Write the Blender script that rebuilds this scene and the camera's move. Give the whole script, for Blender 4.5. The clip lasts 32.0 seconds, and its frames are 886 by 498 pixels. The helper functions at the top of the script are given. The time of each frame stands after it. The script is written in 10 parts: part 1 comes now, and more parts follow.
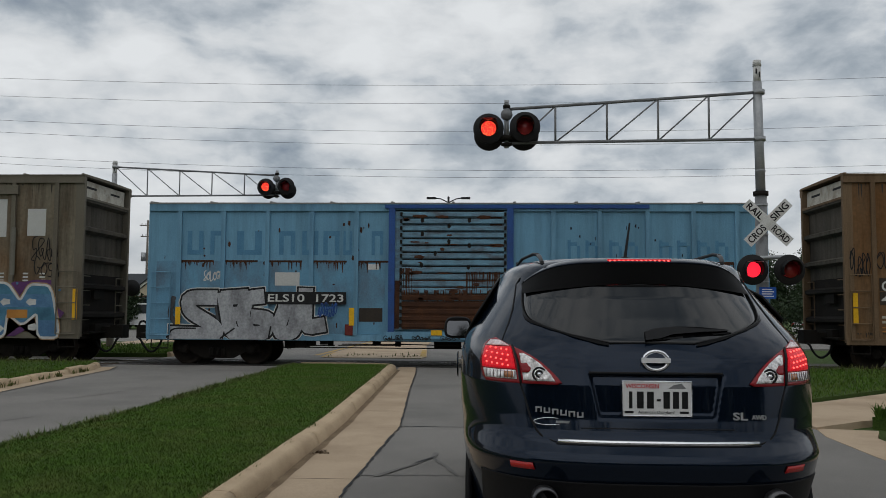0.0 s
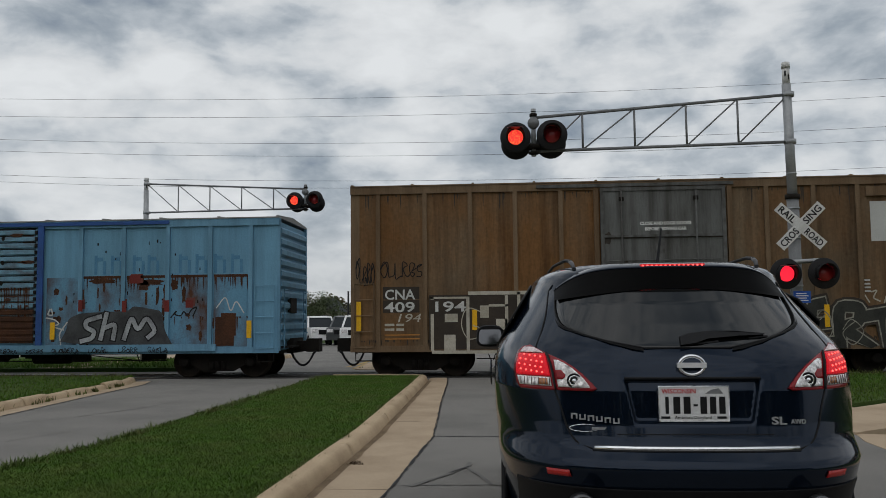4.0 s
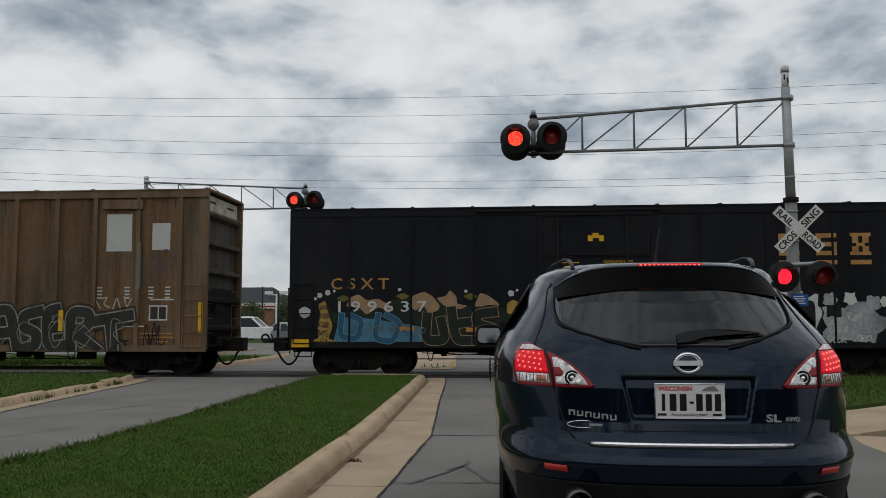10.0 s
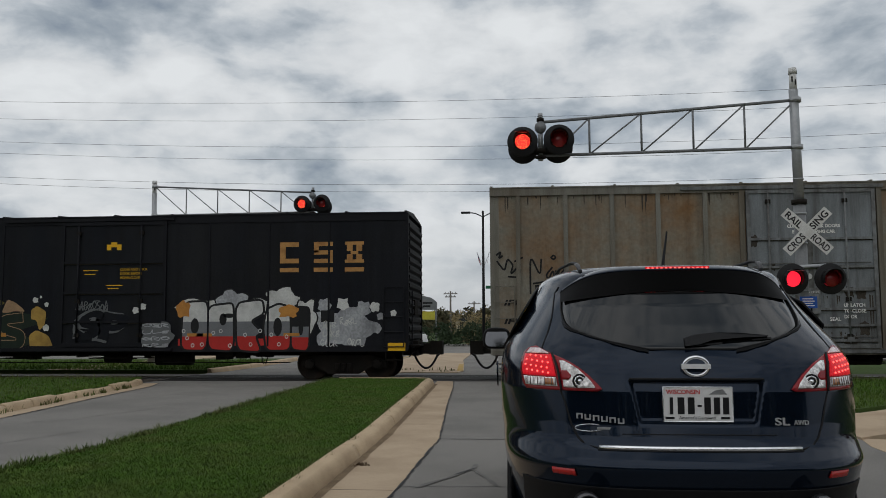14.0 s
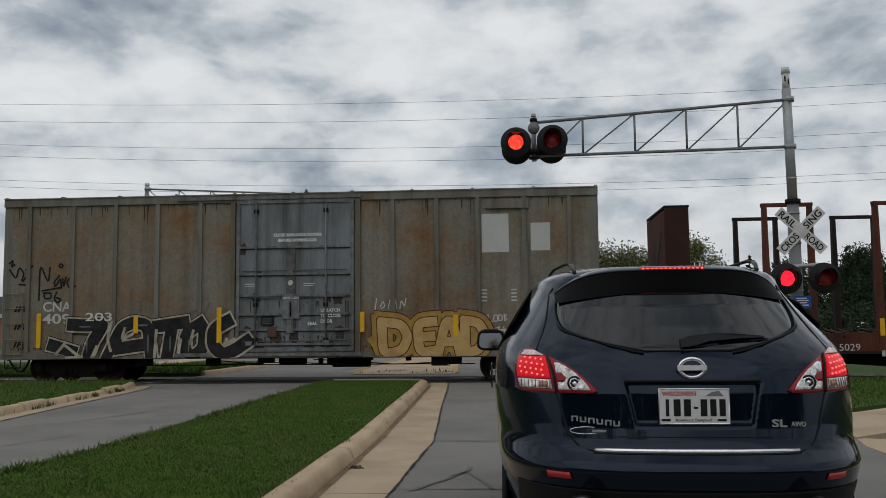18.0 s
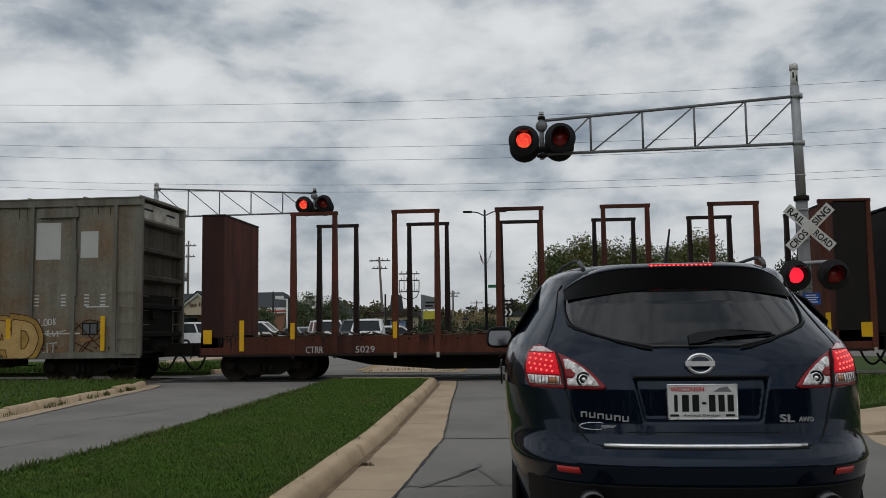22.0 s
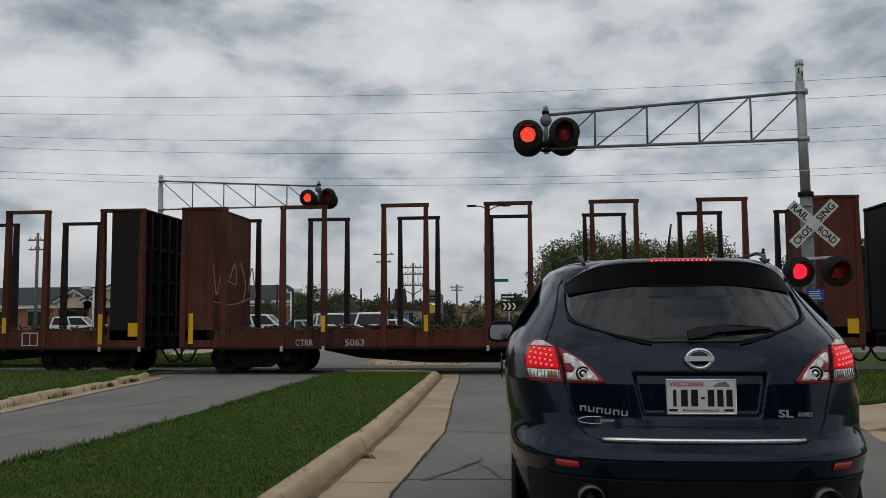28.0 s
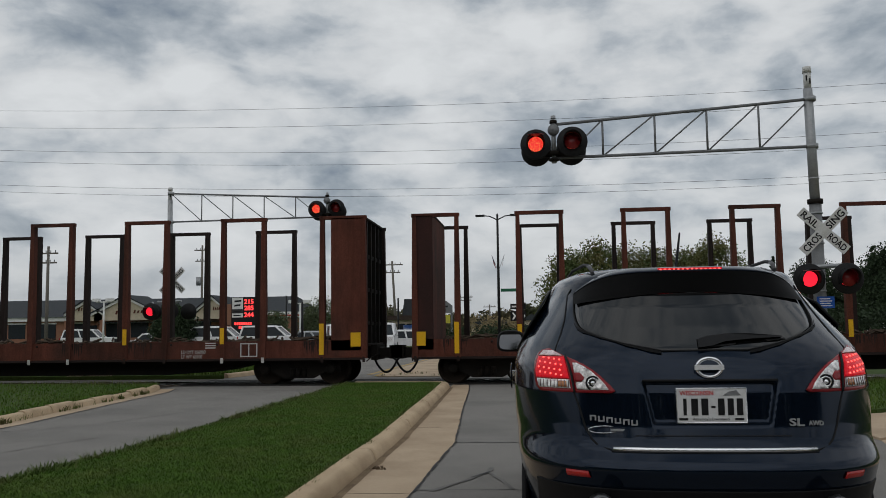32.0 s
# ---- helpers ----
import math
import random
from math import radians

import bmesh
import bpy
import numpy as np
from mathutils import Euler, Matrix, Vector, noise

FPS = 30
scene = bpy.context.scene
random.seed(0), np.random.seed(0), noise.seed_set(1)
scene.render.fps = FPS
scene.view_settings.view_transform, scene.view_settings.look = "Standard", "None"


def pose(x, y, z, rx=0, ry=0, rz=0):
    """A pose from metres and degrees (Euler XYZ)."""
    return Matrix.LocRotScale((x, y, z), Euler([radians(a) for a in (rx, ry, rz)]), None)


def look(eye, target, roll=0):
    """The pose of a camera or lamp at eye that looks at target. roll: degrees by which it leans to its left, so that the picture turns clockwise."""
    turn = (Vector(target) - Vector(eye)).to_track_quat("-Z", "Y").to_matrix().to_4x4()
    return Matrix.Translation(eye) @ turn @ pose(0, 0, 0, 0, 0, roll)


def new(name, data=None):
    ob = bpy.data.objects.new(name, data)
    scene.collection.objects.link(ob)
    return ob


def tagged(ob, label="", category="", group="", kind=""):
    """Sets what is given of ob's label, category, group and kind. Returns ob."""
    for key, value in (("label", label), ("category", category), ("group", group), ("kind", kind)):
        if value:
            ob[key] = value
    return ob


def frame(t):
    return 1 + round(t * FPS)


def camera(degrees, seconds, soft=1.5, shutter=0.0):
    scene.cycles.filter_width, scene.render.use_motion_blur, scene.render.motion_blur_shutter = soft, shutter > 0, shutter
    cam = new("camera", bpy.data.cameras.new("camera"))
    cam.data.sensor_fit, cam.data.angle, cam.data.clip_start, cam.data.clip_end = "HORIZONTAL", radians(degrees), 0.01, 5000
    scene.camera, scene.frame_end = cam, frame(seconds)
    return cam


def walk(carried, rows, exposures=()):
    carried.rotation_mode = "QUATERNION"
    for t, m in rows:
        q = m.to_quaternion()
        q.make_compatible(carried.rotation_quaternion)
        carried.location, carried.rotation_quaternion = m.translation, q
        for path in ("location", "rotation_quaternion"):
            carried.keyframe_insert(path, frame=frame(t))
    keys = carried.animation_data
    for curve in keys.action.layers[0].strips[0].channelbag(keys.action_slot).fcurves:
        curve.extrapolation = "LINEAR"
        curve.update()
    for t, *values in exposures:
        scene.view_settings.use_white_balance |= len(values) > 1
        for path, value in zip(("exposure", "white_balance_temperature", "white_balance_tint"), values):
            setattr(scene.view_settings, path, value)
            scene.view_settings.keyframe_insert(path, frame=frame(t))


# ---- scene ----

FOV = 53.67
cam = camera(FOV, 32.0, soft=0.4)
ROWS = [
    (0, look((0.000, 0.060, 1.429), (-0.498, 10.023, 2.138), 0.38)),
    (0.5, look((-0.003, 0.062, 1.419), (-0.546, 10.019, 2.161), 0.39)),
    (1, look((-0.008, 0.048, 1.414), (-0.591, 10.002, 2.184), 0.25)),
    (1.5, look((-0.002, 0.043, 1.414), (-0.689, 9.987, 2.211), 0.13)),
    (2, look((-0.010, 0.054, 1.417), (-0.738, 9.995, 2.212), 0.04)),
    (2.5, look((-0.011, 0.024, 1.426), (-0.790, 9.963, 2.207), 0.01)),
    (3, look((-0.008, 0.062, 1.425), (-0.786, 10.001, 2.213), -0.25)),
    (3.5, look((-0.018, 0.050, 1.421), (-0.807, 9.986, 2.232), -0.48)),
    (5.5, look((-0.006, 0.049, 1.416), (-0.908, 9.972, 2.271), -0.49)),
    (6, look((-0.010, 0.052, 1.417), (-0.915, 9.973, 2.287), -0.51)),
    (6.5, look((-0.007, 0.048, 1.415), (-0.918, 9.968, 2.300), -0.47)),
    (7, look((-0.017, 0.033, 1.411), (-0.892, 9.955, 2.305), -0.50)),
    (7.5, look((-0.021, 0.016, 1.407), (-0.878, 9.940, 2.296), -0.32)),
    (8, look((-0.017, 0.013, 1.403), (-0.865, 9.939, 2.278), -0.20)),
    (8.5, look((-0.017, 0.009, 1.401), (-0.843, 9.937, 2.262), -0.20)),
    (9, look((-0.024, -0.002, 1.401), (-0.827, 9.929, 2.253), -0.16)),
    (9.5, look((-0.026, -0.012, 1.401), (-0.820, 9.920, 2.247), -0.19)),
    (10, look((-0.021, -0.007, 1.398), (-0.827, 9.925, 2.238), -0.10)),
    (10.5, look((-0.022, -0.004, 1.399), (-0.829, 9.928, 2.234), -0.13)),
    (11, look((-0.021, 0.007, 1.395), (-0.839, 9.938, 2.229), -0.13)),
    (11.5, look((-0.019, 0.000, 1.396), (-0.858, 9.930, 2.233), -0.24)),
    (12, look((-0.022, 0.000, 1.399), (-0.882, 9.926, 2.256), -0.26)),
    (12.5, look((-0.021, -0.005, 1.399), (-0.903, 9.918, 2.276), -0.20)),
    (13, look((-0.020, -0.006, 1.400), (-0.912, 9.915, 2.285), -0.21)),
    (13.5, look((-0.019, -0.002, 1.399), (-0.917, 9.919, 2.284), -0.19)),
    (14, look((-0.018, -0.011, 1.400), (-0.910, 9.911, 2.278), -0.25)),
    (14.5, look((-0.023, -0.011, 1.402), (-0.891, 9.913, 2.276), -0.34)),
    (16.5, look((-0.021, 0.017, 1.403), (-0.847, 9.944, 2.281), -0.44)),
    (17, look((-0.018, 0.029, 1.406), (-0.838, 9.957, 2.284), -0.50)),
    (17.5, look((-0.015, 0.050, 1.408), (-0.827, 9.978, 2.285), -0.49)),
    (18, look((-0.017, 0.039, 1.406), (-0.840, 9.965, 2.295), -0.55)),
    (18.5, look((-0.016, 0.031, 1.406), (-0.867, 9.954, 2.309), -0.65)),
    (19, look((-0.016, 0.006, 1.402), (-0.899, 9.925, 2.319), -0.64)),
    (19.5, look((-0.019, -0.000, 1.399), (-0.931, 9.914, 2.330), -0.71)),
    (20, look((-0.028, -0.021, 1.403), (-0.951, 9.893, 2.327), -0.76)),
    (20.5, look((-0.025, -0.025, 1.399), (-0.962, 9.890, 2.304), -0.72)),
    (21, look((-0.025, -0.026, 1.397), (-0.956, 9.891, 2.282), -0.74)),
    (21.5, look((-0.024, -0.015, 1.399), (-0.943, 9.904, 2.268), -0.75)),
    (22, look((-0.022, -0.008, 1.400), (-0.937, 9.912, 2.272), -0.74)),
    (22.5, look((-0.025, -0.008, 1.404), (-0.926, 9.912, 2.279), -0.79)),
    (23, look((-0.022, -0.003, 1.401), (-0.925, 9.917, 2.282), -0.80)),
    (23.5, look((-0.015, -0.007, 1.399), (-0.941, 9.911, 2.279), -0.77)),
    (24, look((-0.016, -0.004, 1.400), (-0.954, 9.914, 2.271), -0.76)),
    (24.5, look((-0.015, -0.010, 1.401), (-0.973, 9.906, 2.274), -0.72)),
    (25, look((-0.011, -0.028, 1.401), (-0.989, 9.886, 2.276), -0.69)),
    (25.5, look((-0.010, -0.031, 1.401), (-1.016, 9.879, 2.285), -0.66)),
    (27.5, look((0.002, -0.008, 1.395), (-0.986, 9.909, 2.212), -0.44)),
    (28, look((-0.004, -0.017, 1.398), (-0.968, 9.904, 2.201), -0.36)),
    (28.5, look((-0.003, -0.023, 1.399), (-0.961, 9.898, 2.207), -0.33)),
    (29, look((-0.002, -0.030, 1.403), (-0.957, 9.889, 2.231), -0.45)),
    (29.5, look((-0.002, -0.014, 1.401), (-0.959, 9.903, 2.253), -0.50)),
    (30, look((-0.002, -0.006, 1.401), (-0.973, 9.909, 2.270), -0.59)),
    (30.5, look((-0.001, -0.009, 1.399), (-0.999, 9.902, 2.289), -0.60)),
    (31, look((-0.002, -0.022, 1.400), (-1.026, 9.883, 2.309), -0.67)),
    (31.5, look((-0.001, -0.026, 1.400), (-1.054, 9.876, 2.318), -0.75)),
    (32, look((-0.002, -0.027, 1.399), (-1.063, 9.874, 2.318), -0.76)),
]
walk(cam, ROWS, [(0.0, -0.04), (18.0, -0.04), (20.0, -0.09), (23.0, -0.14), (25.0, -0.18), (32.0, -0.16)])

# ---- sky, sun, exposure ----
scene.view_settings.exposure = 0.0
SUN_AZ, SUN_EL = radians(200), radians(50)


BANKS = (
    (-28, 18.3, 5.5, 2.2, -0.08), (-13.8, 11.5, 3.5, 1.7, 0.045), (-28, 8.4, 6, 1.2, 0.03), (15.6, 16.1, 2.4, 1.6, 0.06), (-20, 15.0, 8, 2.6, 0.045), (-12, 19.5, 6, 2.0, 0.02), (-9, 15.3, 6, 1.6, -0.022), (3, 19.5, 8, 2.4, -0.012),
    (20.5, 17.2, 3.5, 1.3, -0.06), (22, 14.0, 4.5, 1.2, -0.035), (9, 14.5, 6, 2.0, 0.02), (16, 21, 4, 1.5, 0.02),
    (-27, 11.3, 7, 1.2, -0.02), (-10, 12.0, 9, 1.6, 0.03), (9, 11, 7, 1.6, 0.015), (-24, 8.0, 8, 1.3, 0.01), (-4, 8.0, 9, 1.4, -0.015),
)


def make_world():
    w = bpy.data.worlds.new("sky")
    scene.world = w
    w.use_nodes = True
    nt = w.node_tree
    nt.nodes.clear()
    N, L = nt.nodes.new, nt.links.new
    out = N("ShaderNodeOutputWorld")
    bg = N("ShaderNodeBackground")
    L(bg.outputs[0], out.inputs[0])
    sky = N("ShaderNodeTexSky")
    sky.sky_type, sky.sun_disc = "NISHITA", False
    sky.sun_elevation, sky.sun_rotation = SUN_EL, SUN_AZ
    tc = N("ShaderNodeTexCoord")
    sep = N("ShaderNodeSeparateXYZ")
    L(tc.outputs["Generated"], sep.inputs[0])

    def math2(op, a, b=None, c=None):
        n = N("ShaderNodeMath")
        n.operation = op
        for i, v in enumerate((a, b, c)):
            if v is None:
                continue
            if isinstance(v, (int, float)):
                n.inputs[i].default_value = v
            else:
                L(v, n.inputs[i])
        return n.outputs[0]

    # heaped clouds, flattened towards the horizon
    comb = N("ShaderNodeCombineXYZ")
    L(sep.outputs[0], comb.inputs[0])
    L(sep.outputs[1], comb.inputs[1])
    L(math2("MULTIPLY", sep.outputs[2], 2.0), comb.inputs[2])
    mp = N("ShaderNodeMapping")
    mp.inputs["Location"].default_value = (0.35, 4.1, 1.3)
    L(comb.outputs[0], mp.inputs[0])

    def fbm(scale, detail, rough, dist=0.0, vec=None):
        n = N("ShaderNodeTexNoise")
        n.inputs["Scale"].default_value, n.inputs["Detail"].default_value = scale, detail
        n.inputs["Roughness"].default_value, n.inputs["Distortion"].default_value = rough, dist
        L(vec or mp.outputs[0], n.inputs["Vector"])
        return n.outputs[0]

    # a slow swirl bends the finer noise into heaps
    swirl = N("ShaderNodeTexNoise")
    swirl.inputs["Scale"].default_value, swirl.inputs["Detail"].default_value = 6.0, 4.0
    L(mp.outputs[0], swirl.inputs["Vector"])
    bend = N("ShaderNodeVectorMath")
    bend.operation = "MULTIPLY_ADD"
    L(swirl.outputs["Color"], bend.inputs[0])
    bend.inputs[1].default_value = (0.07, 0.07, 0.07)
    L(mp.outputs[0], bend.inputs[2])
    big = fbm(2.8, 3.0, 0.45)
    fine = fbm(9.0, 9.0, 0.55, 0.0, bend.outputs[0])
    heap = N("ShaderNodeTexVoronoi")
    heap.feature = "SMOOTH_F1"
    for nm, val in (("Scale", 6.5), ("Detail", 3.0), ("Roughness", 0.55), ("Smoothness", 1.0)):
        heap.inputs[nm].default_value = val
    L(bend.outputs[0], heap.inputs["Vector"])
    mix = math2("ADD", math2("MULTIPLY", big, 0.28), math2("MULTIPLY", fine, 0.5))
    mix = math2("ADD", mix, math2("MULTIPLY", heap.outputs["Distance"], -0.17))
    mix = math2("ADD", mix, 0.266)

    # heavier and thinner parts of the deck, by bearing and height in degrees: (bearing, height, half width, half height, weight)
    az = math2("MULTIPLY", math2("ARCTAN2", sep.outputs[0], sep.outputs[1]), 57.3)
    el = math2("MULTIPLY", math2("ARCSINE", sep.outputs[2]), 57.3)

    def bank(a, e, wa, we, k):
        u = math2("DIVIDE", math2("SUBTRACT", az, a), wa)
        v = math2("DIVIDE", math2("SUBTRACT", el, e), we)
        r = math2("ADD", math2("MULTIPLY", u, u), math2("MULTIPLY", v, v))
        return math2("MULTIPLY", math2("EXPONENT", math2("MULTIPLY", r, -1.0)), k)

    for b in BANKS:
        mix = math2("ADD", mix, math2("MULTIPLY", bank(*b), 1.3))
    ramp = N("ShaderNodeValToRGB")
    L(mix, ramp.inputs[0])
    stops = ((0.36, (0.235, 0.285, 0.35)), (0.42, (0.36, 0.41, 0.46)), (0.465, (0.485, 0.53, 0.575)), (0.505, (0.62, 0.655, 0.685)), (0.55, (0.715, 0.74, 0.76)), (0.62, (0.8, 0.825, 0.842)))
    e = ramp.color_ramp.elements
    while len(e) < len(stops):
        e.new(0.5)
    for el, (p, c) in zip(e, stops):
        el.position, el.color = p, (*c, 1)
    # towards the horizon the deck evens out
    hor = N("ShaderNodeMapRange")
    hor.inputs["From Min"].default_value, hor.inputs["From Max"].default_value = -0.02, 0.13
    L(sep.outputs[2], hor.inputs[0])
    m1 = N("ShaderNodeMix")
    m1.data_type = "RGBA"
    m1.inputs[6].default_value = (0.6, 0.62, 0.635, 1)
    L(hor.outputs[0], m1.inputs[0])
    L(ramp.outputs[0], m1.inputs[7])
    # a little of the clear sky above the deck
    sc = N("ShaderNodeVectorMath")
    sc.operation = "SCALE"
    sc.inputs["Scale"].default_value = 0.05
    L(sky.outputs[0], sc.inputs[0])
    m2 = N("ShaderNodeMix")
    m2.data_type = "RGBA"
    m2.inputs[0].default_value = 0.06
    L(m1.outputs[2], m2.inputs[6])
    L(sc.outputs[0], m2.inputs[7])
    L(m2.outputs[2], bg.inputs[0])
    bg.inputs[1].default_value = 1.0


make_world()
sun = new("sun", bpy.data.lights.new("sun", "SUN"))
sun.data.energy, sun.data.angle, sun.data.color = 0.45, radians(80), (1.0, 0.96, 0.9)
sun.matrix_world = look((math.sin(SUN_AZ) * 30, math.cos(SUN_AZ) * 30, 36), (0, 0, 0))

# ---- materials ----
MATS = {}


def mat(name, col, rough=0.7, metal=0.0, var=0.12, scale=3.0, bump=0.15, stain=None, amount=0.35, fine=40.0, streak=1.0, emit=None, power=0.0, coat=0.0, rnd=0.0, spec=None, runs=0.0):
    """A surface with grain and stains: two noises vary the colour, one of them gives relief. streak > 1 draws the stains downwards."""
    if name in MATS:
        return MATS[name]
    spec = spec if spec is not None else (0.2 if rough >= 0.5 else 0.5)
    m = bpy.data.materials.new(name)
    MATS[name] = m
    m.use_nodes = True
    nt = m.node_tree
    N, L = nt.nodes.new, nt.links.new
    b = nt.nodes["Principled BSDF"]
    b.inputs["Roughness"].default_value, b.inputs["Metallic"].default_value = rough, metal
    b.inputs["Coat Weight"].default_value = coat
    b.inputs["Coat Roughness"].default_value = 0.05
    b.inputs["Specular IOR Level"].default_value = spec
    tc = N("ShaderNodeTexCoord")
    mp = N("ShaderNodeMapping")
    mp.inputs["Scale"].default_value = (1, 1, 1 / streak)
    L(tc.outputs["Object"], mp.inputs[0])
    n1, n2 = N("ShaderNodeTexNoise"), N("ShaderNodeTexNoise")
    n1.inputs["Scale"].default_value, n1.inputs["Detail"].default_value, n1.inputs["Roughness"].default_value = scale, 6, 0.62
    n2.inputs["Scale"].default_value, n2.inputs["Detail"].default_value = fine, 4
    L(mp.outputs[0], n1.inputs["Vector"])
    L(tc.outputs["Object"], n2.inputs["Vector"])
    r1 = N("ShaderNodeMapRange")
    r1.inputs["From Min"].default_value, r1.inputs["From Max"].default_value = 0.42, 0.68
    L(n1.outputs[0], r1.inputs[0])
    am = N("ShaderNodeMath")
    am.operation = "MULTIPLY"
    am.inputs[1].default_value = amount
    L(r1.outputs[0], am.inputs[0])
    mx = N("ShaderNodeMix")
    mx.data_type = "RGBA"
    st = stain or tuple(c * 0.6 for c in col)
    mx.inputs[6].default_value, mx.inputs[7].default_value = (*col, 1), (*st, 1)
    L(am.outputs[0], mx.inputs[0])
    flat = mx.outputs[2]
    if runs:
        # dirt that rain has drawn down the sheet, and broad smudges
        for sc, size, lo, hi, k in (((1, 1, 0.05), 5.0, 0.45, 0.72, runs), ((1, 1, 0.5), 0.9, 0.4, 0.7, runs * 0.7), ((1, 1, 0.12), 26.0, 0.5, 0.75, runs * 0.5)):
            mp3, n3, r4, m3 = N("ShaderNodeMapping"), N("ShaderNodeTexNoise"), N("ShaderNodeMapRange"), N("ShaderNodeMix")
            mp3.inputs["Scale"].default_value = sc
            mp3.inputs["Location"].default_value = (size, 2.0, 0.3)
            L(tc.outputs["Object"], mp3.inputs[0])
            n3.inputs["Scale"].default_value, n3.inputs["Detail"].default_value = size, 5
            L(mp3.outputs[0], n3.inputs["Vector"])
            r4.inputs["From Min"].default_value, r4.inputs["From Max"].default_value, r4.inputs["To Max"].default_value = lo, hi, k
            L(n3.outputs[0], r4.inputs[0])
            m3.data_type, m3.blend_type = "RGBA", "MULTIPLY"
            m3.inputs[7].default_value = (0.3, 0.26, 0.22, 1)
            L(r4.outputs[0], m3.inputs[0])
            L(flat, m3.inputs[6])
            flat = m3.outputs[2]
    hs = N("ShaderNodeHueSaturation")
    r2 = N("ShaderNodeMapRange")
    r2.inputs["From Min"].default_value, r2.inputs["From Max"].default_value = 0.3, 0.7
    r2.inputs["To Min"].default_value, r2.inputs["To Max"].default_value = 1 - var, 1 + var
    L(n2.outputs[0], r2.inputs[0])
    val = r2.outputs[0]
    if rnd:
        oi = N("ShaderNodeObjectInfo")
        r3 = N("ShaderNodeMapRange")
        r3.inputs["To Min"].default_value, r3.inputs["To Max"].default_value = 1 - rnd, 1 + rnd
        L(oi.outputs["Random"], r3.inputs[0])
        mm = N("ShaderNodeMath")
        mm.operation = "MULTIPLY"
        L(val, mm.inputs[0])
        L(r3.outputs[0], mm.inputs[1])
        val = mm.outputs[0]
    L(val, hs.inputs["Value"])
    L(flat, hs.inputs["Color"])
    L(hs.outputs[0], b.inputs["Base Color"])
    if bump:
        bp = N("ShaderNodeBump")
        bp.inputs["Strength"].default_value, bp.inputs["Distance"].default_value = bump, 0.02
        L(n2.outputs[0], bp.inputs["Height"])
        L(bp.outputs[0], b.inputs["Normal"])
    if emit:
        b.inputs["Emission Color"].default_value = (*emit, 1)
        b.inputs["Emission Strength"].default_value = power
    return m


ASPHALT = mat("asphalt", (0.22, 0.208, 0.192), 0.9, var=0.32, scale=0.55, fine=110, bump=0.5, stain=(0.15, 0.143, 0.133), amount=0.7)
TAR = mat("tar", (0.018, 0.018, 0.02), 0.6, fine=60)
CONCRETE = mat("concrete", (0.45, 0.345, 0.24), 0.9, var=0.12, scale=0.9, fine=90, stain=(0.31, 0.23, 0.155), amount=0.75, bump=0.12)
CONCRETE_D = mat("kerb_concrete", (0.5, 0.38, 0.25), 0.9, var=0.14, scale=1.1, fine=80, stain=(0.3, 0.215, 0.135), amount=0.6, bump=0.2)
TARFAINT = mat("worn_tar", (0.135, 0.129, 0.121), 0.8, fine=60, stain=(0.175, 0.167, 0.157), amount=0.9, scale=4)
SOIL = mat("soil", (0.06, 0.045, 0.03), 0.95, fine=30)
LAWN = mat("lawn", (0.045, 0.078, 0.014), 0.95, var=0.35, scale=0.6, fine=55, stain=(0.055, 0.075, 0.02), amount=0.6, bump=0.6)
WEED = mat("weed_blade", (0.105, 0.125, 0.036), 0.85, var=0.3, scale=1.5, fine=20, stain=(0.1, 0.08, 0.04), amount=0.7, bump=0, spec=0.2)
BLADE = mat("grass_blade", (0.062, 0.126, 0.015), 0.85, var=0.22, scale=1.3, fine=6, stain=(0.105, 0.132, 0.032), amount=0.75, bump=0, spec=0.2)
FRINGE = mat("fringe_blade", (0.075, 0.118, 0.026), 0.85, var=0.3, scale=2.5, fine=20, stain=(0.13, 0.115, 0.05), amount=0.8, bump=0, spec=0.2)
BALLAST = mat("ballast", (0.11, 0.10, 0.09), 0.95, var=0.5, scale=6, fine=30, bump=1.0)
STEEL = mat("steel", (0.16, 0.13, 0.11), 0.45, 0.8, stain=(0.1, 0.05, 0.03))
RAILTOP = mat("rail_top", (0.5, 0.5, 0.5), 0.25, 1.0)
GALV = mat("galvanised", (0.36, 0.37, 0.38), 0.5, 0.55, var=0.1, scale=5)
BLACKP = mat("black_paint", (0.012, 0.012, 0.013), 0.5)
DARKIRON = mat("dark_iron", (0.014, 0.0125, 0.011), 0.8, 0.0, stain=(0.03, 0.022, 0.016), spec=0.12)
WHITEP = mat("white_paint", (0.72, 0.72, 0.70), 0.6, stain=(0.5, 0.49, 0.45))
YELLOWP = mat("yellow_reflective", (0.75, 0.42, 0.015), 0.5, stain=(0.5, 0.27, 0.02))
RUBBER = mat("rubber", (0.015, 0.015, 0.016), 0.8)
REDGLOW = mat("red_light", (0.6, 0.02, 0.01), 0.3, emit=(1.0, 0.018, 0.045), power=1.25, bump=0)
ORGLOW = mat("red_led", (0.5, 0.02, 0.01), 0.3, emit=(1.0, 0.045, 0.035), power=1.1, bump=0)
DEADRED = mat("unlit_red", (0.26, 0.014, 0.016), 0.3, var=0.3, fine=120, bump=0)


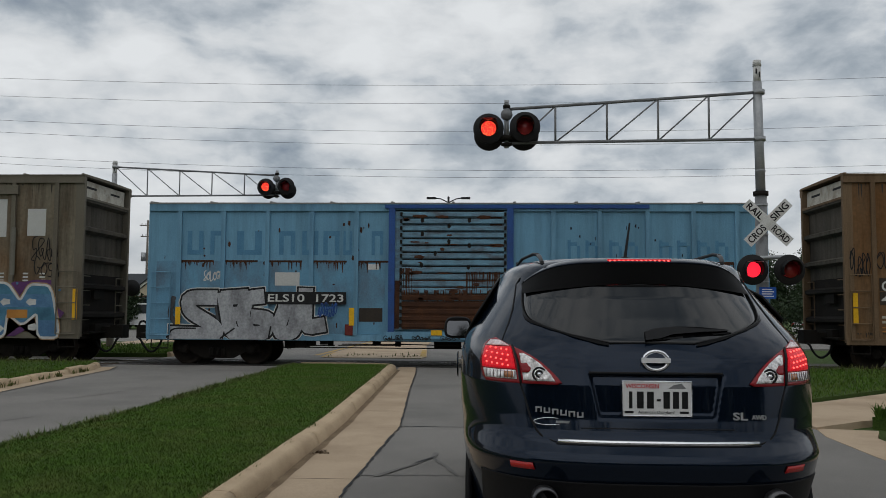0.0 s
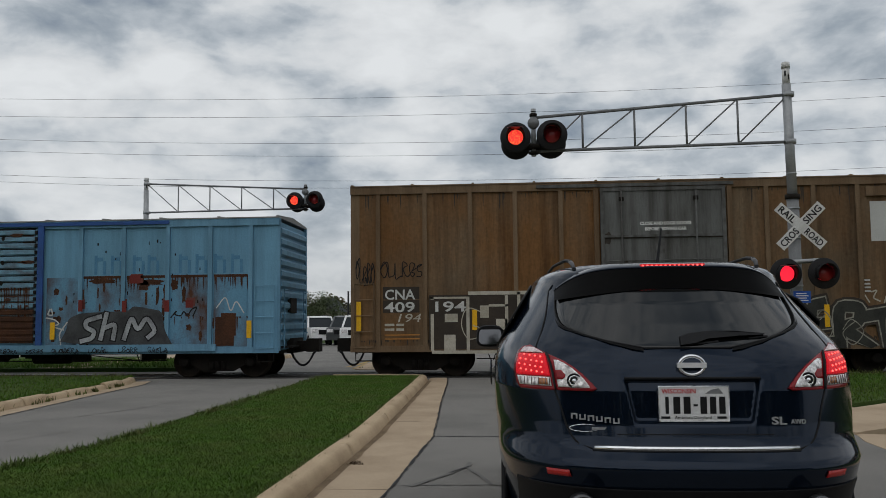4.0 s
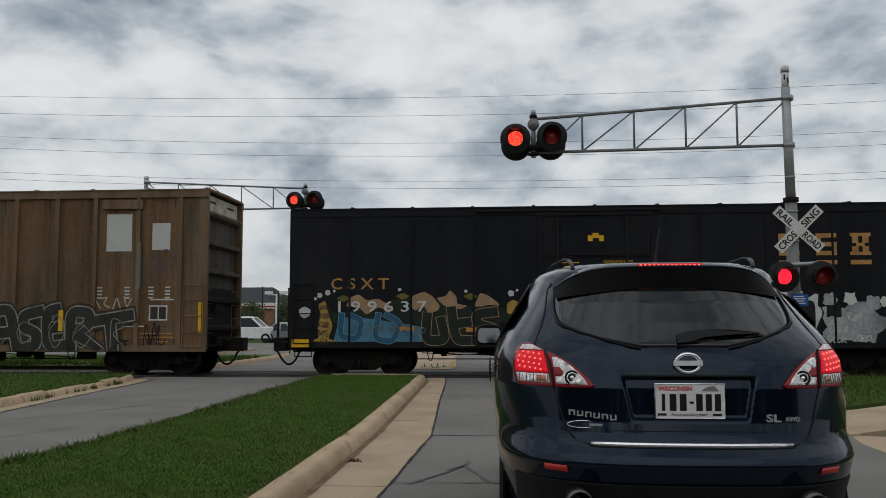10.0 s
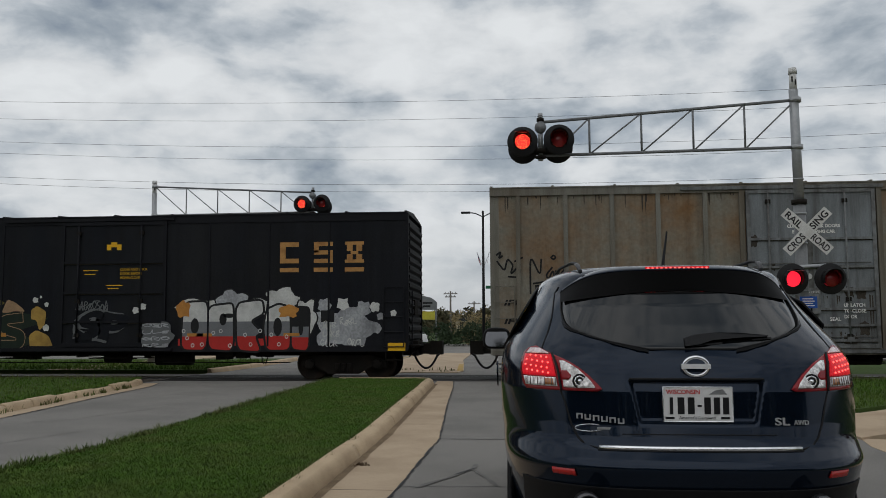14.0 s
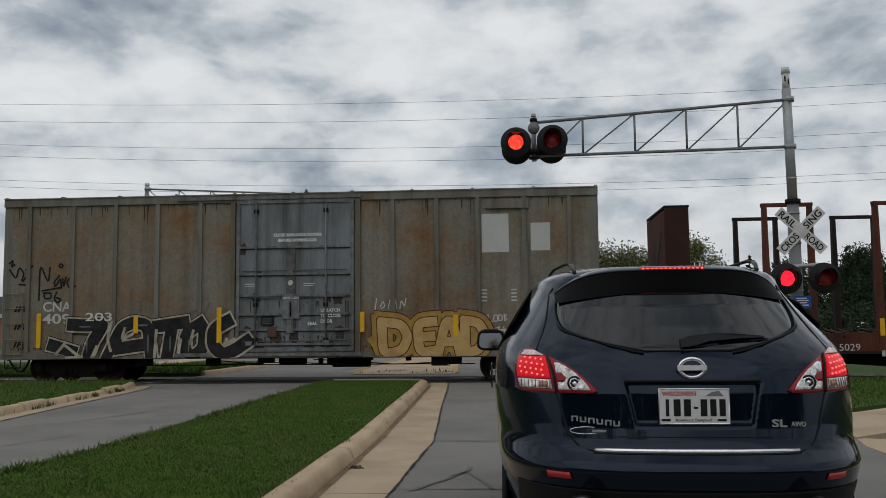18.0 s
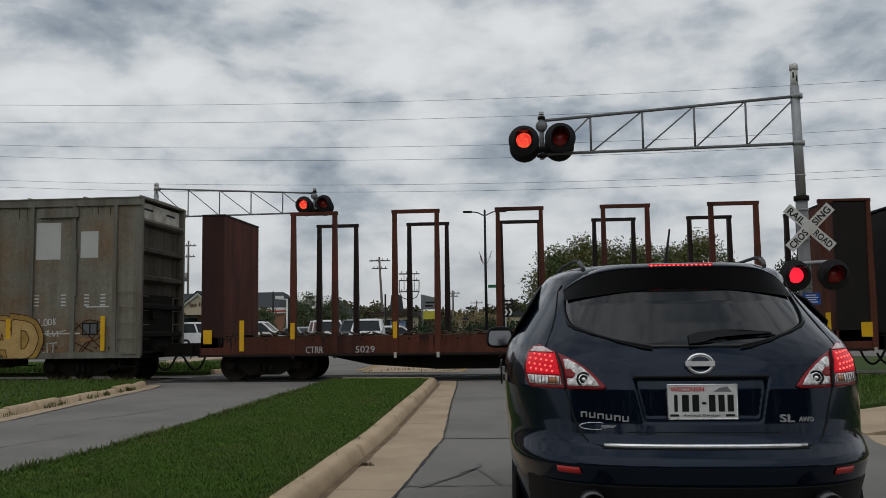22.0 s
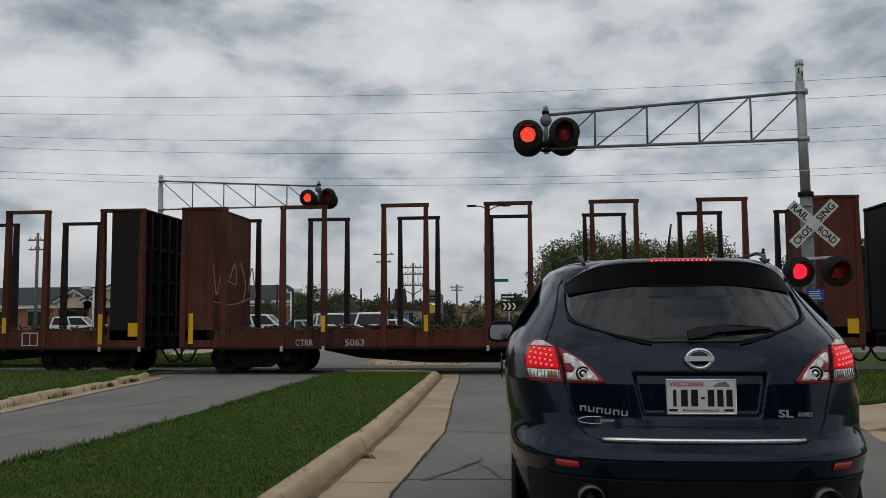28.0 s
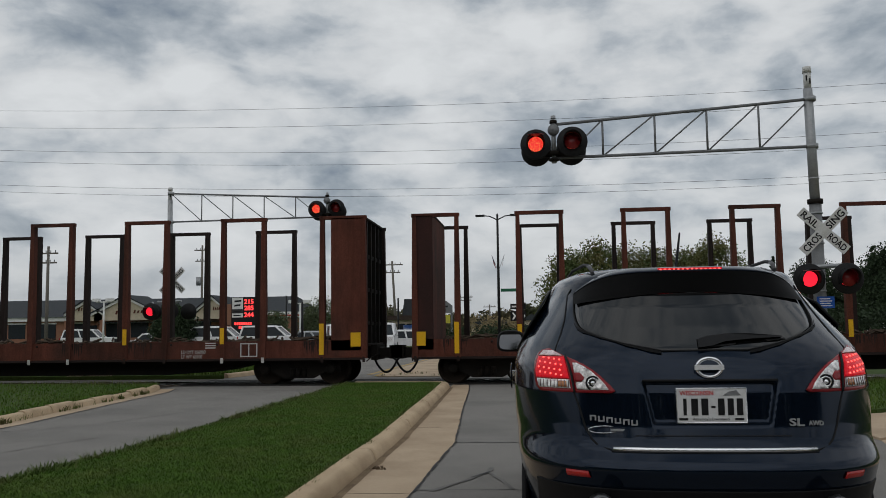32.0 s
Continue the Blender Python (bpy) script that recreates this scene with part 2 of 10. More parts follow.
def sparkle(m):
    """Breaks a lamp's glow into the bright points of its lens."""
    nt = m.node_tree
    b = nt.nodes["Principled BSDF"]
    tc, vo, rp = nt.nodes.new("ShaderNodeTexCoord"), nt.nodes.new("ShaderNodeTexNoise"), nt.nodes.new("ShaderNodeValToRGB")
    vo.inputs["Scale"].default_value, vo.inputs["Detail"].default_value = 34, 1
    nt.links.new(tc.outputs["Object"], vo.inputs["Vector"])
    nt.links.new(vo.outputs[0], rp.inputs[0])
    rp.color_ramp.elements[0].position, rp.color_ramp.elements[0].color = 0.47, (0.8, 0.01, 0.022, 1)
    rp.color_ramp.elements[1].position, rp.color_ramp.elements[1].color = 0.62, (1.0, 0.2, 0.06, 1)
    nt.links.new(rp.outputs[0], b.inputs["Emission Color"])


sparkle(ORGLOW)

# ---- shapes ----


def box(bm, x0, x1, y0, y1, z0, z1):
    v = [bm.verts.new((x, y, z)) for z in (z0, z1) for y in (y0, y1) for x in (x0, x1)]
    for q in ((0, 2, 3, 1), (4, 5, 7, 6), (0, 1, 5, 4), (2, 6, 7, 3), (0, 4, 6, 2), (1, 3, 7, 5)):
        bm.faces.new([v[i] for i in q])
    return bm


def bbox(x0, x1, y0, y1, z0, z1):
    return box(bmesh.new(), x0, x1, y0, y1, z0, z1)


def tube(bm, p0, p1, r0, r1=None, n=10, caps=True):
    r1 = r0 if r1 is None else r1
    p0, p1 = Vector(p0), Vector(p1)
    q = (p1 - p0).to_track_quat("Z", "Y")
    rings = []
    for p, r in ((p0, r0), (p1, r1)):
        rings.append([bm.verts.new(p + q @ Vector((r * math.cos(a), r * math.sin(a), 0))) for a in (2 * math.pi * i / n for i in range(n))])
    for i in range(n):
        f = bm.faces.new((rings[0][i], rings[0][(i + 1) % n], rings[1][(i + 1) % n], rings[1][i]))
        f.smooth = n > 6
    if caps:
        bm.faces.new(rings[0][::-1])
        bm.faces.new(rings[1])
    return bm


def pipe(bm, pts, r, n=8):
    """One bent tube through all the points."""
    pts = [Vector(p) for p in pts]
    rings = []
    q0 = (pts[1] - pts[0]).to_track_quat("Z", "Y")
    for i, p in enumerate(pts):
        d = (pts[min(i + 1, len(pts) - 1)] - pts[max(i - 1, 0)])
        d = d if d.length > 1e-9 else pts[1] - pts[0]
        q0 = (q0 @ Vector((0, 0, 1))).rotation_difference(d.normalized()) @ q0
        rings.append([bm.verts.new(p + q0 @ Vector((r * math.cos(2 * math.pi * k / n), r * math.sin(2 * math.pi * k / n), 0))) for k in range(n)])
    for a, b in zip(rings, rings[1:]):
        for k in range(n):
            bm.faces.new((a[k], a[(k + 1) % n], b[(k + 1) % n], b[k])).smooth = True
    bm.faces.new(rings[0][::-1])
    bm.faces.new(rings[-1])
    return bm


def lathe(bm, prof, centre, axis, n=20, smooth=True):
    """Turns a profile of (radius, distance along axis)."""
    c, q = Vector(centre), Vector(axis).to_track_quat("Z", "Y")
    rings = [[bm.verts.new(c + q @ Vector((r * math.cos(2 * math.pi * i / n), r * math.sin(2 * math.pi * i / n), d))) for i in range(n)] for r, d in prof]
    for a, b in zip(rings, rings[1:]):
        for i in range(n):
            f = bm.faces.new((a[i], a[(i + 1) % n], b[(i + 1) % n], b[i]))
            f.smooth = smooth
    if prof[0][0] > 1e-4:
        bm.faces.new(rings[0][::-1])
    if prof[-1][0] > 1e-4:
        bm.faces.new(rings[-1])
    return bm


def slab(bm, pts, z0, z1):
    """An upright prism over a plan outline (counter-clockwise)."""
    lo = [bm.verts.new((x, y, z0)) for x, y in pts]
    hi = [bm.verts.new((x, y, z1)) for x, y in pts]
    n = len(pts)
    bm.faces.new(hi)
    bm.faces.new(lo[::-1])
    for i in range(n):
        bm.faces.new((lo[i], lo[(i + 1) % n], hi[(i + 1) % n], hi[i]))
    return bm


def plate(bm, pts, y0, y1):
    """A plate standing in the x, z plane, between y0 (front) and y1."""
    a = [bm.verts.new((x, y0, z)) for x, z in pts]
    b = [bm.verts.new((x, y1, z)) for x, z in pts]
    n = len(pts)
    bm.faces.new(a)
    bm.faces.new(b[::-1])
    for i in range(n):
        bm.faces.new((b[i], b[(i + 1) % n], a[(i + 1) % n], a[i]))
    return bm


def mesh_of(bm, name, material):
    bmesh.ops.recalc_face_normals(bm, faces=bm.faces)
    me = bpy.data.meshes.new(name)
    bm.to_mesh(me)
    bm.free()
    me.materials.append(material)
    return me


def part(name, bm, material, parent, label=""):
    ob = new(name, mesh_of(bm, name, material))
    ob.parent = parent
    return tagged(ob, label)


def thing(name, label, category, bm=None, material=None, m=None, group="", kind=""):
    ob = new(name, mesh_of(bm, name, material) if bm else None)
    if m is not None:
        ob.matrix_basis = m
    return tagged(ob, label, category, group, kind)


def shared(name, me, parent, m):
    ob = new(name, me)
    ob.parent = parent
    ob.matrix_basis = m
    return ob


def letters(body, size, material, parent, x, y, z, name="lettering", width=None, bold=0.0, deep=0.004, label="", shear=0.0, space=1.0, warp=0.0, seed=0, cut=None):
    """Words in the built-in font, as a thin mesh standing in the x, z plane, from (x, z) to the right."""
    cu = bpy.data.curves.new(name, "FONT")
    cu.body, cu.size, cu.extrude, cu.offset, cu.shear, cu.space_character = body, size, deep, bold, shear, space
    cu.resolution_u = 3
    tmp = new("tmp", cu)
    bpy.context.view_layer.update()
    me = bpy.data.meshes.new_from_object(tmp)
    wd = tmp.dimensions.x
    bpy.data.objects.remove(tmp)
    bpy.data.curves.remove(cu)
    me.materials.clear()
    me.materials.append(material)
    sx = width / wd if width and wd > 0 else 1.0
    me.transform(Matrix.Diagonal((sx, 1, 1, 1)))
    if warp or cut:
        bm = bmesh.new()
        bm.from_mesh(me)
        if warp:
            bmesh.ops.subdivide_edges(bm, edges=[e for e in bm.edges if e.calc_length() > 0.12], cuts=2)
            for v in bm.verts:
                a, b = v.co.x, v.co.y
                v.co.x += warp * (math.sin(b * 5.1 + seed + a * 1.3) + 0.5 * math.sin(b * 11 + 2 * seed))
                v.co.y += warp * (math.sin(a * 3.7 + seed * 1.7) + 0.6 * math.sin(a * 7.9 + seed))
        if cut:
            for lim, nrm in ((cut[0], -1), (cut[1], 1)):
                bmesh.ops.bisect_plane(bm, geom=bm.verts[:] + bm.edges[:] + bm.faces[:], plane_co=(0, lim, 0), plane_no=(0, nrm, 0), clear_outer=True)
        bm.to_mesh(me)
        bm.free()
    if name in ("car_number", "reporting_mark", "price_digits"):
        # one object a character: islands that share a stretch of the line belong together
        bm = bmesh.new()
        bm.from_mesh(me)
        bm.verts.ensure_lookup_table()
        seen, isles = set(), []
        for v0 in bm.verts:
            if v0.index in seen:
                continue
            stack, isle = [v0], []
            seen.add(v0.index)
            while stack:
                v = stack.pop()
                isle.append(v.index)
                for e in v.link_edges:
                    o = e.other_vert(v)
                    if o.index not in seen:
                        seen.add(o.index)
                        stack.append(o)
            xs = [bm.verts[i].co.x for i in isle]
            isles.append([min(xs), max(xs), isle])
        isles.sort(key=lambda q: q[0])
        chars = []
        for lo, hi, isle in isles:
            if chars and lo < chars[-1][1] - 0.002:
                chars[-1][1] = max(hi, chars[-1][1])
                chars[-1][2] += isle
            else:
                chars.append([lo, hi, list(isle)])
        bm.free()
        ob = None
        for lo, hi, isle in chars:
            keep = set(isle)
            index = {v: i for i, v in enumerate(sorted(keep))}
            m2 = bpy.data.meshes.new(name)
            m2.from_pydata([me.vertices[v].co for v in sorted(keep)], [], [[index[v] for v in p.vertices] for p in me.polygons if p.vertices[0] in keep])
            m2.materials.append(material)
            ob = shared(name, m2, parent, pose(x, y, z, 90, 0, 0))
            tagged(ob, label)
        return ob
    ob = new(name, me)
    ob.parent = parent
    ob.matrix_basis = pose(x, y, z, 90, 0, 0)
    return tagged(ob, label)

# ---- ground, roads, kerbs ----


def plan(name, pts, z0, z1, material, label, category="ground"):
    return thing(name, label, category, slab(bmesh.new(), pts, z0, z1), material, kind="structure")


def along(line, off):
    """The plan line moved sideways (to its right)."""
    out = []
    for i, p in enumerate(line):
        a, b = Vector(line[max(i - 1, 0)]), Vector(line[min(i + 1, len(line) - 1)])
        d = (b - a).normalized()
        out.append((p[0] + d.y * off, p[1] - d.x * off))
    return out


def band(name, left, right, z0, z1, material, label, category):
    """A strip of paving between two plan lines that run away from the camera."""
    return plan(name, right + left[::-1], z0, z1, material, label, category)


def fine_line(line, step=0.8):
    out = []
    for a, b in zip(line, line[1:]):
        n = max(1, int((Vector(b) - Vector(a)).length / step))
        out += [(a[0] + (b[0] - a[0]) * k / n, a[1] + (b[1] - a[1]) * k / n) for k in range(n)]
    return out + [line[-1]]


def kerb(name, line, side, label, length=3.0, h=0.135, w=0.16, jolt=0.0):
    """Kerb stones along a line: a sloped face, a rounded nose and a flat top; side +1 puts the body to the right of the line."""
    root = thing(name, label, "kerb", kind="structure")
    prof = ((0.0, 0.0), (0.012, 0.04), (0.03, 0.085), (0.05, h - 0.018), (0.085, h - 0.002), (w, h + 0.004), (w, -0.05), (0.0, -0.05))
    pts = fine_line(line, 0.16)
    run, acc = [], 0.0
    pieces = []
    for i, p in enumerate(pts):
        run.append(p)
        if i:
            acc += (Vector(p) - Vector(pts[i - 1])).length
        if acc >= length or i == len(pts) - 1:
            pieces.append(run)
            run, acc = [p], 0.0
    rng = random.Random(name)
    for run in pieces:
        if len(run) < 2:
            continue
        sink = rng.uniform(-jolt, jolt * 0.4)
        a, b = Vector(run[0]), Vector(run[-1])
        d0, d1 = (Vector(run[1]) - a).normalized() * 0.006, (b - Vector(run[-2])).normalized() * 0.006
        run = [tuple(a + d0)] + run[1:-1] + [tuple(b - d1)]
        bm = bmesh.new()
        rings = []
        for k, (o, z) in enumerate(prof):
            worn = [0.003 * math.sin(y * 0.9 + k * 0.3) + 0.002 * math.sin(y * 2.3) for x, y in run]
            rings.append([bm.verts.new((x, y, z + (q + sink if 0 < k < 6 else 0.0))) for (x, y), q in zip(along(run, side * o), worn)])
        m = len(rings)
        for k in range(m):
            for i in range(len(run) - 1):
                f = bm.faces.new((rings[k][i], rings[k][i + 1], rings[(k + 1) % m][i + 1], rings[(k + 1) % m][i]))
                f.smooth = k < 4
        bm.faces.new([r[0] for r in rings])
        bm.faces.new([r[-1] for r in rings])
        part("kerb_stone", bm, CONCRETE_D, root)
    return root


thing("ground", "dull green grassland reaching to the horizon", "ground", slab(bmesh.new(), [(-4000, -4000), (4000, -4000), (4000, 4000), (-4000, 4000)], -0.6, -0.06), LAWN, kind="structure")
plan("road", [(-9.6, -25), (4.4, -25), (4.4, 9.5), (4.05, 11.5), (3.9, 22.0), (3.9, 70), (-10.5, 70), (-9.6, 30)], -0.3, 0.0, ASPHALT, "worn grey asphalt road crossing the railway", "road")

GUT = [(-1.63, -12), (-1.7, 2), (-1.75, 6.5), (-1.785, 11.05), (-1.96, 16), (-2.12, 20.4), (-2.16, 21.3)]
TARL = [(-0.75, -12), (-0.95, 2), (-1.12, 7.2), (-1.06, 11.0), (-1.38, 16), (-1.62, 20.4), (-1.78, 22.4)]
band("gutter", GUT + [(-2.2, 22.4)], TARL, -0.2, 0.005, CONCRETE, "tan concrete gutter beside the median kerb", "gutter")
MEDL = [(-4.75, -12), (-4.8, 4), (-4.75, 7.7), (-4.6, 9.3), (-4.6, 12.6), (-4.76, 21.6)]
kerb("median_kerb", GUT + [(-2.25, 21.65), (-2.6, 21.9), (-3.6, 21.98), (-4.6, 21.9)], -1, "weathered tan concrete kerb along the grass median", w=0.2)
band("median", MEDL, along(GUT, -0.19), -0.2, 0.11, LAWN, "turf of the grass median between the lanes", "ground")
LK = [(-7.9, -12), (-8.1, 5), (-8.5, 13.4), (-8.9, 17.0), (-9.2, 20.3), (-9.5, 21.4)]
kerb("left_kerb", LK, -1, "worn tan concrete kerb of short stones with weeds along a lawn", length=0.9, jolt=0.035)
band("left_gutter", LK, along(LK, 0.36), -0.2, 0.004, CONCRETE, "narrow tan concrete gutter strip", "gutter")
plan("left_verge", along(LK, -0.15) + [(-12, 22.2), (-80, 22.4), (-80, -12)], -0.3, 0.11, LAWN, "mown lawn beside the road", "lawn")
plan("right_verge", [(5.2, 14.4), (7.2, 16.3), (20, 19.5), (60, 22), (60, 22.2), (3.95, 22.2), (3.95, 14.0)], -0.3, 0.08, LAWN, "mown lawn between the pavement and the railway", "lawn")
plan("pavement", [(4.07, 11.2), (4.9, 11.9), (7.0, 13.1), (20, 16.2), (20, 19.4), (7.2, 16.2), (5.2, 14.3), (3.97, 14.0)], -0.3, 0.03, CONCRETE, "tan concrete pavement with a ramp to the road", "pavement")
plan("near_lawn", [(5.6, 11.2), (20, 13.2), (20, 16.1), (7.1, 13.0), (5.0, 11.8)], -0.3, 0.1, LAWN, "strip of weedy grass behind the kerb", "lawn")
kerb("right_kerb", [(4.42, -12), (4.4, 9.3), (4.55, 10.4), (5.0, 11.2), (5.6, 11.6), (20, 14.2)], 1, "tan concrete kerb curving round the pavement corner")
band("right_gutter", [(3.9, -12), (3.9, 9.2), (3.95, 10.6), (4.1, 11.3)], [(4.42, -12), (4.4, 9.3), (4.5, 10.5), (4.8, 11.15)], -0.2, 0.005, CONCRETE, "tan concrete gutter strip at the road edge", "gutter")


def ribbon(name, line, w, z, material, label, jag=0.009):
    """A poured seam of tar with an uneven edge."""
    rng = random.Random(name)
    pts = fine_line(line, 0.12)
    l = [(x + rng.uniform(-jag, jag), y + rng.uniform(-jag, jag)) for x, y in along(pts, -w / 2)]
    r = [(x + rng.uniform(-jag, jag), y + rng.uniform(-jag, jag)) for x, y in along(pts, w / 2)]
    bm = bmesh.new()
    a = [bm.verts.new((x, y, z)) for x, y in l]
    b = [bm.verts.new((x, y, z)) for x, y in r]
    for i in range(len(a) - 1):
        bm.faces.new((a[i], b[i], b[i + 1], a[i + 1]))
    return thing(name, label, "tar seam", bm, material, kind="structure")


DIRT = mat("gutter_dirt", (0.15, 0.105, 0.065), 0.95, var=0.3, scale=3, stain=(0.26, 0.19, 0.12), amount=0.8)
ribbon("gutter_dirt", along(GUT, 0.04), 0.075, 0.0068, DIRT, "brown dirt along the foot of the kerb", 0.007)
ribbon("tar_seam", TARL, 0.022, 0.009, TAR, "black tar seam between gutter and asphalt", 0.013)
ribbon("tar_seam", [(-1.06, 11.0), (0.6, 11.02), (3.9, 11.05)], 0.03, 0.004, TAR, "black tar seam across the lane", 0.012)
ribbon("tar_seam", [(-1.1, 7.75), (-0.3, 7.8), (1.2, 7.8)], 0.03, 0.004, TARFAINT, "black tar seam across the lane")
ribbon("tar_seam", [(-0.95, 7.7), (-0.72, 8.2), (-0.52, 8.72), (-0.5, 9.0)], 0.045, 0.008, TARFAINT, "branching black tar crack in the asphalt")
ribbon("tar_seam", [(-0.52, 8.72), (-0.36, 8.2), (-0.25, 7.8)], 0.035, 0.0075, TARFAINT, "branching black tar crack in the asphalt")
ribbon("tar_seam", [(-0.66, 8.4), (-0.55, 8.62), (-0.5, 8.75)], 0.02, 0.0095, TAR, "short black crack", 0.008)
ribbon("road_crack", [(-8.0, 12.0), (-7.0, 12.9), (-6.4, 14.6), (-6.2, 17.0)], 0.014, 0.004, TARFAINT, "thin crack in the asphalt", 0.03)
ribbon("road_crack", [(-7.9, 8.5), (-6.6, 9.4), (-6.0, 11.5)], 0.014, 0.004, TARFAINT, "thin crack in the asphalt", 0.03)
ribbon("tar_seam", along(LK, 0.38), 0.03, 0.009, TAR, "black tar seam along the gutter")

# darker brown marks where the kerb meets the gutter
FOOTMARK = mat("damp_mark", (0.2, 0.135, 0.08), 0.9, var=0.3, scale=6, stain=(0.3, 0.22, 0.14), amount=0.8)
for y0, y1 in ((8.6, 9.6), (10.9, 11.6), (12.6, 14.4), (15.6, 17.2)):
    foot = [(float(np.interp(y, [p[1] for p in GUT], [p[0] for p in GUT])) + 0.045, y) for y in np.linspace(y0, y1, 6)]
    ribbon("damp_mark", foot, 0.07, 0.0066, FOOTMARK, "brown mark along the kerb foot", 0.02)

# joints across the gutter
for k, y in enumerate((7.55, 12.6)):
    x0 = -1.69 - 0.015 * max(0, y - 6)
    thing("gutter_joint", "dark joint line across the concrete gutter", "joint", bbox(x0 + 0.02, -1.12 if y < 12 else -1.4, y, y + 0.008, 0.0, 0.0062), SOIL, kind="structure")

# the railway
TRACK = 23.83
plan("ballast_bed", [(-150, 21.7), (-9.7, 21.7), (-9.7, 26.4), (-150, 26.4)], -0.5, -0.03, BALLAST, "dark crushed stone bed of the railway", "ballast")
plan("ballast_bed", [(4.0, 21.7), (150, 21.7), (150, 26.4), (4.0, 26.4)], -0.5, -0.03, BALLAST, "dark crushed stone bed of the railway", "ballast")
PANEL = mat("crossing_panel", (0.03, 0.028, 0.026), 0.85, scale=2)
crossing = thing("crossing", "dark rubber and timber panels of the level crossing", "level crossing", kind="structure")
for i in range(6):
    x0 = -9.6 + i * 2.27
    for y0, y1 in ((22.45, 23.02), (23.22, 24.40), (24.62, 25.2)):
        part("crossing_panel", bbox(x0, x0 + 2.24, y0, y1, -0.25, 0.012), PANEL, crossing)
for y in (TRACK - 0.755, TRACK + 0.755):
    r = thing("rail", "worn steel rail of the railway track", "rail", kind="structure")
    bm = bmesh.new()
    plate_pts = ((-0.07, -0.16), (0.07, -0.16), (0.07, -0.15), (0.012, -0.13), (0.012, -0.05), (0.036, -0.035), (0.036, -0.002), (-0.036, -0.002), (-0.036, -0.035), (-0.012, -0.05), (-0.012, -0.13), (-0.07, -0.15))
    a = [bm.verts.new((-150, y + u, v + 0.003)) for u, v in plate_pts]
    b = [bm.verts.new((150, y + u, v + 0.003)) for u, v in plate_pts]
    for i in range(12):
        bm.faces.new((a[i], a[(i + 1) % 12], b[(i + 1) % 12], b[i]))
    part("rail_web", bm, STEEL, r)
    part("rail_head", bbox(-150, 150, y - 0.03, y + 0.03, 0.0, 0.006), RAILTOP, r, "polished rail top")

# beyond the railway
WORN_YELLOW = mat("worn_yellow", (0.42, 0.27, 0.06), 0.8, scale=3, stain=(0.35, 0.26, 0.16), amount=0.9)
plan("far_median", [(-4.9, 26.4), (-1.95, 26.4), (-1.85, 27.4), (-2.15, 32), (-2.45, 36), (-2.6, 45), (-5.0, 45), (-5.15, 30)], -0.3, 0.022, CONCRETE, "low tan concrete median beyond the crossing", "median")
FK = [(-9.55, 26.4), (-9.35, 27.5), (-9.25, 30), (-9.3, 36)]
kerb("far_kerb", FK, -1, "tan concrete kerb beyond the crossing")
plan("far_lawn", along(FK, -0.15) + [(-60, 36), (-60, 26.45)], -0.3, 0.09, LAWN, "lawn strip beyond the railway", "lawn")
plan("far_pavement", [(-14.9, 26.5), (-13.4, 26.5), (-13.4, 45), (-14.9, 45)], -0.2, 0.096, CONCRETE, "pale concrete footpath across the far lawn", "pavement")
plan("yellow_line", [(-5.02, 26.5), (-4.92, 26.5), (-5.1, 30), (-5.2, 30)], 0.024, 0.028, WORN_YELLOW, "yellow painted edge line on the road", "road marking")
plan("yellow_line", [(-5.5, 27.9), (-5.35, 27.9), (-5.2, 45), (-5.35, 45)], 0.001, 0.006, WORN_YELLOW, "yellow painted edge line on the road", "road marking")
thing("yellow_nose", "yellow paint on the nose of the median island", "road marking", slab(bmesh.new(), [(-2.04, 27.0), (-1.87, 27.2), (-2.15, 31.9), (-2.32, 31.9)], 0.023, 0.028), WORN_YELLOW, kind="structure")
plan("side_street", [(-70, 36.5), (40, 36.5), (40, 62), (-70, 62)], -0.3, -0.008, ASPHALT, "grey asphalt cross street and forecourt", "road")


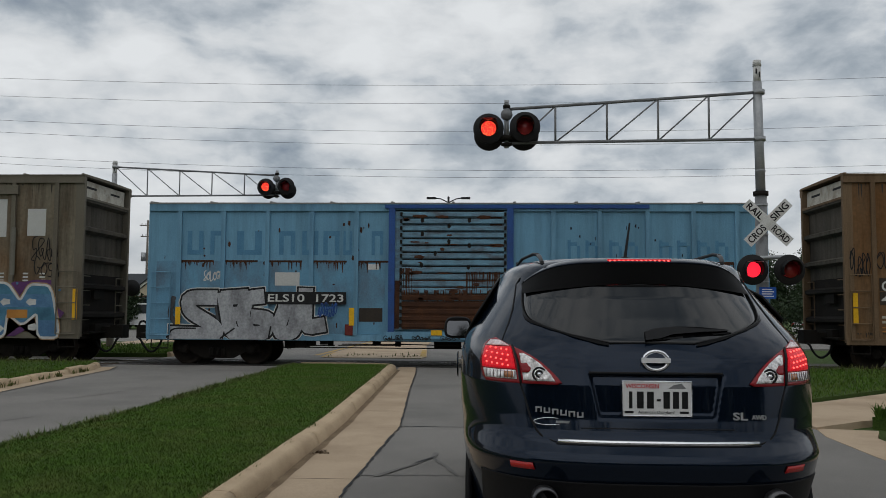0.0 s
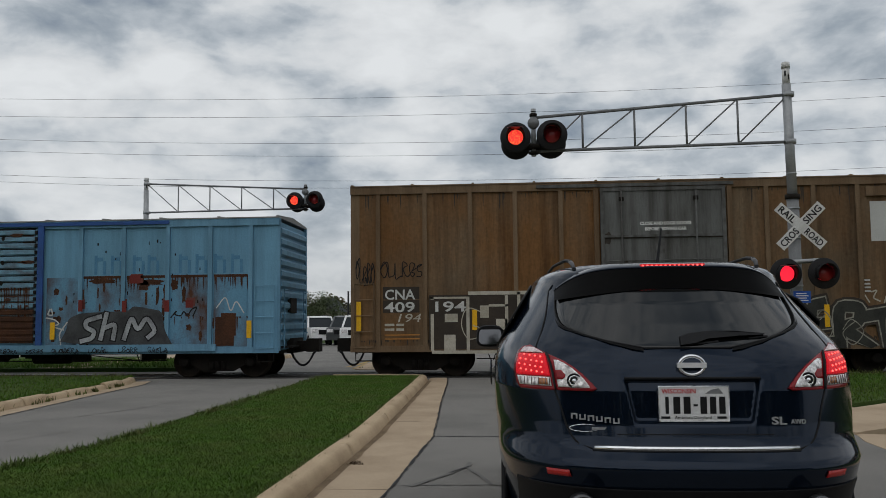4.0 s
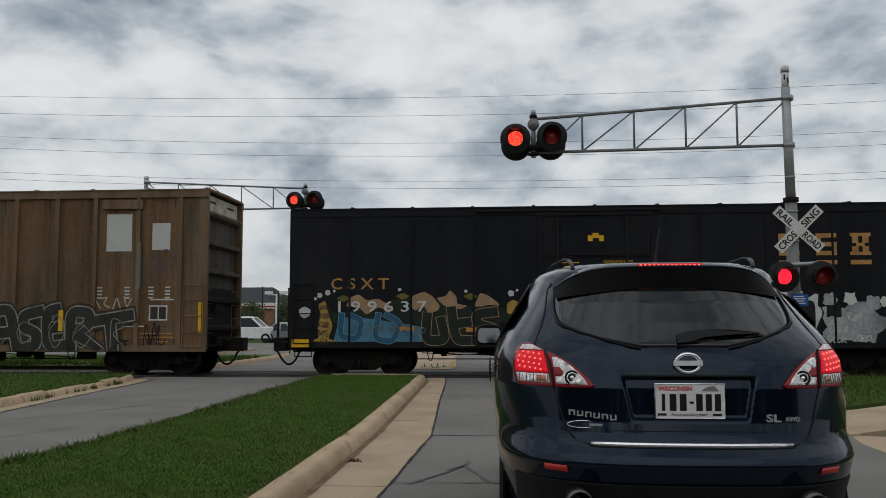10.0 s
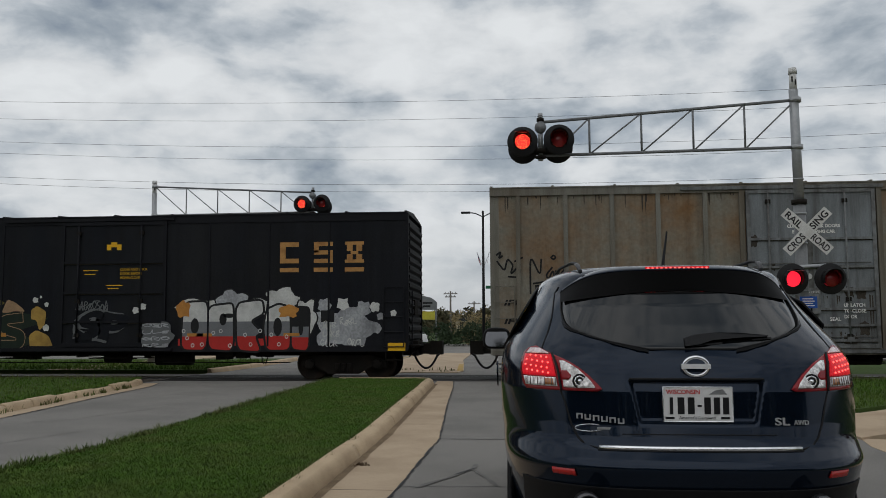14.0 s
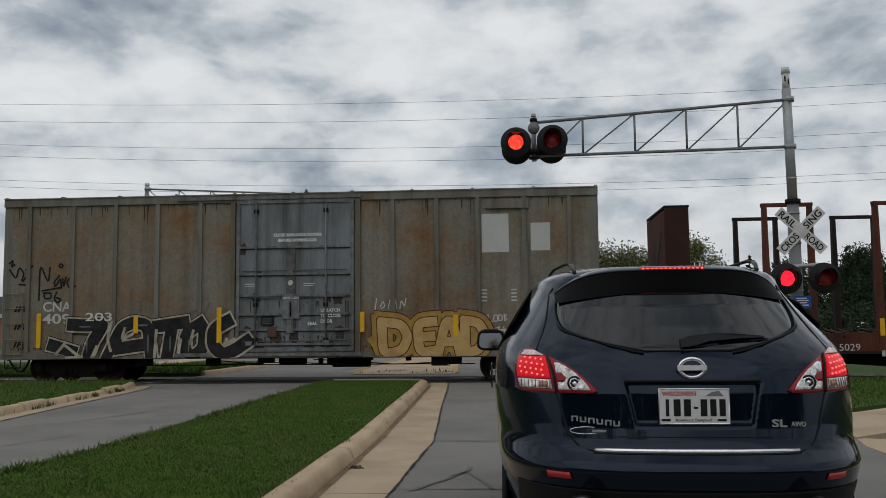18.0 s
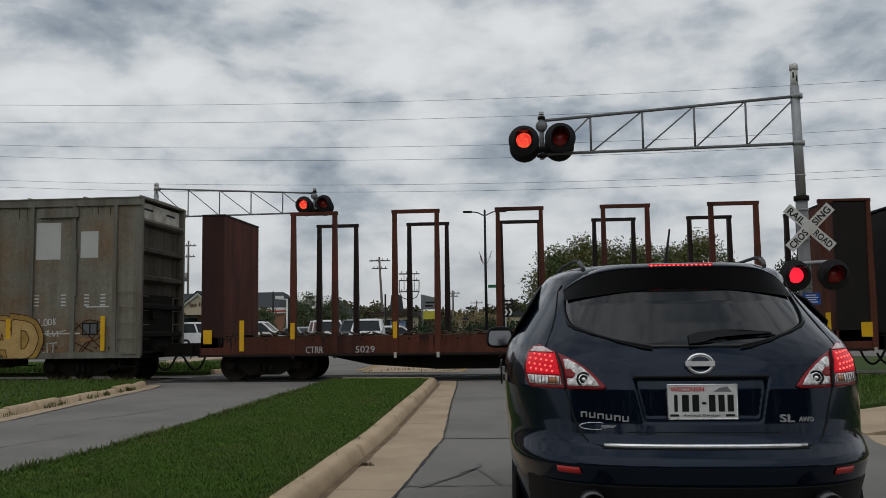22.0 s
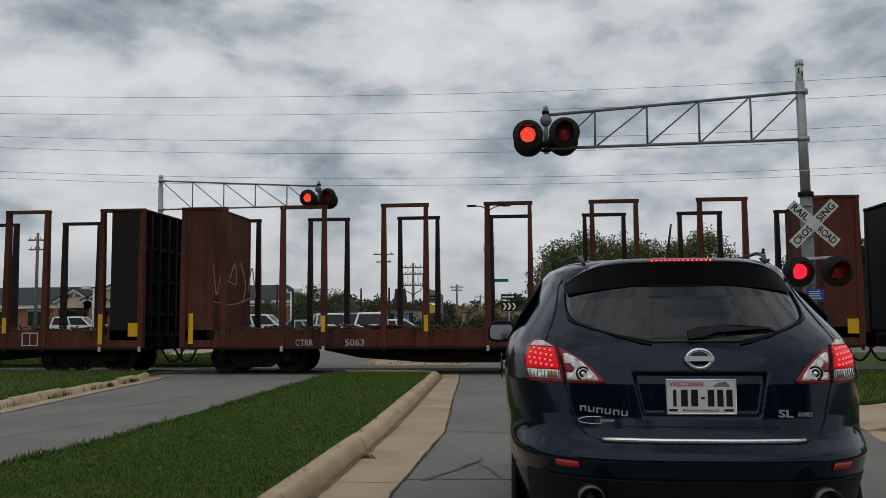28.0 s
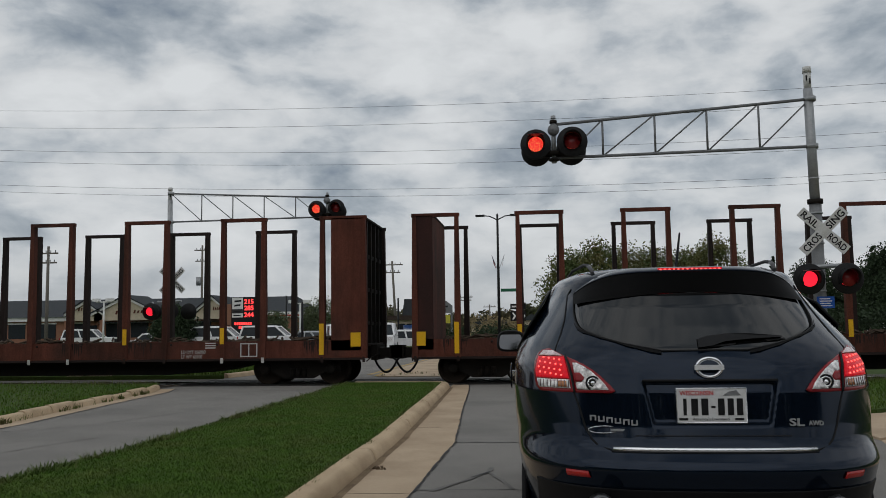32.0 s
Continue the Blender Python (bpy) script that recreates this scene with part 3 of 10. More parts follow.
def grass(name, outline_fn, n, h0, h1, seed, label, z=0.1, lean=0.5, w=0.006, material=None):
    """Loose blades, each a bent sliver of two triangles."""
    rng = np.random.default_rng(seed)
    x, y = outline_fn(rng, n)
    n = len(x)
    hh = rng.uniform(h0, h1, n) * rng.uniform(0.6, 1.2, n)
    a = rng.uniform(0, 2 * math.pi, n)
    le = rng.uniform(0.1, lean, n) * hh
    ww = w * rng.uniform(0.7, 1.5, n)
    dx, dy = np.cos(a), np.sin(a)
    base1 = np.stack([x - dy * ww, y + dx * ww, np.full(n, z)], 1)
    base2 = np.stack([x + dy * ww, y - dx * ww, np.full(n, z)], 1)
    m1 = np.stack([x - dy * ww * 0.7 + dx * le * 0.35, y + dx * ww * 0.7 + dy * le * 0.35, z + hh * 0.6], 1)
    m2 = np.stack([x + dy * ww * 0.7 + dx * le * 0.35, y - dx * ww * 0.7 + dy * le * 0.35, z + hh * 0.6], 1)
    tip = np.stack([x + dx * le, y + dy * le, z + hh], 1)
    v = np.stack([base1, base2, m2, m1, tip], 1).reshape(-1, 3)
    k = np.arange(n)[:, None] * 5
    quads = (k + np.array([[0, 1, 2, 3]]))
    tris = (k + np.array([[3, 2, 4]]))
    me = bpy.data.meshes.new(name)
    me.vertices.add(len(v))
    me.vertices.foreach_set("co", v.ravel())
    loops = np.concatenate([quads.ravel(), tris.ravel()])
    me.loops.add(len(loops))
    me.loops.foreach_set("vertex_index", loops.astype(np.int32))
    starts = np.concatenate([np.arange(n) * 4, n * 4 + np.arange(n) * 3])
    me.polygons.add(2 * n)
    me.polygons.foreach_set("loop_start", starts.astype(np.int32))
    me.update(calc_edges=True)
    me.validate()
    me.materials.append(material or BLADE)
    return tagged(new(name, me), label, "grass", kind="stuff")


def median_area(rng, n):
    y = 5.6 + 16.1 * rng.random(n) ** 1.6
    gx = np.interp(y, [p[1] for p in GUT], [p[0] for p in GUT]) - 0.195
    lx = np.interp(y, [p[1] for p in MEDL], [p[0] for p in MEDL]) - 0.04
    x = lx + (gx - lx) * rng.random(n)
    return x, y


def median_edges(rng, n):
    y = 5.6 + 16.1 * rng.random(n) ** 1.5
    gx = np.interp(y, [p[1] for p in GUT], [p[0] for p in GUT]) - 0.185
    lx = np.interp(y, [p[1] for p in MEDL], [p[0] for p in MEDL]) - 0.05
    pick = rng.random(n) < 0.45
    return np.where(pick, gx - rng.random(n) * 0.08 + 0.06 * np.maximum(0, np.sin(y * 2.7) * np.sin(y * 7.1)), lx + rng.random(n) * 0.12), y


def verge_area(rng, n):
    y = 12.5 + 9.2 * rng.random(n)
    lx = np.interp(y, [p[1] for p in LK], [p[0] for p in LK]) - 0.17
    return lx - 9.0 * rng.random(n) ** 1.6, y


def right_area(rng, n):
    x = 4.1 + 9 * rng.random(n)
    y = 14.2 + 7.6 * rng.random(n)
    ok = y > np.interp(x, [3.9, 5.2, 7.2, 20], [14.0, 14.4, 16.3, 19.5])
    return x[ok], y[ok]


def weeds_area(rng, n):
    x = 5.0 + 5 * rng.random(n) ** 1.3
    return x, np.interp(x, [5.0, 7.1, 20], [11.8, 13.0, 16.1]) - 0.1 - 0.9 * rng.random(n) * (x - 4.9) / 3


def kerb_foot(rng, n):
    y = 12.0 + 9.0 * rng.random(n)
    y = y + 0.3 * np.sin(y * 5)
    lx = np.interp(y, [p[1] for p in LK], [p[0] for p in LK])
    keep = np.sin(y * 3.3) + np.sin(y * 8.7) > 0.1
    return (lx + np.where(rng.random(n) < 0.5, 0.02, -0.19) + 0.03 * rng.normal(0, 1, n))[keep], y[keep]


def far_weeds(rng, n):
    c = rng.integers(0, 9, n)
    cx = np.array([-4.7, -4.2, -3.6, -3.2, -2.9, -2.6, -2.4, -2.2, -4.0])[c]
    return cx + 0.12 * rng.normal(0, 1, n), 26.9 + 0.5 * (c % 3) + 0.1 * rng.normal(0, 1, n)


def stray(rng, n):
    return -1.645 + 0.05 * rng.normal(0, 1, n), 8.9 + 0.05 * rng.normal(0, 1, n)


def track_edge(rng, n):
    x = np.where(rng.random(n) < 0.6, -10 - 14 * rng.random(n), 4.2 + 10 * rng.random(n))
    return x, 21.5 + 0.8 * rng.random(n) ** 2


grass("kerb_foot_weeds", kerb_foot, 2200, 0.04, 0.12, 8, "weeds in the joint at the kerb's foot", 0.0, 0.9, 0.008, WEED)
grass("median_far_weeds", far_weeds, 80, 0.03, 0.11, 9, "dry weeds on the concrete median", 0.02, 0.8, 0.012, WEED)
grass("leaf_litter", stray, 40, 0.01, 0.04, 10, "small heap of dead leaves in the gutter", 0.004, 2.5, 0.01, mat("dead_leaf", (0.09, 0.06, 0.035), 0.9))
grass("track_weeds", track_edge, 9000, 0.08, 0.25, 12, "rank weeds along the track", -0.03, 0.8, 0.01, WEED)
grass("median_grass", median_area, 250000, 0.014, 0.034, 3, "short green lawn grass on the median", 0.105, 1.6, 0.0036)
grass("median_weeds", median_edges, 11000, 0.02, 0.06, 4, "longer unkempt grass along the median edges", 0.1, 1.1, 0.0055, FRINGE)
def median_tufts(rng, n):
    c = rng.random(90)
    y = (5.6 + 15.5 * c ** 1.4)[rng.integers(0, 90, n)] + 0.09 * rng.normal(0, 1, n)
    lx = np.interp(y, [p[1] for p in MEDL], [p[0] for p in MEDL]) + 0.02
    return lx + 0.06 * rng.normal(0, 1, n), y


grass("median_tufts", median_tufts, 4200, 0.04, 0.12, 21, "seeding weeds in tufts along the median edge", 0.08, 1.3, 0.006, FRINGE)
# sparse blades let the darker turf show, imitating shade beside the train
grass("verge_grass", verge_area, 15000, 0.03, 0.08, 5, "mown grass beside the far lane", 0.1, 0.8, 0.008)
grass("right_grass", right_area, 22000, 0.04, 0.09, 6, "mown grass near the railway", 0.07, 0.8, 0.008)
grass("kerb_weeds", weeds_area, 2500, 0.08, 0.22, 7, "tufts of weeds behind the kerb", 0.08, 0.8, 0.01)


def far_lawn_area(rng, n):
    return -9.7 - 24 * rng.random(n) ** 1.4, 26.5 + 6.5 * rng.random(n) ** 1.3


grass("far_lawn_grass", far_lawn_area, 16000, 0.06, 0.16, 14, "uncut grass beyond the railway", 0.08, 0.9, 0.014)

# ---- crossing signals ----
HEADS = []
GREYP = mat("grey_paint", (0.19, 0.195, 0.2), 0.6, 0.2, stain=(0.1, 0.1, 0.1))
BLUES = mat("blue_sign", (0.02, 0.09, 0.38), 0.5)


def signal_head(parent, x, y, z, turn, phase, glow=None):
    """Round black background with a hood and a red lamp; an added flap covers the lamp between flashes."""
    head = part("signal_head", lathe(bmesh.new(), ((0.0, 0.03), (0.29, 0.03), (0.305, 0.015), (0.305, 0.0), (0.29, -0.01), (0.0, -0.01)), (0, 0, 0), (0, 1, 0), 28), BLACKP, parent, "round black signal background")
    head.matrix_basis = pose(x, y, z, 0, 0, turn)
    bm = bmesh.new()
    n = 18
    a0, a1 = radians(-35), radians(215)
    rings = []
    for r, d0, d1 in ((0.185, -0.012, -0.30), (0.175, -0.30, -0.012)):
        for end in (0, 1):
            ring = []
            for i in range(n + 1):
                a = a0 + (a1 - a0) * i / n
                cut = 0.16 * (1 - math.sin(a)) / 2
                d = (d0, d1)[end]
                d = d + cut if d < -0.1 else d
                ring.append(bm.verts.new((r * math.cos(a), d, r * math.sin(a))))
            rings.append(ring)
    for p, q in ((0, 1), (1, 2), (2, 3)):
        for i in range(n):
            bm.faces.new((rings[p][i], rings[p][i + 1], rings[q][i + 1], rings[q][i])).smooth = True
    part("hood", bm, BLACKP, head)
    part("lamp", lathe(bmesh.new(), ((0.152, -0.012), (0.152, -0.02), (0.10, -0.028), (0.0, -0.03)), (0, 0, 0), (0, 1, 0), 24), glow or ORGLOW, head, "glowing red lamp")
    part("housing", lathe(bmesh.new(), ((0.17, 0.03), (0.16, 0.16), (0.09, 0.2), (0.0, 0.2)), (0, 0, 0), (0, 1, 0), 20), BLACKP, head)
    # flap added to hide the always glowing lamp, coloured like an unlit lens
    added_vane = part("added_vane", lathe(bmesh.new(), ((0.0, -0.008), (0.158, -0.006), (0.158, 0.0), (0.0, 0.002)), (0, 0, -0.162), (0, 1, 0), 24), DEADRED, head, "added dark red flap that makes the lamp flash")
    HEADS.append((added_vane, phase))
    return head


SIGNWHITE = mat("sign_white", (0.6, 0.6, 0.585), 0.6, scale=4, stain=(0.44, 0.43, 0.4), amount=0.6)


def crossbuck(parent, x, y, z, turn):
    """Two white blades crossed, with the words of the crossing sign."""
    for i, ang in enumerate((-43, 45)):
        bm = bmesh.new()
        plate(bm, ((-0.585, -0.105), (0.585, -0.105), (0.585, 0.105), (-0.585, 0.105)), -0.004, 0.004)
        b = part("blade", bm, SIGNWHITE, parent, "white sign blade with black letters")
        base = pose(x, y - 0.012 * i, z, 0, 0, turn) @ Matrix.Rotation(radians(-ang), 4, "Y")
        b.matrix_basis = base
        for word, wx, ww in ((("RAIL", -0.54, 0.38), ("ROAD", 0.125, 0.41)), (("CROS", -0.54, 0.43), ("SING", 0.1, 0.43)))[i]:
            letters(word, 0.19, BLACKP, b, wx, -0.006, -0.066, "lettering", width=ww, bold=0.004, deep=0.001)


MASTGREY = mat("dull_galvanised", (0.23, 0.235, 0.24), 0.6, 0.3, var=0.12, scale=2, fine=60, stain=(0.16, 0.16, 0.165), amount=0.6, bump=0.05)


def cantilever(mx, my, ex, ey, top, low, n, turn, label, mast_h, sign, side):
    root = thing("crossing_signal", label, "railway signal")
    bm = bmesh.new()
    tube(bm, (mx, my, 0), (mx, my, 3.85), 0.124, 0.116, 16)
    part("lower_mast", bm, MASTGREY, root)
    bm = bmesh.new()
    tube(bm, (mx, my, 3.85), (mx - 0.03, my, mast_h - 0.45), 0.097, 0.09, 14)
    part("upper_mast", bm, GALV, root)
    bm = bmesh.new()
    tube(bm, (mx - 0.03, my, mast_h - 0.45), (mx - 0.03, my, mast_h - 0.12), 0.075, 0.075, 12)
    tube(bm, (mx - 0.03, my, mast_h - 0.12), (mx - 0.03, my, mast_h), 0.09, 0.08, 12)
    fin = part("finial", bm, SIGNWHITE, root, "pale metal finial with slots")
    for k in (-0.035, 0.03):
        part("slot", bbox(mx - 0.03 + k - 0.012, mx - 0.03 + k + 0.012, my - 0.08, my - 0.06, mast_h - 0.33 - k, mast_h - 0.22 - k), BLACKP, fin)
    for z in (3.85, top[1], low[1]):
        part("clamp", tube(bmesh.new(), (mx, my, z - 0.045), (mx, my, z + 0.045), 0.15 if z < 4 else 0.118, n=14), DARKIRON if z < 4 else GALV, root)
    base = bmesh.new()
    box(base, mx - 0.4, mx + 0.4, my - 0.4, my + 0.4, -0.3, 0.1)
    part("foundation", base, CONCRETE, root)

    def at(f, ends):
        return Vector((ex + (mx - ex) * f, ey + (my - ey) * f, ends[0] + (ends[1] - ends[0]) * f))
    part("top_chord", tube(bmesh.new(), at(-0.0, top), at(1, top), 0.031, n=10), GREYP, root)
    part("bottom_chord", tube(bmesh.new(), at(0.0, low), at(1, low), 0.031, n=10), GREYP, root)
    fs = [0.19 + 0.81 * i / n for i in range(n + 1)]
    if side < 0:
        fs = [0.2 + 0.8 * i / n for i in range(n + 1)]
    for i, f in enumerate(fs):
        if i < n:
            part("truss_post", tube(bmesh.new(), at(f, low), at(f, top), 0.022, n=8), GREYP, root)
            part("truss_brace", tube(bmesh.new(), at(f, low), at(fs[i + 1], top), 0.016, n=8), GREYP, root)
    part("truss_brace", tube(bmesh.new(), at(0.04, low), at(fs[0], top), 0.016, n=8), GREYP, root)
    p = at(0.0, low)
    part("head_post", tube(bmesh.new(), (p.x, p.y, low[0] - 0.1), (p.x, p.y, top[0] + 0.18), 0.05, n=10), GALV, root)
    part("cap", lathe(bmesh.new(), ((0.075, 0), (0.075, 0.06), (0.04, 0.08), (0.055, 0.1), (0.02, 0.16), (0, 0.17)), (p.x, p.y, top[0] + 0.02), (0, 0, 1), 12), DARKIRON, root)
    part("junction_box", lathe(bmesh.new(), ((0.0, -0.1), (0.11, -0.08), (0.12, 0.0), (0.11, 0.08), (0.0, 0.1)), (p.x, p.y - 0.05, top[0] - 0.12), (0, 1, 0), 12), GREYP, root)
    part("collar", lathe(bmesh.new(), ((0.06, 0), (0.13, 0.02), (0.13, 0.08), (0.06, 0.1)), (p.x, p.y - 0.04, low[0] + 0.04), (0, 0, 1), 14), DARKIRON, root)
    part("collar", lathe(bmesh.new(), ((0.05, 0), (0.11, 0.02), (0.11, 0.06), (0.05, 0.08)), (p.x, p.y - 0.04, low[0] - 0.08), (0, 0, 1), 14), DARKIRON, root)
    part("bracket", bbox(p.x - 0.34, p.x + 0.34, p.y - 0.03, p.y + 0.03, low[0] + 0.02, low[0] + 0.09), DARKIRON, root)
    z = (top[0] + low[0]) / 2 - 0.08
    for k, ph in ((-0.36, 0), (0.36, 1)):
        signal_head(root, p.x + k, p.y - 0.16, z + (0.03 if k > 0 else 0), turn, ph)
        back = part("rear_head", lathe(bmesh.new(), ((0.0, 0.03), (0.29, 0.03), (0.305, 0.0), (0.0, -0.01)), (0, 0, 0), (0, 1, 0), 24), BLACKP, root)
        back.matrix_basis = pose(p.x + k * 0.97, p.y + 0.24, z - 0.07, 0, 0, 180)
    # lower pair on the mast, with the crossed sign above
    part("cross_arm", tube(bmesh.new(), (mx - 0.4, my - 0.15, 2.52), (mx + 0.52, my - 0.15, 2.56), 0.045, n=10), GALV, root, "pale bracket of the lower lamps")
    for k, ph in ((-0.29, 0), (0.43, 1)) if side > 0 else ((-0.56, 0), (0.18, 1)):
        signal_head(root, mx + k, my - 0.34, 2.29 if side > 0 else 2.19, turn, ph, REDGLOW)
        part("head_arm", tube(bmesh.new(), (mx + k, my - 0.2, 2.3), (mx + k, my - 0.15, 2.54), 0.04, n=8), GALV, root)
    if side < 0:
        for k in (-0.72, 0.6):
            back = part("rear_head", lathe(bmesh.new(), ((0.0, 0.03), (0.29, 0.03), (0.305, 0.0), (0.0, -0.01)), (0, 0, 0), (0, 1, 0), 24), BLACKP, root)
            back.matrix_basis = pose(mx + k, my + 0.3, 2.19, 0, 0, 180)
    crossbuck(root, mx + 0.07 if side > 0 else mx + 0.18, my - 0.2, sign, turn)
    return root


near_signal = cantilever(5.55, 18.0, 0.39, 17.4, (5.47, 5.94), (4.79, 4.97), 4, 0, "grey cantilever crossing signal with red flashing lamps and crossed sign", 6.6, 3.24, 1)
bm = bmesh.new()
plate(bm, ((5.42, 1.72), (5.75, 1.72), (5.75, 1.95), (5.42, 1.95)), 17.78, 17.786)
blue = part("notice", bm, BLUES, near_signal, "small blue notice plate with white lines")
for i in range(4):
    part("text_bar", plate(bmesh.new(), ((5.47, 1.76 + i * 0.045), (5.70 - 0.03 * (i % 2), 1.76 + i * 0.045), (5.70 - 0.03 * (i % 2), 1.778 + i * 0.045), (5.47, 1.778 + i * 0.045)), 17.775, 17.779), WHITEP, blue)
for z in (2.05, 3.0, 3.6, 4.3):
    part("band", tube(bmesh.new(), (5.55, 18.0, z), (5.55, 18.0, z + 0.03), 0.134 if z < 3.8 else 0.104, n=14), GALV, near_signal)
far_signal = cantilever(-13.27, 30.5, -7.45, 30.6, (6.2, 6.5), (5.5, 5.45), 4, 0, "distant grey cantilever crossing signal with red flashing lamps", 6.72, 3.3, -1)

# 1 where the first lamp of each pair is lit, every half second
S_A, S_B, S_C, S_D = "10110110", "1001011011011010110", "1101001011011011010", "1101101101"


def flash_rows(phase):
    """When each lamp is open: the added flap hangs from its top edge and lifts under the hood while the lamp is lit."""
    state = {}
    for t0, s in ((0.0, S_A), (5.5, S_B), (16.5, S_C), (27.5, S_D)):
        for i, c in enumerate(s):
            state[t0 + i * 0.5] = int(c)
    for t, v in ((4.0, 1), (4.5, 0), (5.0, 1), (15.0, 1), (15.5, 1), (16.0, 0), (26.0, 1), (26.5, 1), (27.0, 0)):
        state[t] = v
    rows, last = [], None
    for t in sorted(state):
        on = state[t] == (1 - phase)
        if last is None:
            rows.append((0.0, 1.0 if on else 0.0))
        elif on != last:
            a, b = (0.0, 1.0) if on else (1.0, 0.0)
            rows += [(t - 0.27, a), (t - 0.25, 0.5), (t - 0.23, b)]
        last = on
    rows.append((32.0, rows[-1][1]))
    return [(t, pose(0, -0.05, 0.162, -85 * v, 0, 0)) for t, v in rows]


# ---- the dark blue car ahead ----
CAR_PAINT = mat("dark_blue_paint", (0.0065, 0.013, 0.026), 0.15, 0.6, var=0.06, fine=260, bump=0.0, stain=(0.007, 0.014, 0.028), coat=0.33, spec=0.1)
CAR_GLASS = mat("tinted_glass", (0.003, 0.0033, 0.0036), 0.03, var=0.02, bump=0, stain=(0.004, 0.0044, 0.0048), spec=0.55)
CAR_TRIM = mat("black_trim_plastic", (0.009, 0.009, 0.01), 0.55, fine=150, bump=0.1, spec=0.15)
CHROME = mat("chrome", (0.82, 0.83, 0.85), 0.22, 1.0, var=0.02, bump=0)
LAMPRED = mat("lamp_red", (0.24, 0.007, 0.012), 0.15, var=0.1, fine=90, bump=0.2, coat=0.15, spec=0.25)
LAMPLIT = mat("lamp_lit_red", (0.4, 0.008, 0.014), 0.3, var=0.25, fine=70, bump=0.2, emit=(1.0, 0.012, 0.03), power=0.34, spec=0.15)
LEDRED = mat("led_red", (0.8, 0.1, 0.08), 0.2, bump=0, emit=(1.0, 0.1, 0.085), power=2.0)
LAMPCLEAR = mat("lamp_clear", (0.88, 0.86, 0.86), 0.15, 0.0, var=0.4, scale=34, fine=60, stain=(0.1, 0.07, 0.07), amount=0.85, bump=0.3, coat=1.0)
BADGE = mat("badge_chrome", (0.5, 0.51, 0.53), 0.3, 0.6, var=0.05, bump=0)
PLATEW = mat("plate_white", (0.66, 0.66, 0.66), 0.5, var=0.03)

CAR_X, CAR_Y, CAR_TURN = 0.766, 3.93, 0.0
# contours: height, half width, and how far the middle of the tail lies ahead of the bumper
CZ = (0.30, 0.55, 0.70, 0.78, 0.83, 0.86, 0.95, 1.10, 1.22, 1.30, 1.40, 1.50, 1.58, 1.63, 1.66, 1.70, 1.73)
CW = (0.82, 0.855, 0.88, 0.89, 0.893, 0.895, 0.905, 0.91, 0.905, 0.88, 0.82, 0.76, 0.71, 0.685, 0.67, 0.615, 0.5)
CD = (0.16, 0.09, 0.03, 0.0, 0.06, 0.105, 0.125, 0.14, 0.18, 0.255, 0.38, 0.50, 0.58, 0.577, 0.577, 0.63, 0.87)
CF = (4.6, 4.7, 4.72, 4.7, 4.66, 4.6, 4.4, 4.1, 3.7, 3.5, 3.3, 3.1, 2.95, 2.85, 2.8, 2.7, 2.4)


def car_w(z):
    return float(np.interp(z, CZ, CW))


def dent(x, z):
    """The hollow round the number plate."""
    hw = 0.262 + 0.04 * (z - 0.955) / 0.19
    f = min(max((hw - abs(x)) / 0.014, 0.0), 1.0) * min(max((z - 0.95) / 0.022, 0.0), 1.0) * min(max((1.15 - z) / 0.008, 0.0), 1.0)
    return 0.03 * f


def tail(x, z):
    """How far ahead of the bumper the tail's surface lies at x, z."""
    u = min(abs(x / car_w(z)), 0.9995)
    return float(np.interp(z, CZ, CD)) + 1.1 * (1 - (1 - u ** 3) ** (1 / 3)) + dent(x, z)


def skin(rows, name, material, parent, label="", out=0.006, nx=14, thick=0.0, smooth=True):
    """A panel that follows the tail: rows of (height, left, right)."""
    bm = bmesh.new()
    grid = []
    for z, xl, xr in rows:
        grid.append([bm.verts.new((xl + (xr - xl) * i / nx, tail(xl + (xr - xl) * i / nx, z) - out, z)) for i in range(nx + 1)])
    for a, b in zip(grid, grid[1:]):
        for i in range(nx):
            bm.faces.new((a[i], a[i + 1], b[i + 1], b[i])).smooth = smooth
    edge = grid[0] + [r[-1] for r in grid[1:-1]] + grid[-1][::-1] + [r[0] for r in grid[-2:0:-1]]
    low = [bm.verts.new((v.co.x, v.co.y + out + 0.012, v.co.z)) for v in edge]
    for i in range(len(edge)):
        j = (i + 1) % len(edge)
        bm.faces.new((edge[i], low[i], low[j], edge[j]))
    return part(name, bm, material, parent, label)


def mirror_rows(rows):
    return [(z, -xr, -xl) for z, xl, xr in rows]


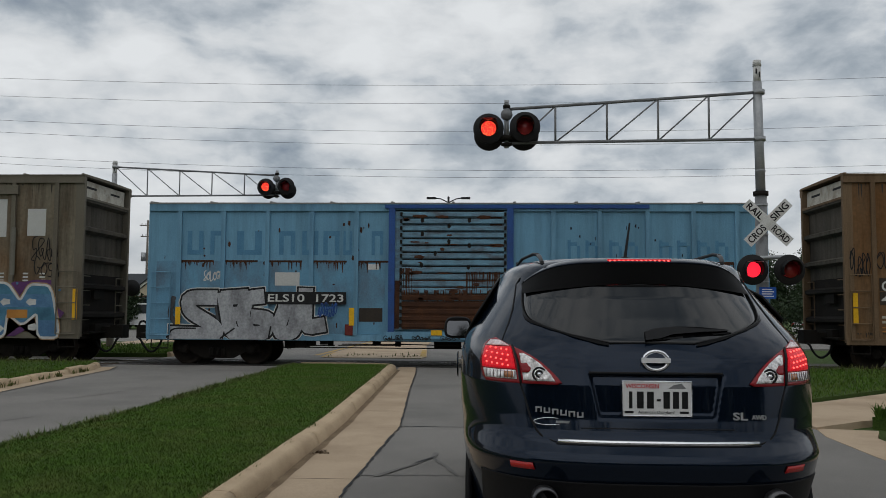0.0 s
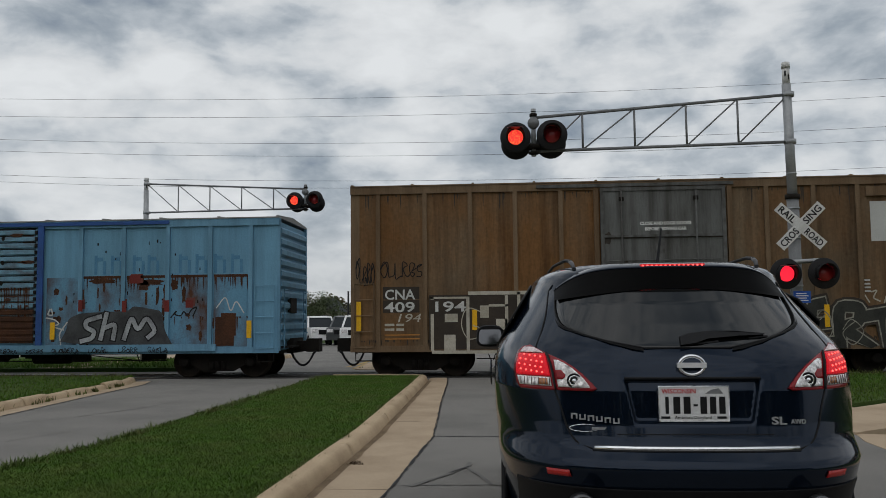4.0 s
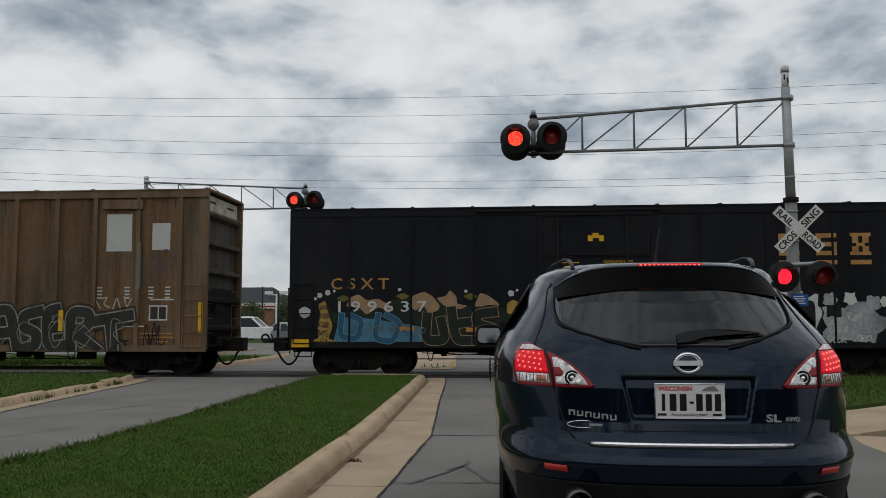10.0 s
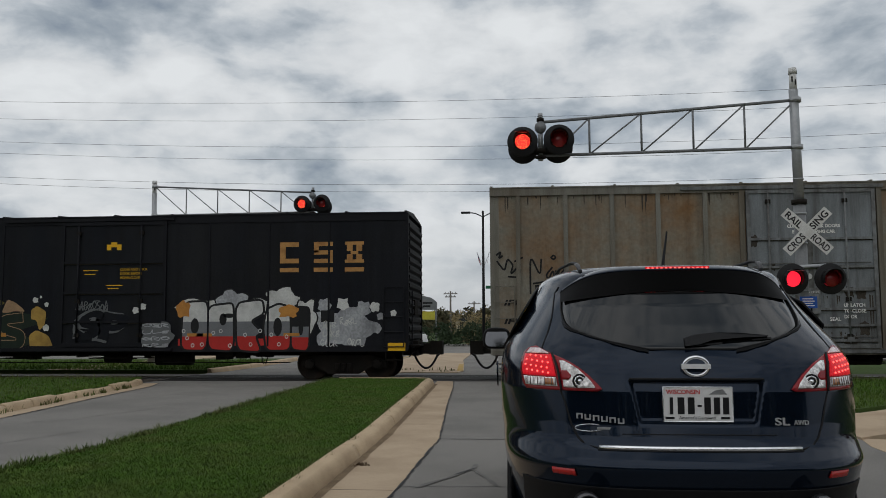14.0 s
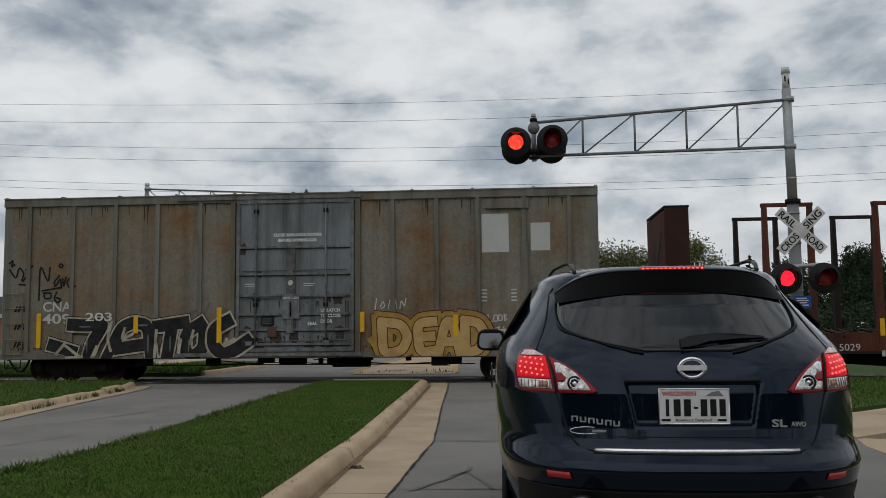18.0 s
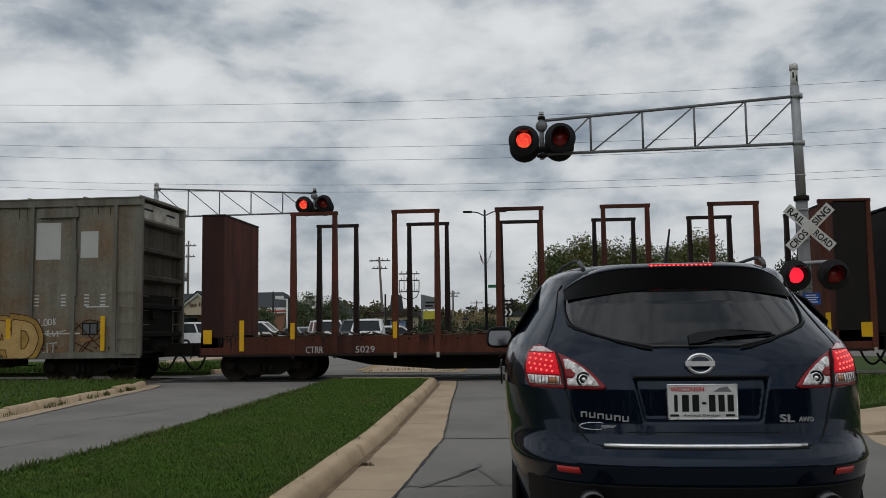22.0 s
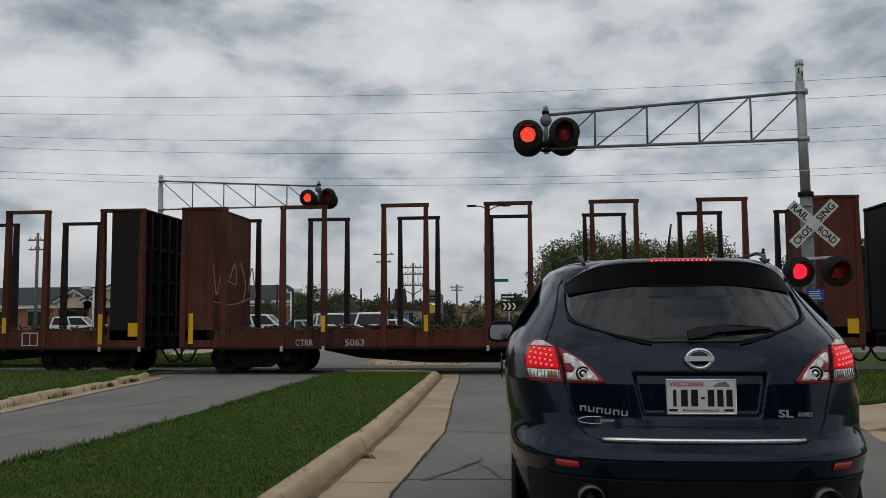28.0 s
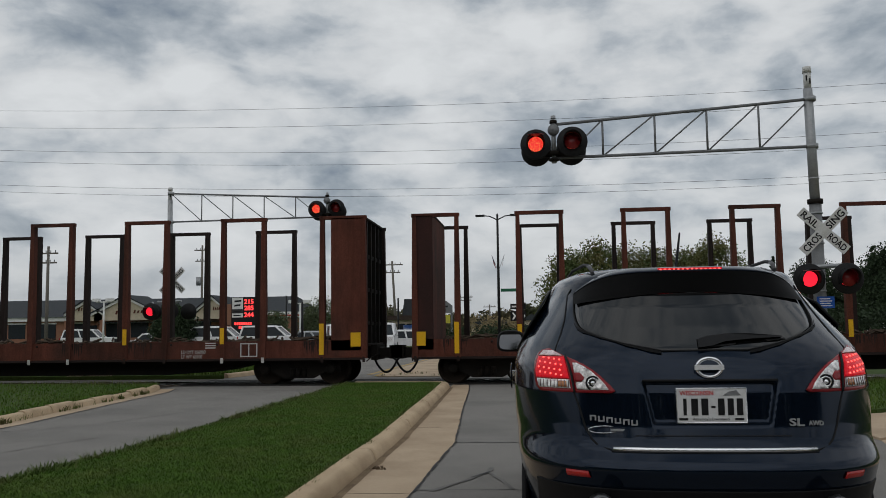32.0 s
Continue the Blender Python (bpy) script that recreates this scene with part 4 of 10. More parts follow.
def build_car():
    car = thing("car", "dark blue crossover car waiting at the crossing, brake lights on", "car", m=pose(CAR_X, CAR_Y, 0, 0, 0, CAR_TURN))
    bm = bmesh.new()
    zs = sorted([0.30 + 0.03 * k for k in range(48)] + [0.934 + 0.006 * k for k in range(38)])
    rings = []
    fixed = (0.0, 0.08, 0.16, 0.22, 0.24, 0.248, 0.255, 0.262, 0.269, 0.276, 0.283, 0.29, 0.297, 0.304, 0.32, 0.36, 0.41, 0.45)
    for z in zs:
        w, f = car_w(z), float(np.interp(z, CZ, CF))
        d0 = float(np.interp(z, CZ, CD))
        half = [(x, tail(x, z)) for x in fixed] + [(x, tail(x, z)) for x in [0.45 + (w - 0.45) * math.sin(math.pi / 2 * k / 16) for k in range(1, 16)]] + [(w, d0 + 1.1)]
        half += [(w, d0 + 1.5), (w, d0 + 2.2), (w * 0.99, f - 1.0), (w * 0.95, f - 0.5), (w * 0.8, f - 0.15), (w * 0.4, f - 0.02), (0.0, f)]
        ring = half + [(-x, y) for x, y in half[-2:0:-1]]
        rings.append([bm.verts.new((x, y, z)) for x, y in ring])
    m = len(rings[0])
    for a, b in zip(rings, rings[1:]):
        for i in range(m):
            bm.faces.new((a[i], a[(i + 1) % m], b[(i + 1) % m], b[i])).smooth = True
    bm.faces.new(rings[-1])
    bm.faces.new(rings[0][::-1])
    part("body", bm, CAR_PAINT, car, "glossy dark blue body")
    # rear window with its seal, and the spoiler over it
    def lip(x):
        return 1.676 - 0.1 * (abs(x) / 0.58) ** 5

    def glass_top(x):
        return 1.574 - 0.05 * (abs(x) / 0.58) ** 1.6
    gz, gw = (1.287, 1.297, 1.316, 1.335, 1.358, 1.387, 1.404, 1.437, 1.479, 1.523, 1.59), (0.19, 0.24, 0.34, 0.415, 0.485, 0.55, 0.568, 0.58, 0.584, 0.58, 0.57)
    rows = []
    for k in range(28):
        z = 1.287 + (1.59 - 1.287) * k / 27
        w = float(np.interp(z, gz, gw))
        rows.append((z, -w, w))
    skin(rows, "rear_window", CAR_GLASS, car, "dark tinted rear window", 0.004, 24)
    edge_l = [Vector((-w, tail(w, z) - 0.003, z)) for z, _, w in rows]
    edge_r = [Vector((w, tail(w, z) - 0.003, z)) for z, _, w in rows]
    part("window_seal", pipe(bmesh.new(), edge_l[::-1] + edge_r, 0.0045, 6), CAR_TRIM, car, "black rubber window seal")
    for s in (-1, 1):
        bm = bmesh.new()
        up = [bm.verts.new((s * x, tail(x, z) - 0.009, z)) for x, z in ((0.585, 1.425), (0.572, 1.398), (0.545, 1.382), (0.47, 1.358), (0.35, 1.322), (0.25, 1.297), (0.2, 1.286))]
        dn = [bm.verts.new((s * x, tail(x, z) - 0.009, z)) for x, z in ((0.588, 1.425), (0.577, 1.394), (0.549, 1.376), (0.47, 1.349), (0.35, 1.311), (0.25, 1.284), (0.2, 1.276))]
        for i in range(6):
            bm.faces.new((up[i], up[i + 1], dn[i + 1], dn[i]))
        part("window_seal", bm, mat("matt_black_panel", (0.004, 0.004, 0.0045), 0.6, bump=0, spec=0.1), car)
    xs = [-0.58 + 1.16 * i / 48 for i in range(49)]

    def lip_y(x):
        return tail(x, lip(x)) - 0.006 - 0.034 * (1 - min(abs(x) / 0.58, 1.0) ** 6)
    bm = bmesh.new()
    top = []
    for dz, dy in ((0.0, 0.0), (0.004, -0.004), (0.009, 0.004), (0.024, 0.05), (0.03, 0.2)):
        top.append([bm.verts.new((x, lip_y(x) + dy, lip(x) + dz * (1.1 - 0.6 * (abs(x) / 0.58) ** 4))) for x in xs])
    for a, b in zip(top, top[1:]):
        for i in range(48):
            bm.faces.new((a[i], a[i + 1], b[i + 1], b[i])).smooth = True
    spoiler = part("spoiler", bm, CAR_PAINT, car, "body-coloured roof spoiler")
    bm = bmesh.new()
    under = []
    for f in (0.0, 0.35, 0.7, 1.0):
        under.append([bm.verts.new((x, lip_y(x) * (1 - f) + (tail(x * 0.97, glass_top(x)) - 0.008) * f, lip(x) * (1 - f) + glass_top(x) * f - 0.0005)) for x in xs])
    for a, b in zip(under, under[1:]):
        for i in range(48):
            bm.faces.new((a[i], a[i + 1], b[i + 1], b[i])).smooth = True
    part("spoiler_underside", bm, mat("matt_black_panel", (0.004, 0.004, 0.0045), 0.6, bump=0, spec=0.1), spoiler, "matt black underside of the spoiler")
    yb = lip_y(0.0) + 0.01
    hb = part("high_brake_light", bbox(-0.158, 0.158, yb + 0.001, yb + 0.05, 1.68, 1.696), LAMPLIT, car, "lit red high brake light strip")
    for i in range(14):
        x = -0.145 + 0.29 * i / 13
        part("led", lathe(bmesh.new(), ((0.0062, 0), (0.005, 0.003), (0, 0.004)), (x, yb + 0.0005, 1.6875), (0, -1, 0), 8), LEDRED, hb)
    for s in (-1, 1):
        bm = bmesh.new()
        pipe(bm, [Vector((s * 0.475, 0.82, 1.70)), Vector((s * 0.485, 0.9, 1.738)), Vector((s * 0.5, 1.1, 1.755)), Vector((s * 0.54, 1.7, 1.762)), Vector((s * 0.55, 2.3, 1.755)), Vector((s * 0.54, 2.45, 1.71))], 0.0095, 8)
        rl = part("roof_rail", bm, CAR_TRIM, car, "dark roof rail")
        part("rail_foot", pipe(bmesh.new(), [Vector((s * 0.472, 0.8, 1.69)), Vector((s * 0.48, 0.85, 1.722)), Vector((s * 0.486, 0.92, 1.738))], 0.0115, 8), mat("rail_grey", (0.1, 0.1, 0.105), 0.5, bump=0), rl)
    part("antenna_base", lathe(bmesh.new(), ((0.05, 0), (0.045, 0.03), (0.02, 0.05), (0, 0.052)), (0.1, 1.67, 1.725), (0, 0, 1), 12), CAR_TRIM, car)
    part("antenna", tube(bmesh.new(), (0.1, 1.67, 1.76), (0.15, 1.78, 2.0), 0.011, 0.006, 6), CAR_TRIM, car)
    # wiper: a tapering moulded arm with its blade below
    def on_glass(pts, o):
        bm = bmesh.new()
        f = [bm.verts.new((x, tail(x, z) - o, z)) for x, z in pts]
        g = [bm.verts.new((x, tail(x, z) - 0.005, z)) for x, z in pts]
        bm.faces.new(f)
        for i in range(len(pts)):
            j = (i + 1) % len(pts)
            bm.faces.new((f[i], g[i], g[j], f[j]))
        return bm
    wp = part("rear_wiper", on_glass(((-0.03, 1.302), (-0.028, 1.338), (0.02, 1.354), (0.12, 1.365), (0.22, 1.364), (0.365, 1.352), (0.368, 1.346), (0.24, 1.342), (0.1, 1.33), (0.04, 1.312)), 0.03), mat("satin_black", (0.008, 0.008, 0.009), 0.5, bump=0, spec=0.15), car, "black rear wiper arm")
    part("wiper_blade", on_glass(((0.0, 1.3), (0.0, 1.308), (0.38, 1.342), (0.385, 1.336)), 0.015), RUBBER, wp)
    # seams of the hatch
    def seam(pts, r=0.005, o=0.0):
        part("panel_gap", pipe(bmesh.new(), [Vector((x, tail(x, z) + o, z)) for x, z in pts], r, 6), RUBBER, car)
    for s in (-1, 1):
        seam([(s * 0.612, 1.11), (s * 0.585, 1.03), (s * 0.562, 0.945), (s * 0.535, 0.89), (s * 0.505, 0.86), (s * 0.45, 0.846)], 0.005)
        seam([(s * 0.69, 1.285), (s * 0.655, 1.37), (s * 0.632, 1.44), (s * 0.618, 1.51), (s * 0.606, 1.575), (s * 0.585, 1.61)], 0.0045)
    seam([(-0.45 + 0.05 * i, 0.842) for i in range(19)], 0.006)
    seam([(-0.34 + 0.04 * i, 0.905 + 0.006 * math.cos(0.04 * i * 2 - 0.68)) for i in range(18)], 0.003, 0.001)
    # lamps in three parts: red outer with glowing dots, clear inner wedge, amber strip
    for s, nm in ((-1, "l"), (1, "r")):
        def rows_of(rows):
            return rows if s < 0 else mirror_rows(rows)
        def patch_of(zlo, zhi, outer, inner, n=9):
            """Rows between two edges, each given as (heights, distances from the middle)."""
            zz = [zlo + (zhi - zlo) * k / n for k in range(n + 1)]
            return rows_of([(z, -float(np.interp(z, *outer)), -float(np.interp(z, *inner))) for z in zz])
        out_e = ((1.098, 1.12, 1.187, 1.24, 1.275, 1.293, 1.302), (0.765, 0.785, 0.797, 0.79, 0.775, 0.752, 0.72))
        in_e = ((1.098, 1.104, 1.13, 1.169, 1.2, 1.227, 1.25, 1.27, 1.29, 1.302), (0.44, 0.418, 0.44, 0.478, 0.515, 0.556, 0.605, 0.652, 0.695, 0.715))
        lamp = skin(patch_of(1.098, 1.302, out_e, in_e, 20), "tail_light", LAMPRED, car, "red tail light with chrome wedge", 0.010, 14)
        skin(patch_of(1.162, 1.262, ((1.162, 1.2, 1.262), (0.785, 0.788, 0.772)), ((1.162, 1.262), (0.628, 0.648))), "brake_lens", LAMPLIT, lamp, "glowing red lens", 0.016, 10)
        skin(patch_of(1.266, 1.292, ((1.266, 1.292), (0.768, 0.745)), ((1.266, 1.28, 1.292), (0.655, 0.678, 0.7)), 4), "pale_band", mat("lamp_pale_pink", (0.8, 0.66, 0.67), 0.2, var=0.2, scale=30, fine=90, stain=(0.35, 0.1, 0.11), amount=0.7, bump=0.2, coat=0.6), lamp, "pale upper band of the lens", 0.016, 8)
        skin(patch_of(1.116, 1.156, ((1.116, 1.156), (0.772, 0.782)), ((1.116, 1.156), (0.622, 0.628)), 3), "clear_strip", LAMPCLEAR, lamp, "clear lower strip", 0.016, 10)
        skin(patch_of(1.122, 1.15, ((1.122, 1.15), (0.68, 0.682)), ((1.122, 1.15), (0.64, 0.642)), 2), "amber_patch", mat("lamp_amber", (0.4, 0.16, 0.06), 0.2, var=0.3, fine=90, coat=0.5), lamp, "amber patch in the strip", 0.018, 4)
        # dark lines on the clear strip: shade of its ribs put into colour
        for k in range(9):
            xr = 0.632 + 0.0165 * k
            part("lens_rib", pipe(bmesh.new(), [Vector((s * xr, tail(xr, z) - 0.017, z)) for z in (1.118, 1.136, 1.154)], 0.0022, 5), mat("lens_shadow", (0.09, 0.06, 0.06), 0.3, bump=0), lamp)
        skin(patch_of(1.113, 1.235, ((1.113, 1.235), (0.594, 0.61)), ((1.113, 1.14, 1.169, 1.2, 1.227, 1.235), (0.452, 0.468, 0.495, 0.53, 0.572, 0.592)), 10), "clear_wedge", LAMPCLEAR, lamp, "clear chrome wedge", 0.016, 10)
        skin(patch_of(1.148, 1.19, ((1.148, 1.19), (0.6, 0.606)), ((1.148, 1.165, 1.19), (0.572, 0.556, 0.578)), 4), "red_tongue", LAMPRED, lamp, "red tongue beside the wedge", 0.019, 6)
        part("lamp_gap", pipe(bmesh.new(), [Vector((s * x, tail(x, z) - 0.017, z)) for x, z in ((0.605, 1.1), (0.611, 1.13), (0.617, 1.18), (0.628, 1.225), (0.642, 1.268))], 0.006, 6), RUBBER, lamp)
        for rr, mm in ((0.034, RUBBER), (0.026, CHROME), (0.017, RUBBER)):
            part("bulb_ring", lathe(bmesh.new(), ((rr, 0), (rr, 0.004 + 0.05 * (0.034 - rr)), (rr - 0.006, 0.004 + 0.05 * (0.034 - rr)), (rr - 0.006, 0)), (s * 0.522, tail(0.522, 1.143) - 0.017, 1.143), (0, -1, 0), 8 if mm is CHROME else 18), mm, lamp)
        part("bulb", lathe(bmesh.new(), ((0.011, 0), (0.011, 0.008), (0.0, 0.012)), (s * 0.522, tail(0.522, 1.143) - 0.017, 1.143), (0, -1, 0), 6), CHROME, lamp)
        for k in range(4):
            for j in range(5):
                x, z = s * (0.664 + 0.025 * j + 0.006 * (k % 2)), 1.176 + 0.024 * k + 0.003 * j
                if k == 3 and j > 3:
                    continue
                part("led", lathe(bmesh.new(), ((0.0052, 0), (0.0043, 0.006), (0, 0.007)), (x, tail(x, z) - 0.0165, z), (0, -1, 0), 8), LEDRED, lamp)
        skin(rows_of([(0.728, -0.65, -0.548), (0.738, -0.655, -0.552), (0.758, -0.657, -0.558)]), "reflector", mat("reflector_red", (0.42, 0.014, 0.012), 0.25, var=0.1, fine=120), car, "red bumper reflector", 0.008, 6)
    # plate recess, plate, badge, chrome strip
    # black line drawn in for the shade at the recess's top edge
    part("recess_shade_line", pipe(bmesh.new(), [Vector((-0.3 + 0.03 * k, tail(-0.3 + 0.03 * k, 1.156) + 0.001, 1.155)) for k in range(21)], 0.006, 6), RUBBER, car, "dark line over the plate, shade put into colour")
    pl = part("number_plate", plate(bmesh.new(), ((-0.152, 0.968), (0.152, 0.968), (0.152, 1.118), (-0.152, 1.118)), 0.140, 0.147), PLATEW, car, "white number plate with red state name")
    part("plate_frame", pipe(bmesh.new(), [Vector((-0.154, 0.141, 0.966)), Vector((0.154, 0.141, 0.966)), Vector((0.154, 0.141, 1.12)), Vector((-0.154, 0.141, 1.12)), Vector((-0.154, 0.141, 0.966))], 0.004, 6), CHROME, pl)
    letters("WISCONSIN", 0.028, REDSP2, pl, -0.14, 0.139, 1.09, "state_name", width=0.15, bold=0.0006, deep=0.0006)
    for i, (x, w) in enumerate(((-0.125, 0.02), (-0.09, 0.04), (-0.045, 0.04), (-0.002, 0.025), (0.028, 0.038), (0.07, 0.036), (0.11, 0.036))):
        zz = (1.0, 1.075) if w != 0.025 else (1.032, 1.042)
        part("plate_bar", plate(bmesh.new(), ((x, zz[0]), (x + w * 0.75, zz[0]), (x + w * 0.75, zz[1]), (x, zz[1])), 0.1385, 0.1398), BLACKP, pl)
    part("plate_picture", plate(bmesh.new(), ((0.05, 1.088), (0.13, 1.088), (0.11, 1.112), (0.075, 1.105)), 0.1388, 0.1398), GREYP, pl)
    letters("America's Dairyland", 0.018, BLACKP, pl, -0.085, 0.1385, 0.978, "slogan", width=0.16, deep=0.0004)
    for x, w in ((-0.145, 0.04), (0.1, 0.04)):
        part("text_bar", plate(bmesh.new(), ((x, 0.978), (x + w, 0.978), (x + w, 0.988), (x, 0.988)), 0.1388, 0.1398), BLACKP, pl)
    bm = bmesh.new()
    n = 28
    R, r = 0.055, 0.009
    pipe(bm, [Vector((R * math.cos(2 * math.pi * i / n), tail(0, 1.21) - 0.016, 1.212 + 0.042 * math.sin(2 * math.pi * i / n))) for i in range(n + 1)], r, 8)
    bd = part("badge", bm, CHROME, car, "round chrome badge with a bar")
    part("badge_bar", bbox(-0.064, 0.064, tail(0, 1.21) - 0.028, tail(0, 1.21) - 0.006, 1.202, 1.224), mat("badge_silver", (0.75, 0.75, 0.76), 0.4, 0.2, var=0.05, bump=0), bd, "silver bar")
    part("chrome_strip", pipe(bmesh.new(), [Vector((-0.442 + 0.0884 * k, tail(-0.442 + 0.0884 * k, 0.855) - 0.012, 0.852)) for k in range(11)], 0.0125, 12), CHROME, car, "bright chrome strip")
    # model name: six plain outlined blocks climbing a little, then the trim letters
    for i in range(6):
        w = 0.036
        a, zc, h = -0.54 + 0.0365 * i, 0.985 - 0.0035 * i, 0.024
        bm = bmesh.new()
        y = tail(a + w / 2, zc) - 0.008
        for p, q, r0, r1 in ((0.0, 0.2, 0, 1), (0.6, 0.8, 0, 1), (0.2, 0.6, 0.76, 1.0)) if i % 2 == 0 else ((0.0, 0.2, 0, 1), (0.6, 0.8, 0, 1), (0.2, 0.6, 0.0, 0.24)):
            plate(bm, ((a + p * w, zc - h / 2 + r0 * h), (a + q * w, zc - h / 2 + r0 * h), (a + q * w, zc - h / 2 + r1 * h), (a + p * w, zc - h / 2 + r1 * h)), y, y + 0.03)
        part("badge_letter", bm, BADGE, car, "small chrome badge letter")
    letters("SL", 0.046, BADGE, car, 0.335, tail(0.37, 0.96) - 0.006, 0.953, "trim_name", width=0.065, bold=0.0012, deep=0.004)
    letters("AWD", 0.028, BADGE, car, 0.425, tail(0.46, 0.96) - 0.008, 0.953, "trim_name", width=0.066, bold=0.0008, deep=0.004)
    part("dealer_mark", pipe(bmesh.new(), [Vector((-0.48 + 0.07 * math.cos(a), tail(-0.45, 0.93) - 0.006, 0.935 + 0.016 * math.sin(a))) for a in [math.pi * (0.3 + 1.5 * i / 14) for i in range(15)]], 0.0025, 5), CHROME, car)
    part("dealer_bar", bbox(-0.45, -0.37, tail(-0.41, 0.93) - 0.004, tail(-0.41, 0.93) + 0.02, 0.928, 0.938), GALV, car)
    # lower bumper: black trim, exhaust tips, wheels
    skin([(0.40, -0.83, 0.83), (0.5, -0.84, 0.84), (0.6, -0.85, 0.85), (0.66, -0.85, 0.85), (0.678, -0.85, 0.85), (0.684, -0.85, 0.85)], "lower_bumper", CAR_TRIM, car, "black plastic lower bumper", 0.012, 24)
    for s in (-1, 1):
        part("exhaust_tip", lathe(bmesh.new(), ((0.0, 0.1), (0.05, 0.1), (0.05, -0.02), (0.057, -0.025), (0.057, 0.12)), (s * 0.505, 0.03, 0.605), (0, 1, 0), 20), mat("dull_chrome", (0.1, 0.1, 0.105), 0.35, 0.8, bump=0), car, "dull chrome exhaust tip")
        for y in (1.1, 3.85):
            wl = part("wheel", lathe(bmesh.new(), ((0.2, -0.11), (0.33, -0.12), (0.365, -0.09), (0.37, 0.0), (0.365, 0.09), (0.33, 0.12), (0.2, 0.11)), (s * 0.735, y, 0.37), (1, 0, 0), 28), RUBBER, car, "black tyre")
            part("rim", lathe(bmesh.new(), ((0.0, 0.08), (0.06, 0.1), (0.19, 0.05), (0.21, 0.1), (0.21, -0.08), (0.0, -0.06)), (s * 0.765, y, 0.37), (s, 0, 0), 20), GALV, wl)
            part("wheel_arch", lathe(bmesh.new(), ((0.44, -0.03), (0.45, 0.0), (0.40, 0.005), (0.0, 0.0)), (s * 0.868, y, 0.38), (s, 0, 0), 28), CAR_TRIM, car)
        # side windows, pillars and mirror
        bm = bmesh.new()
        pts = [(1.25, 1.28), (0.95, 1.40), (1.05, 1.52), (1.5, 1.63), (2.4, 1.64), (3.1, 1.45), (3.3, 1.28)]
        vs = [bm.verts.new((s * (car_w(z) + 0.004), y, z)) for y, z in pts]
        bm.faces.new(vs)
        part("side_window", bm, mat("side_glass", (0.004, 0.0045, 0.005), 0.06, var=0.02, bump=0, spec=0.12), car, "dark tinted side window")
        part("window_trim", pipe(bmesh.new(), [Vector((s * (car_w(z) + 0.006), y, z)) for y, z in pts + pts[:1]], 0.007, 6), CAR_TRIM, car)
        bm = bmesh.new()
        rows = []
        def oval(sc, y, hw, hh):
            return [(s * (0.985 + sc * hw * math.copysign(abs(math.cos(a)) ** 0.55, math.cos(a)) * (1.0 - 0.1 * math.sin(a))), y, 1.305 + sc * hh * math.copysign(abs(math.sin(a)) ** 0.6, math.sin(a))) for a in [2 * math.pi * i / 24 for i in range(24)]]
        for yy, sc in ((0.0, 0.9), (0.02, 1.0), (0.1, 0.95), (0.17, 0.6)):
            rows.append([bm.verts.new(v) for v in oval(sc, 2.95 + yy, 0.108, 0.084)])
        for a, b in zip(rows, rows[1:]):
            for i in range(24):
                bm.faces.new((a[i], a[(i + 1) % 24], b[(i + 1) % 24], b[i])).smooth = True
        bm.faces.new(rows[0])
        bm.faces.new(rows[-1])
        mr = part("wing_mirror", bm, CAR_TRIM, car, "black wing mirror")
        bm = bmesh.new()
        bm.faces.new([bm.verts.new((v[0], v[1] + (v[2] - 1.305) * 0.16, v[2])) for v in oval(1.0, 2.942, 0.088, 0.066)])
        part("mirror_glass", bm, mat("mirror", (0.11, 0.115, 0.125), 0.04, 1.0, var=0.02, bump=0), mr, "mirror glass")
        part("mirror_arm", tube(bmesh.new(), (s * 0.9, 3.0, 1.27), (s * 1.02, 3.0, 1.3), 0.035, n=8), CAR_TRIM, mr)
        part("door_handle", bbox(min(s * 0.925, s * 0.955), max(s * 0.925, s * 0.955), 1.7, 1.88, 1.1, 1.13), CHROME, car)
    part("fuel_door", lathe(bmesh.new(), ((0.075, 0.0), (0.075, 0.006), (0.068, 0.008), (0, 0.008)), (-0.93, 1.35, 1.12), (-1, 0, 0), 16), CAR_PAINT, car)
    return car


REDSP2 = mat("plate_red", (0.45, 0.03, 0.03), 0.5)
blue_suv = build_car()

# ---- beyond the railway: shop, signs, poles, cars, trees ----
BRICKM = mat("red_brick_wall", (0.29, 0.145, 0.095), 0.9, scale=2, fine=20)
CREAM = mat("cream_wall", (0.5, 0.43, 0.32), 0.85)
SHINGLE = mat("dark_shingles", (0.047, 0.052, 0.057), 0.9, fine=12)
WINDOWG = mat("window_glass", (0.025, 0.03, 0.034), 0.2, bump=0, spec=0.12)
TANW = mat("tan_wall", (0.3, 0.26, 0.2), 0.85)
POLEW = mat("pole_wood", (0.17, 0.155, 0.135), 0.9)
SIGNRED = mat("sign_red", (0.35, 0.04, 0.02), 0.6)
WIREM = mat("wire", (0.03, 0.03, 0.032), 0.6, bump=0)
LED = mat("price_led", (0.5, 0.02, 0.02), 0.4, emit=(1.0, 0.05, 0.05), power=2.0, bump=0)


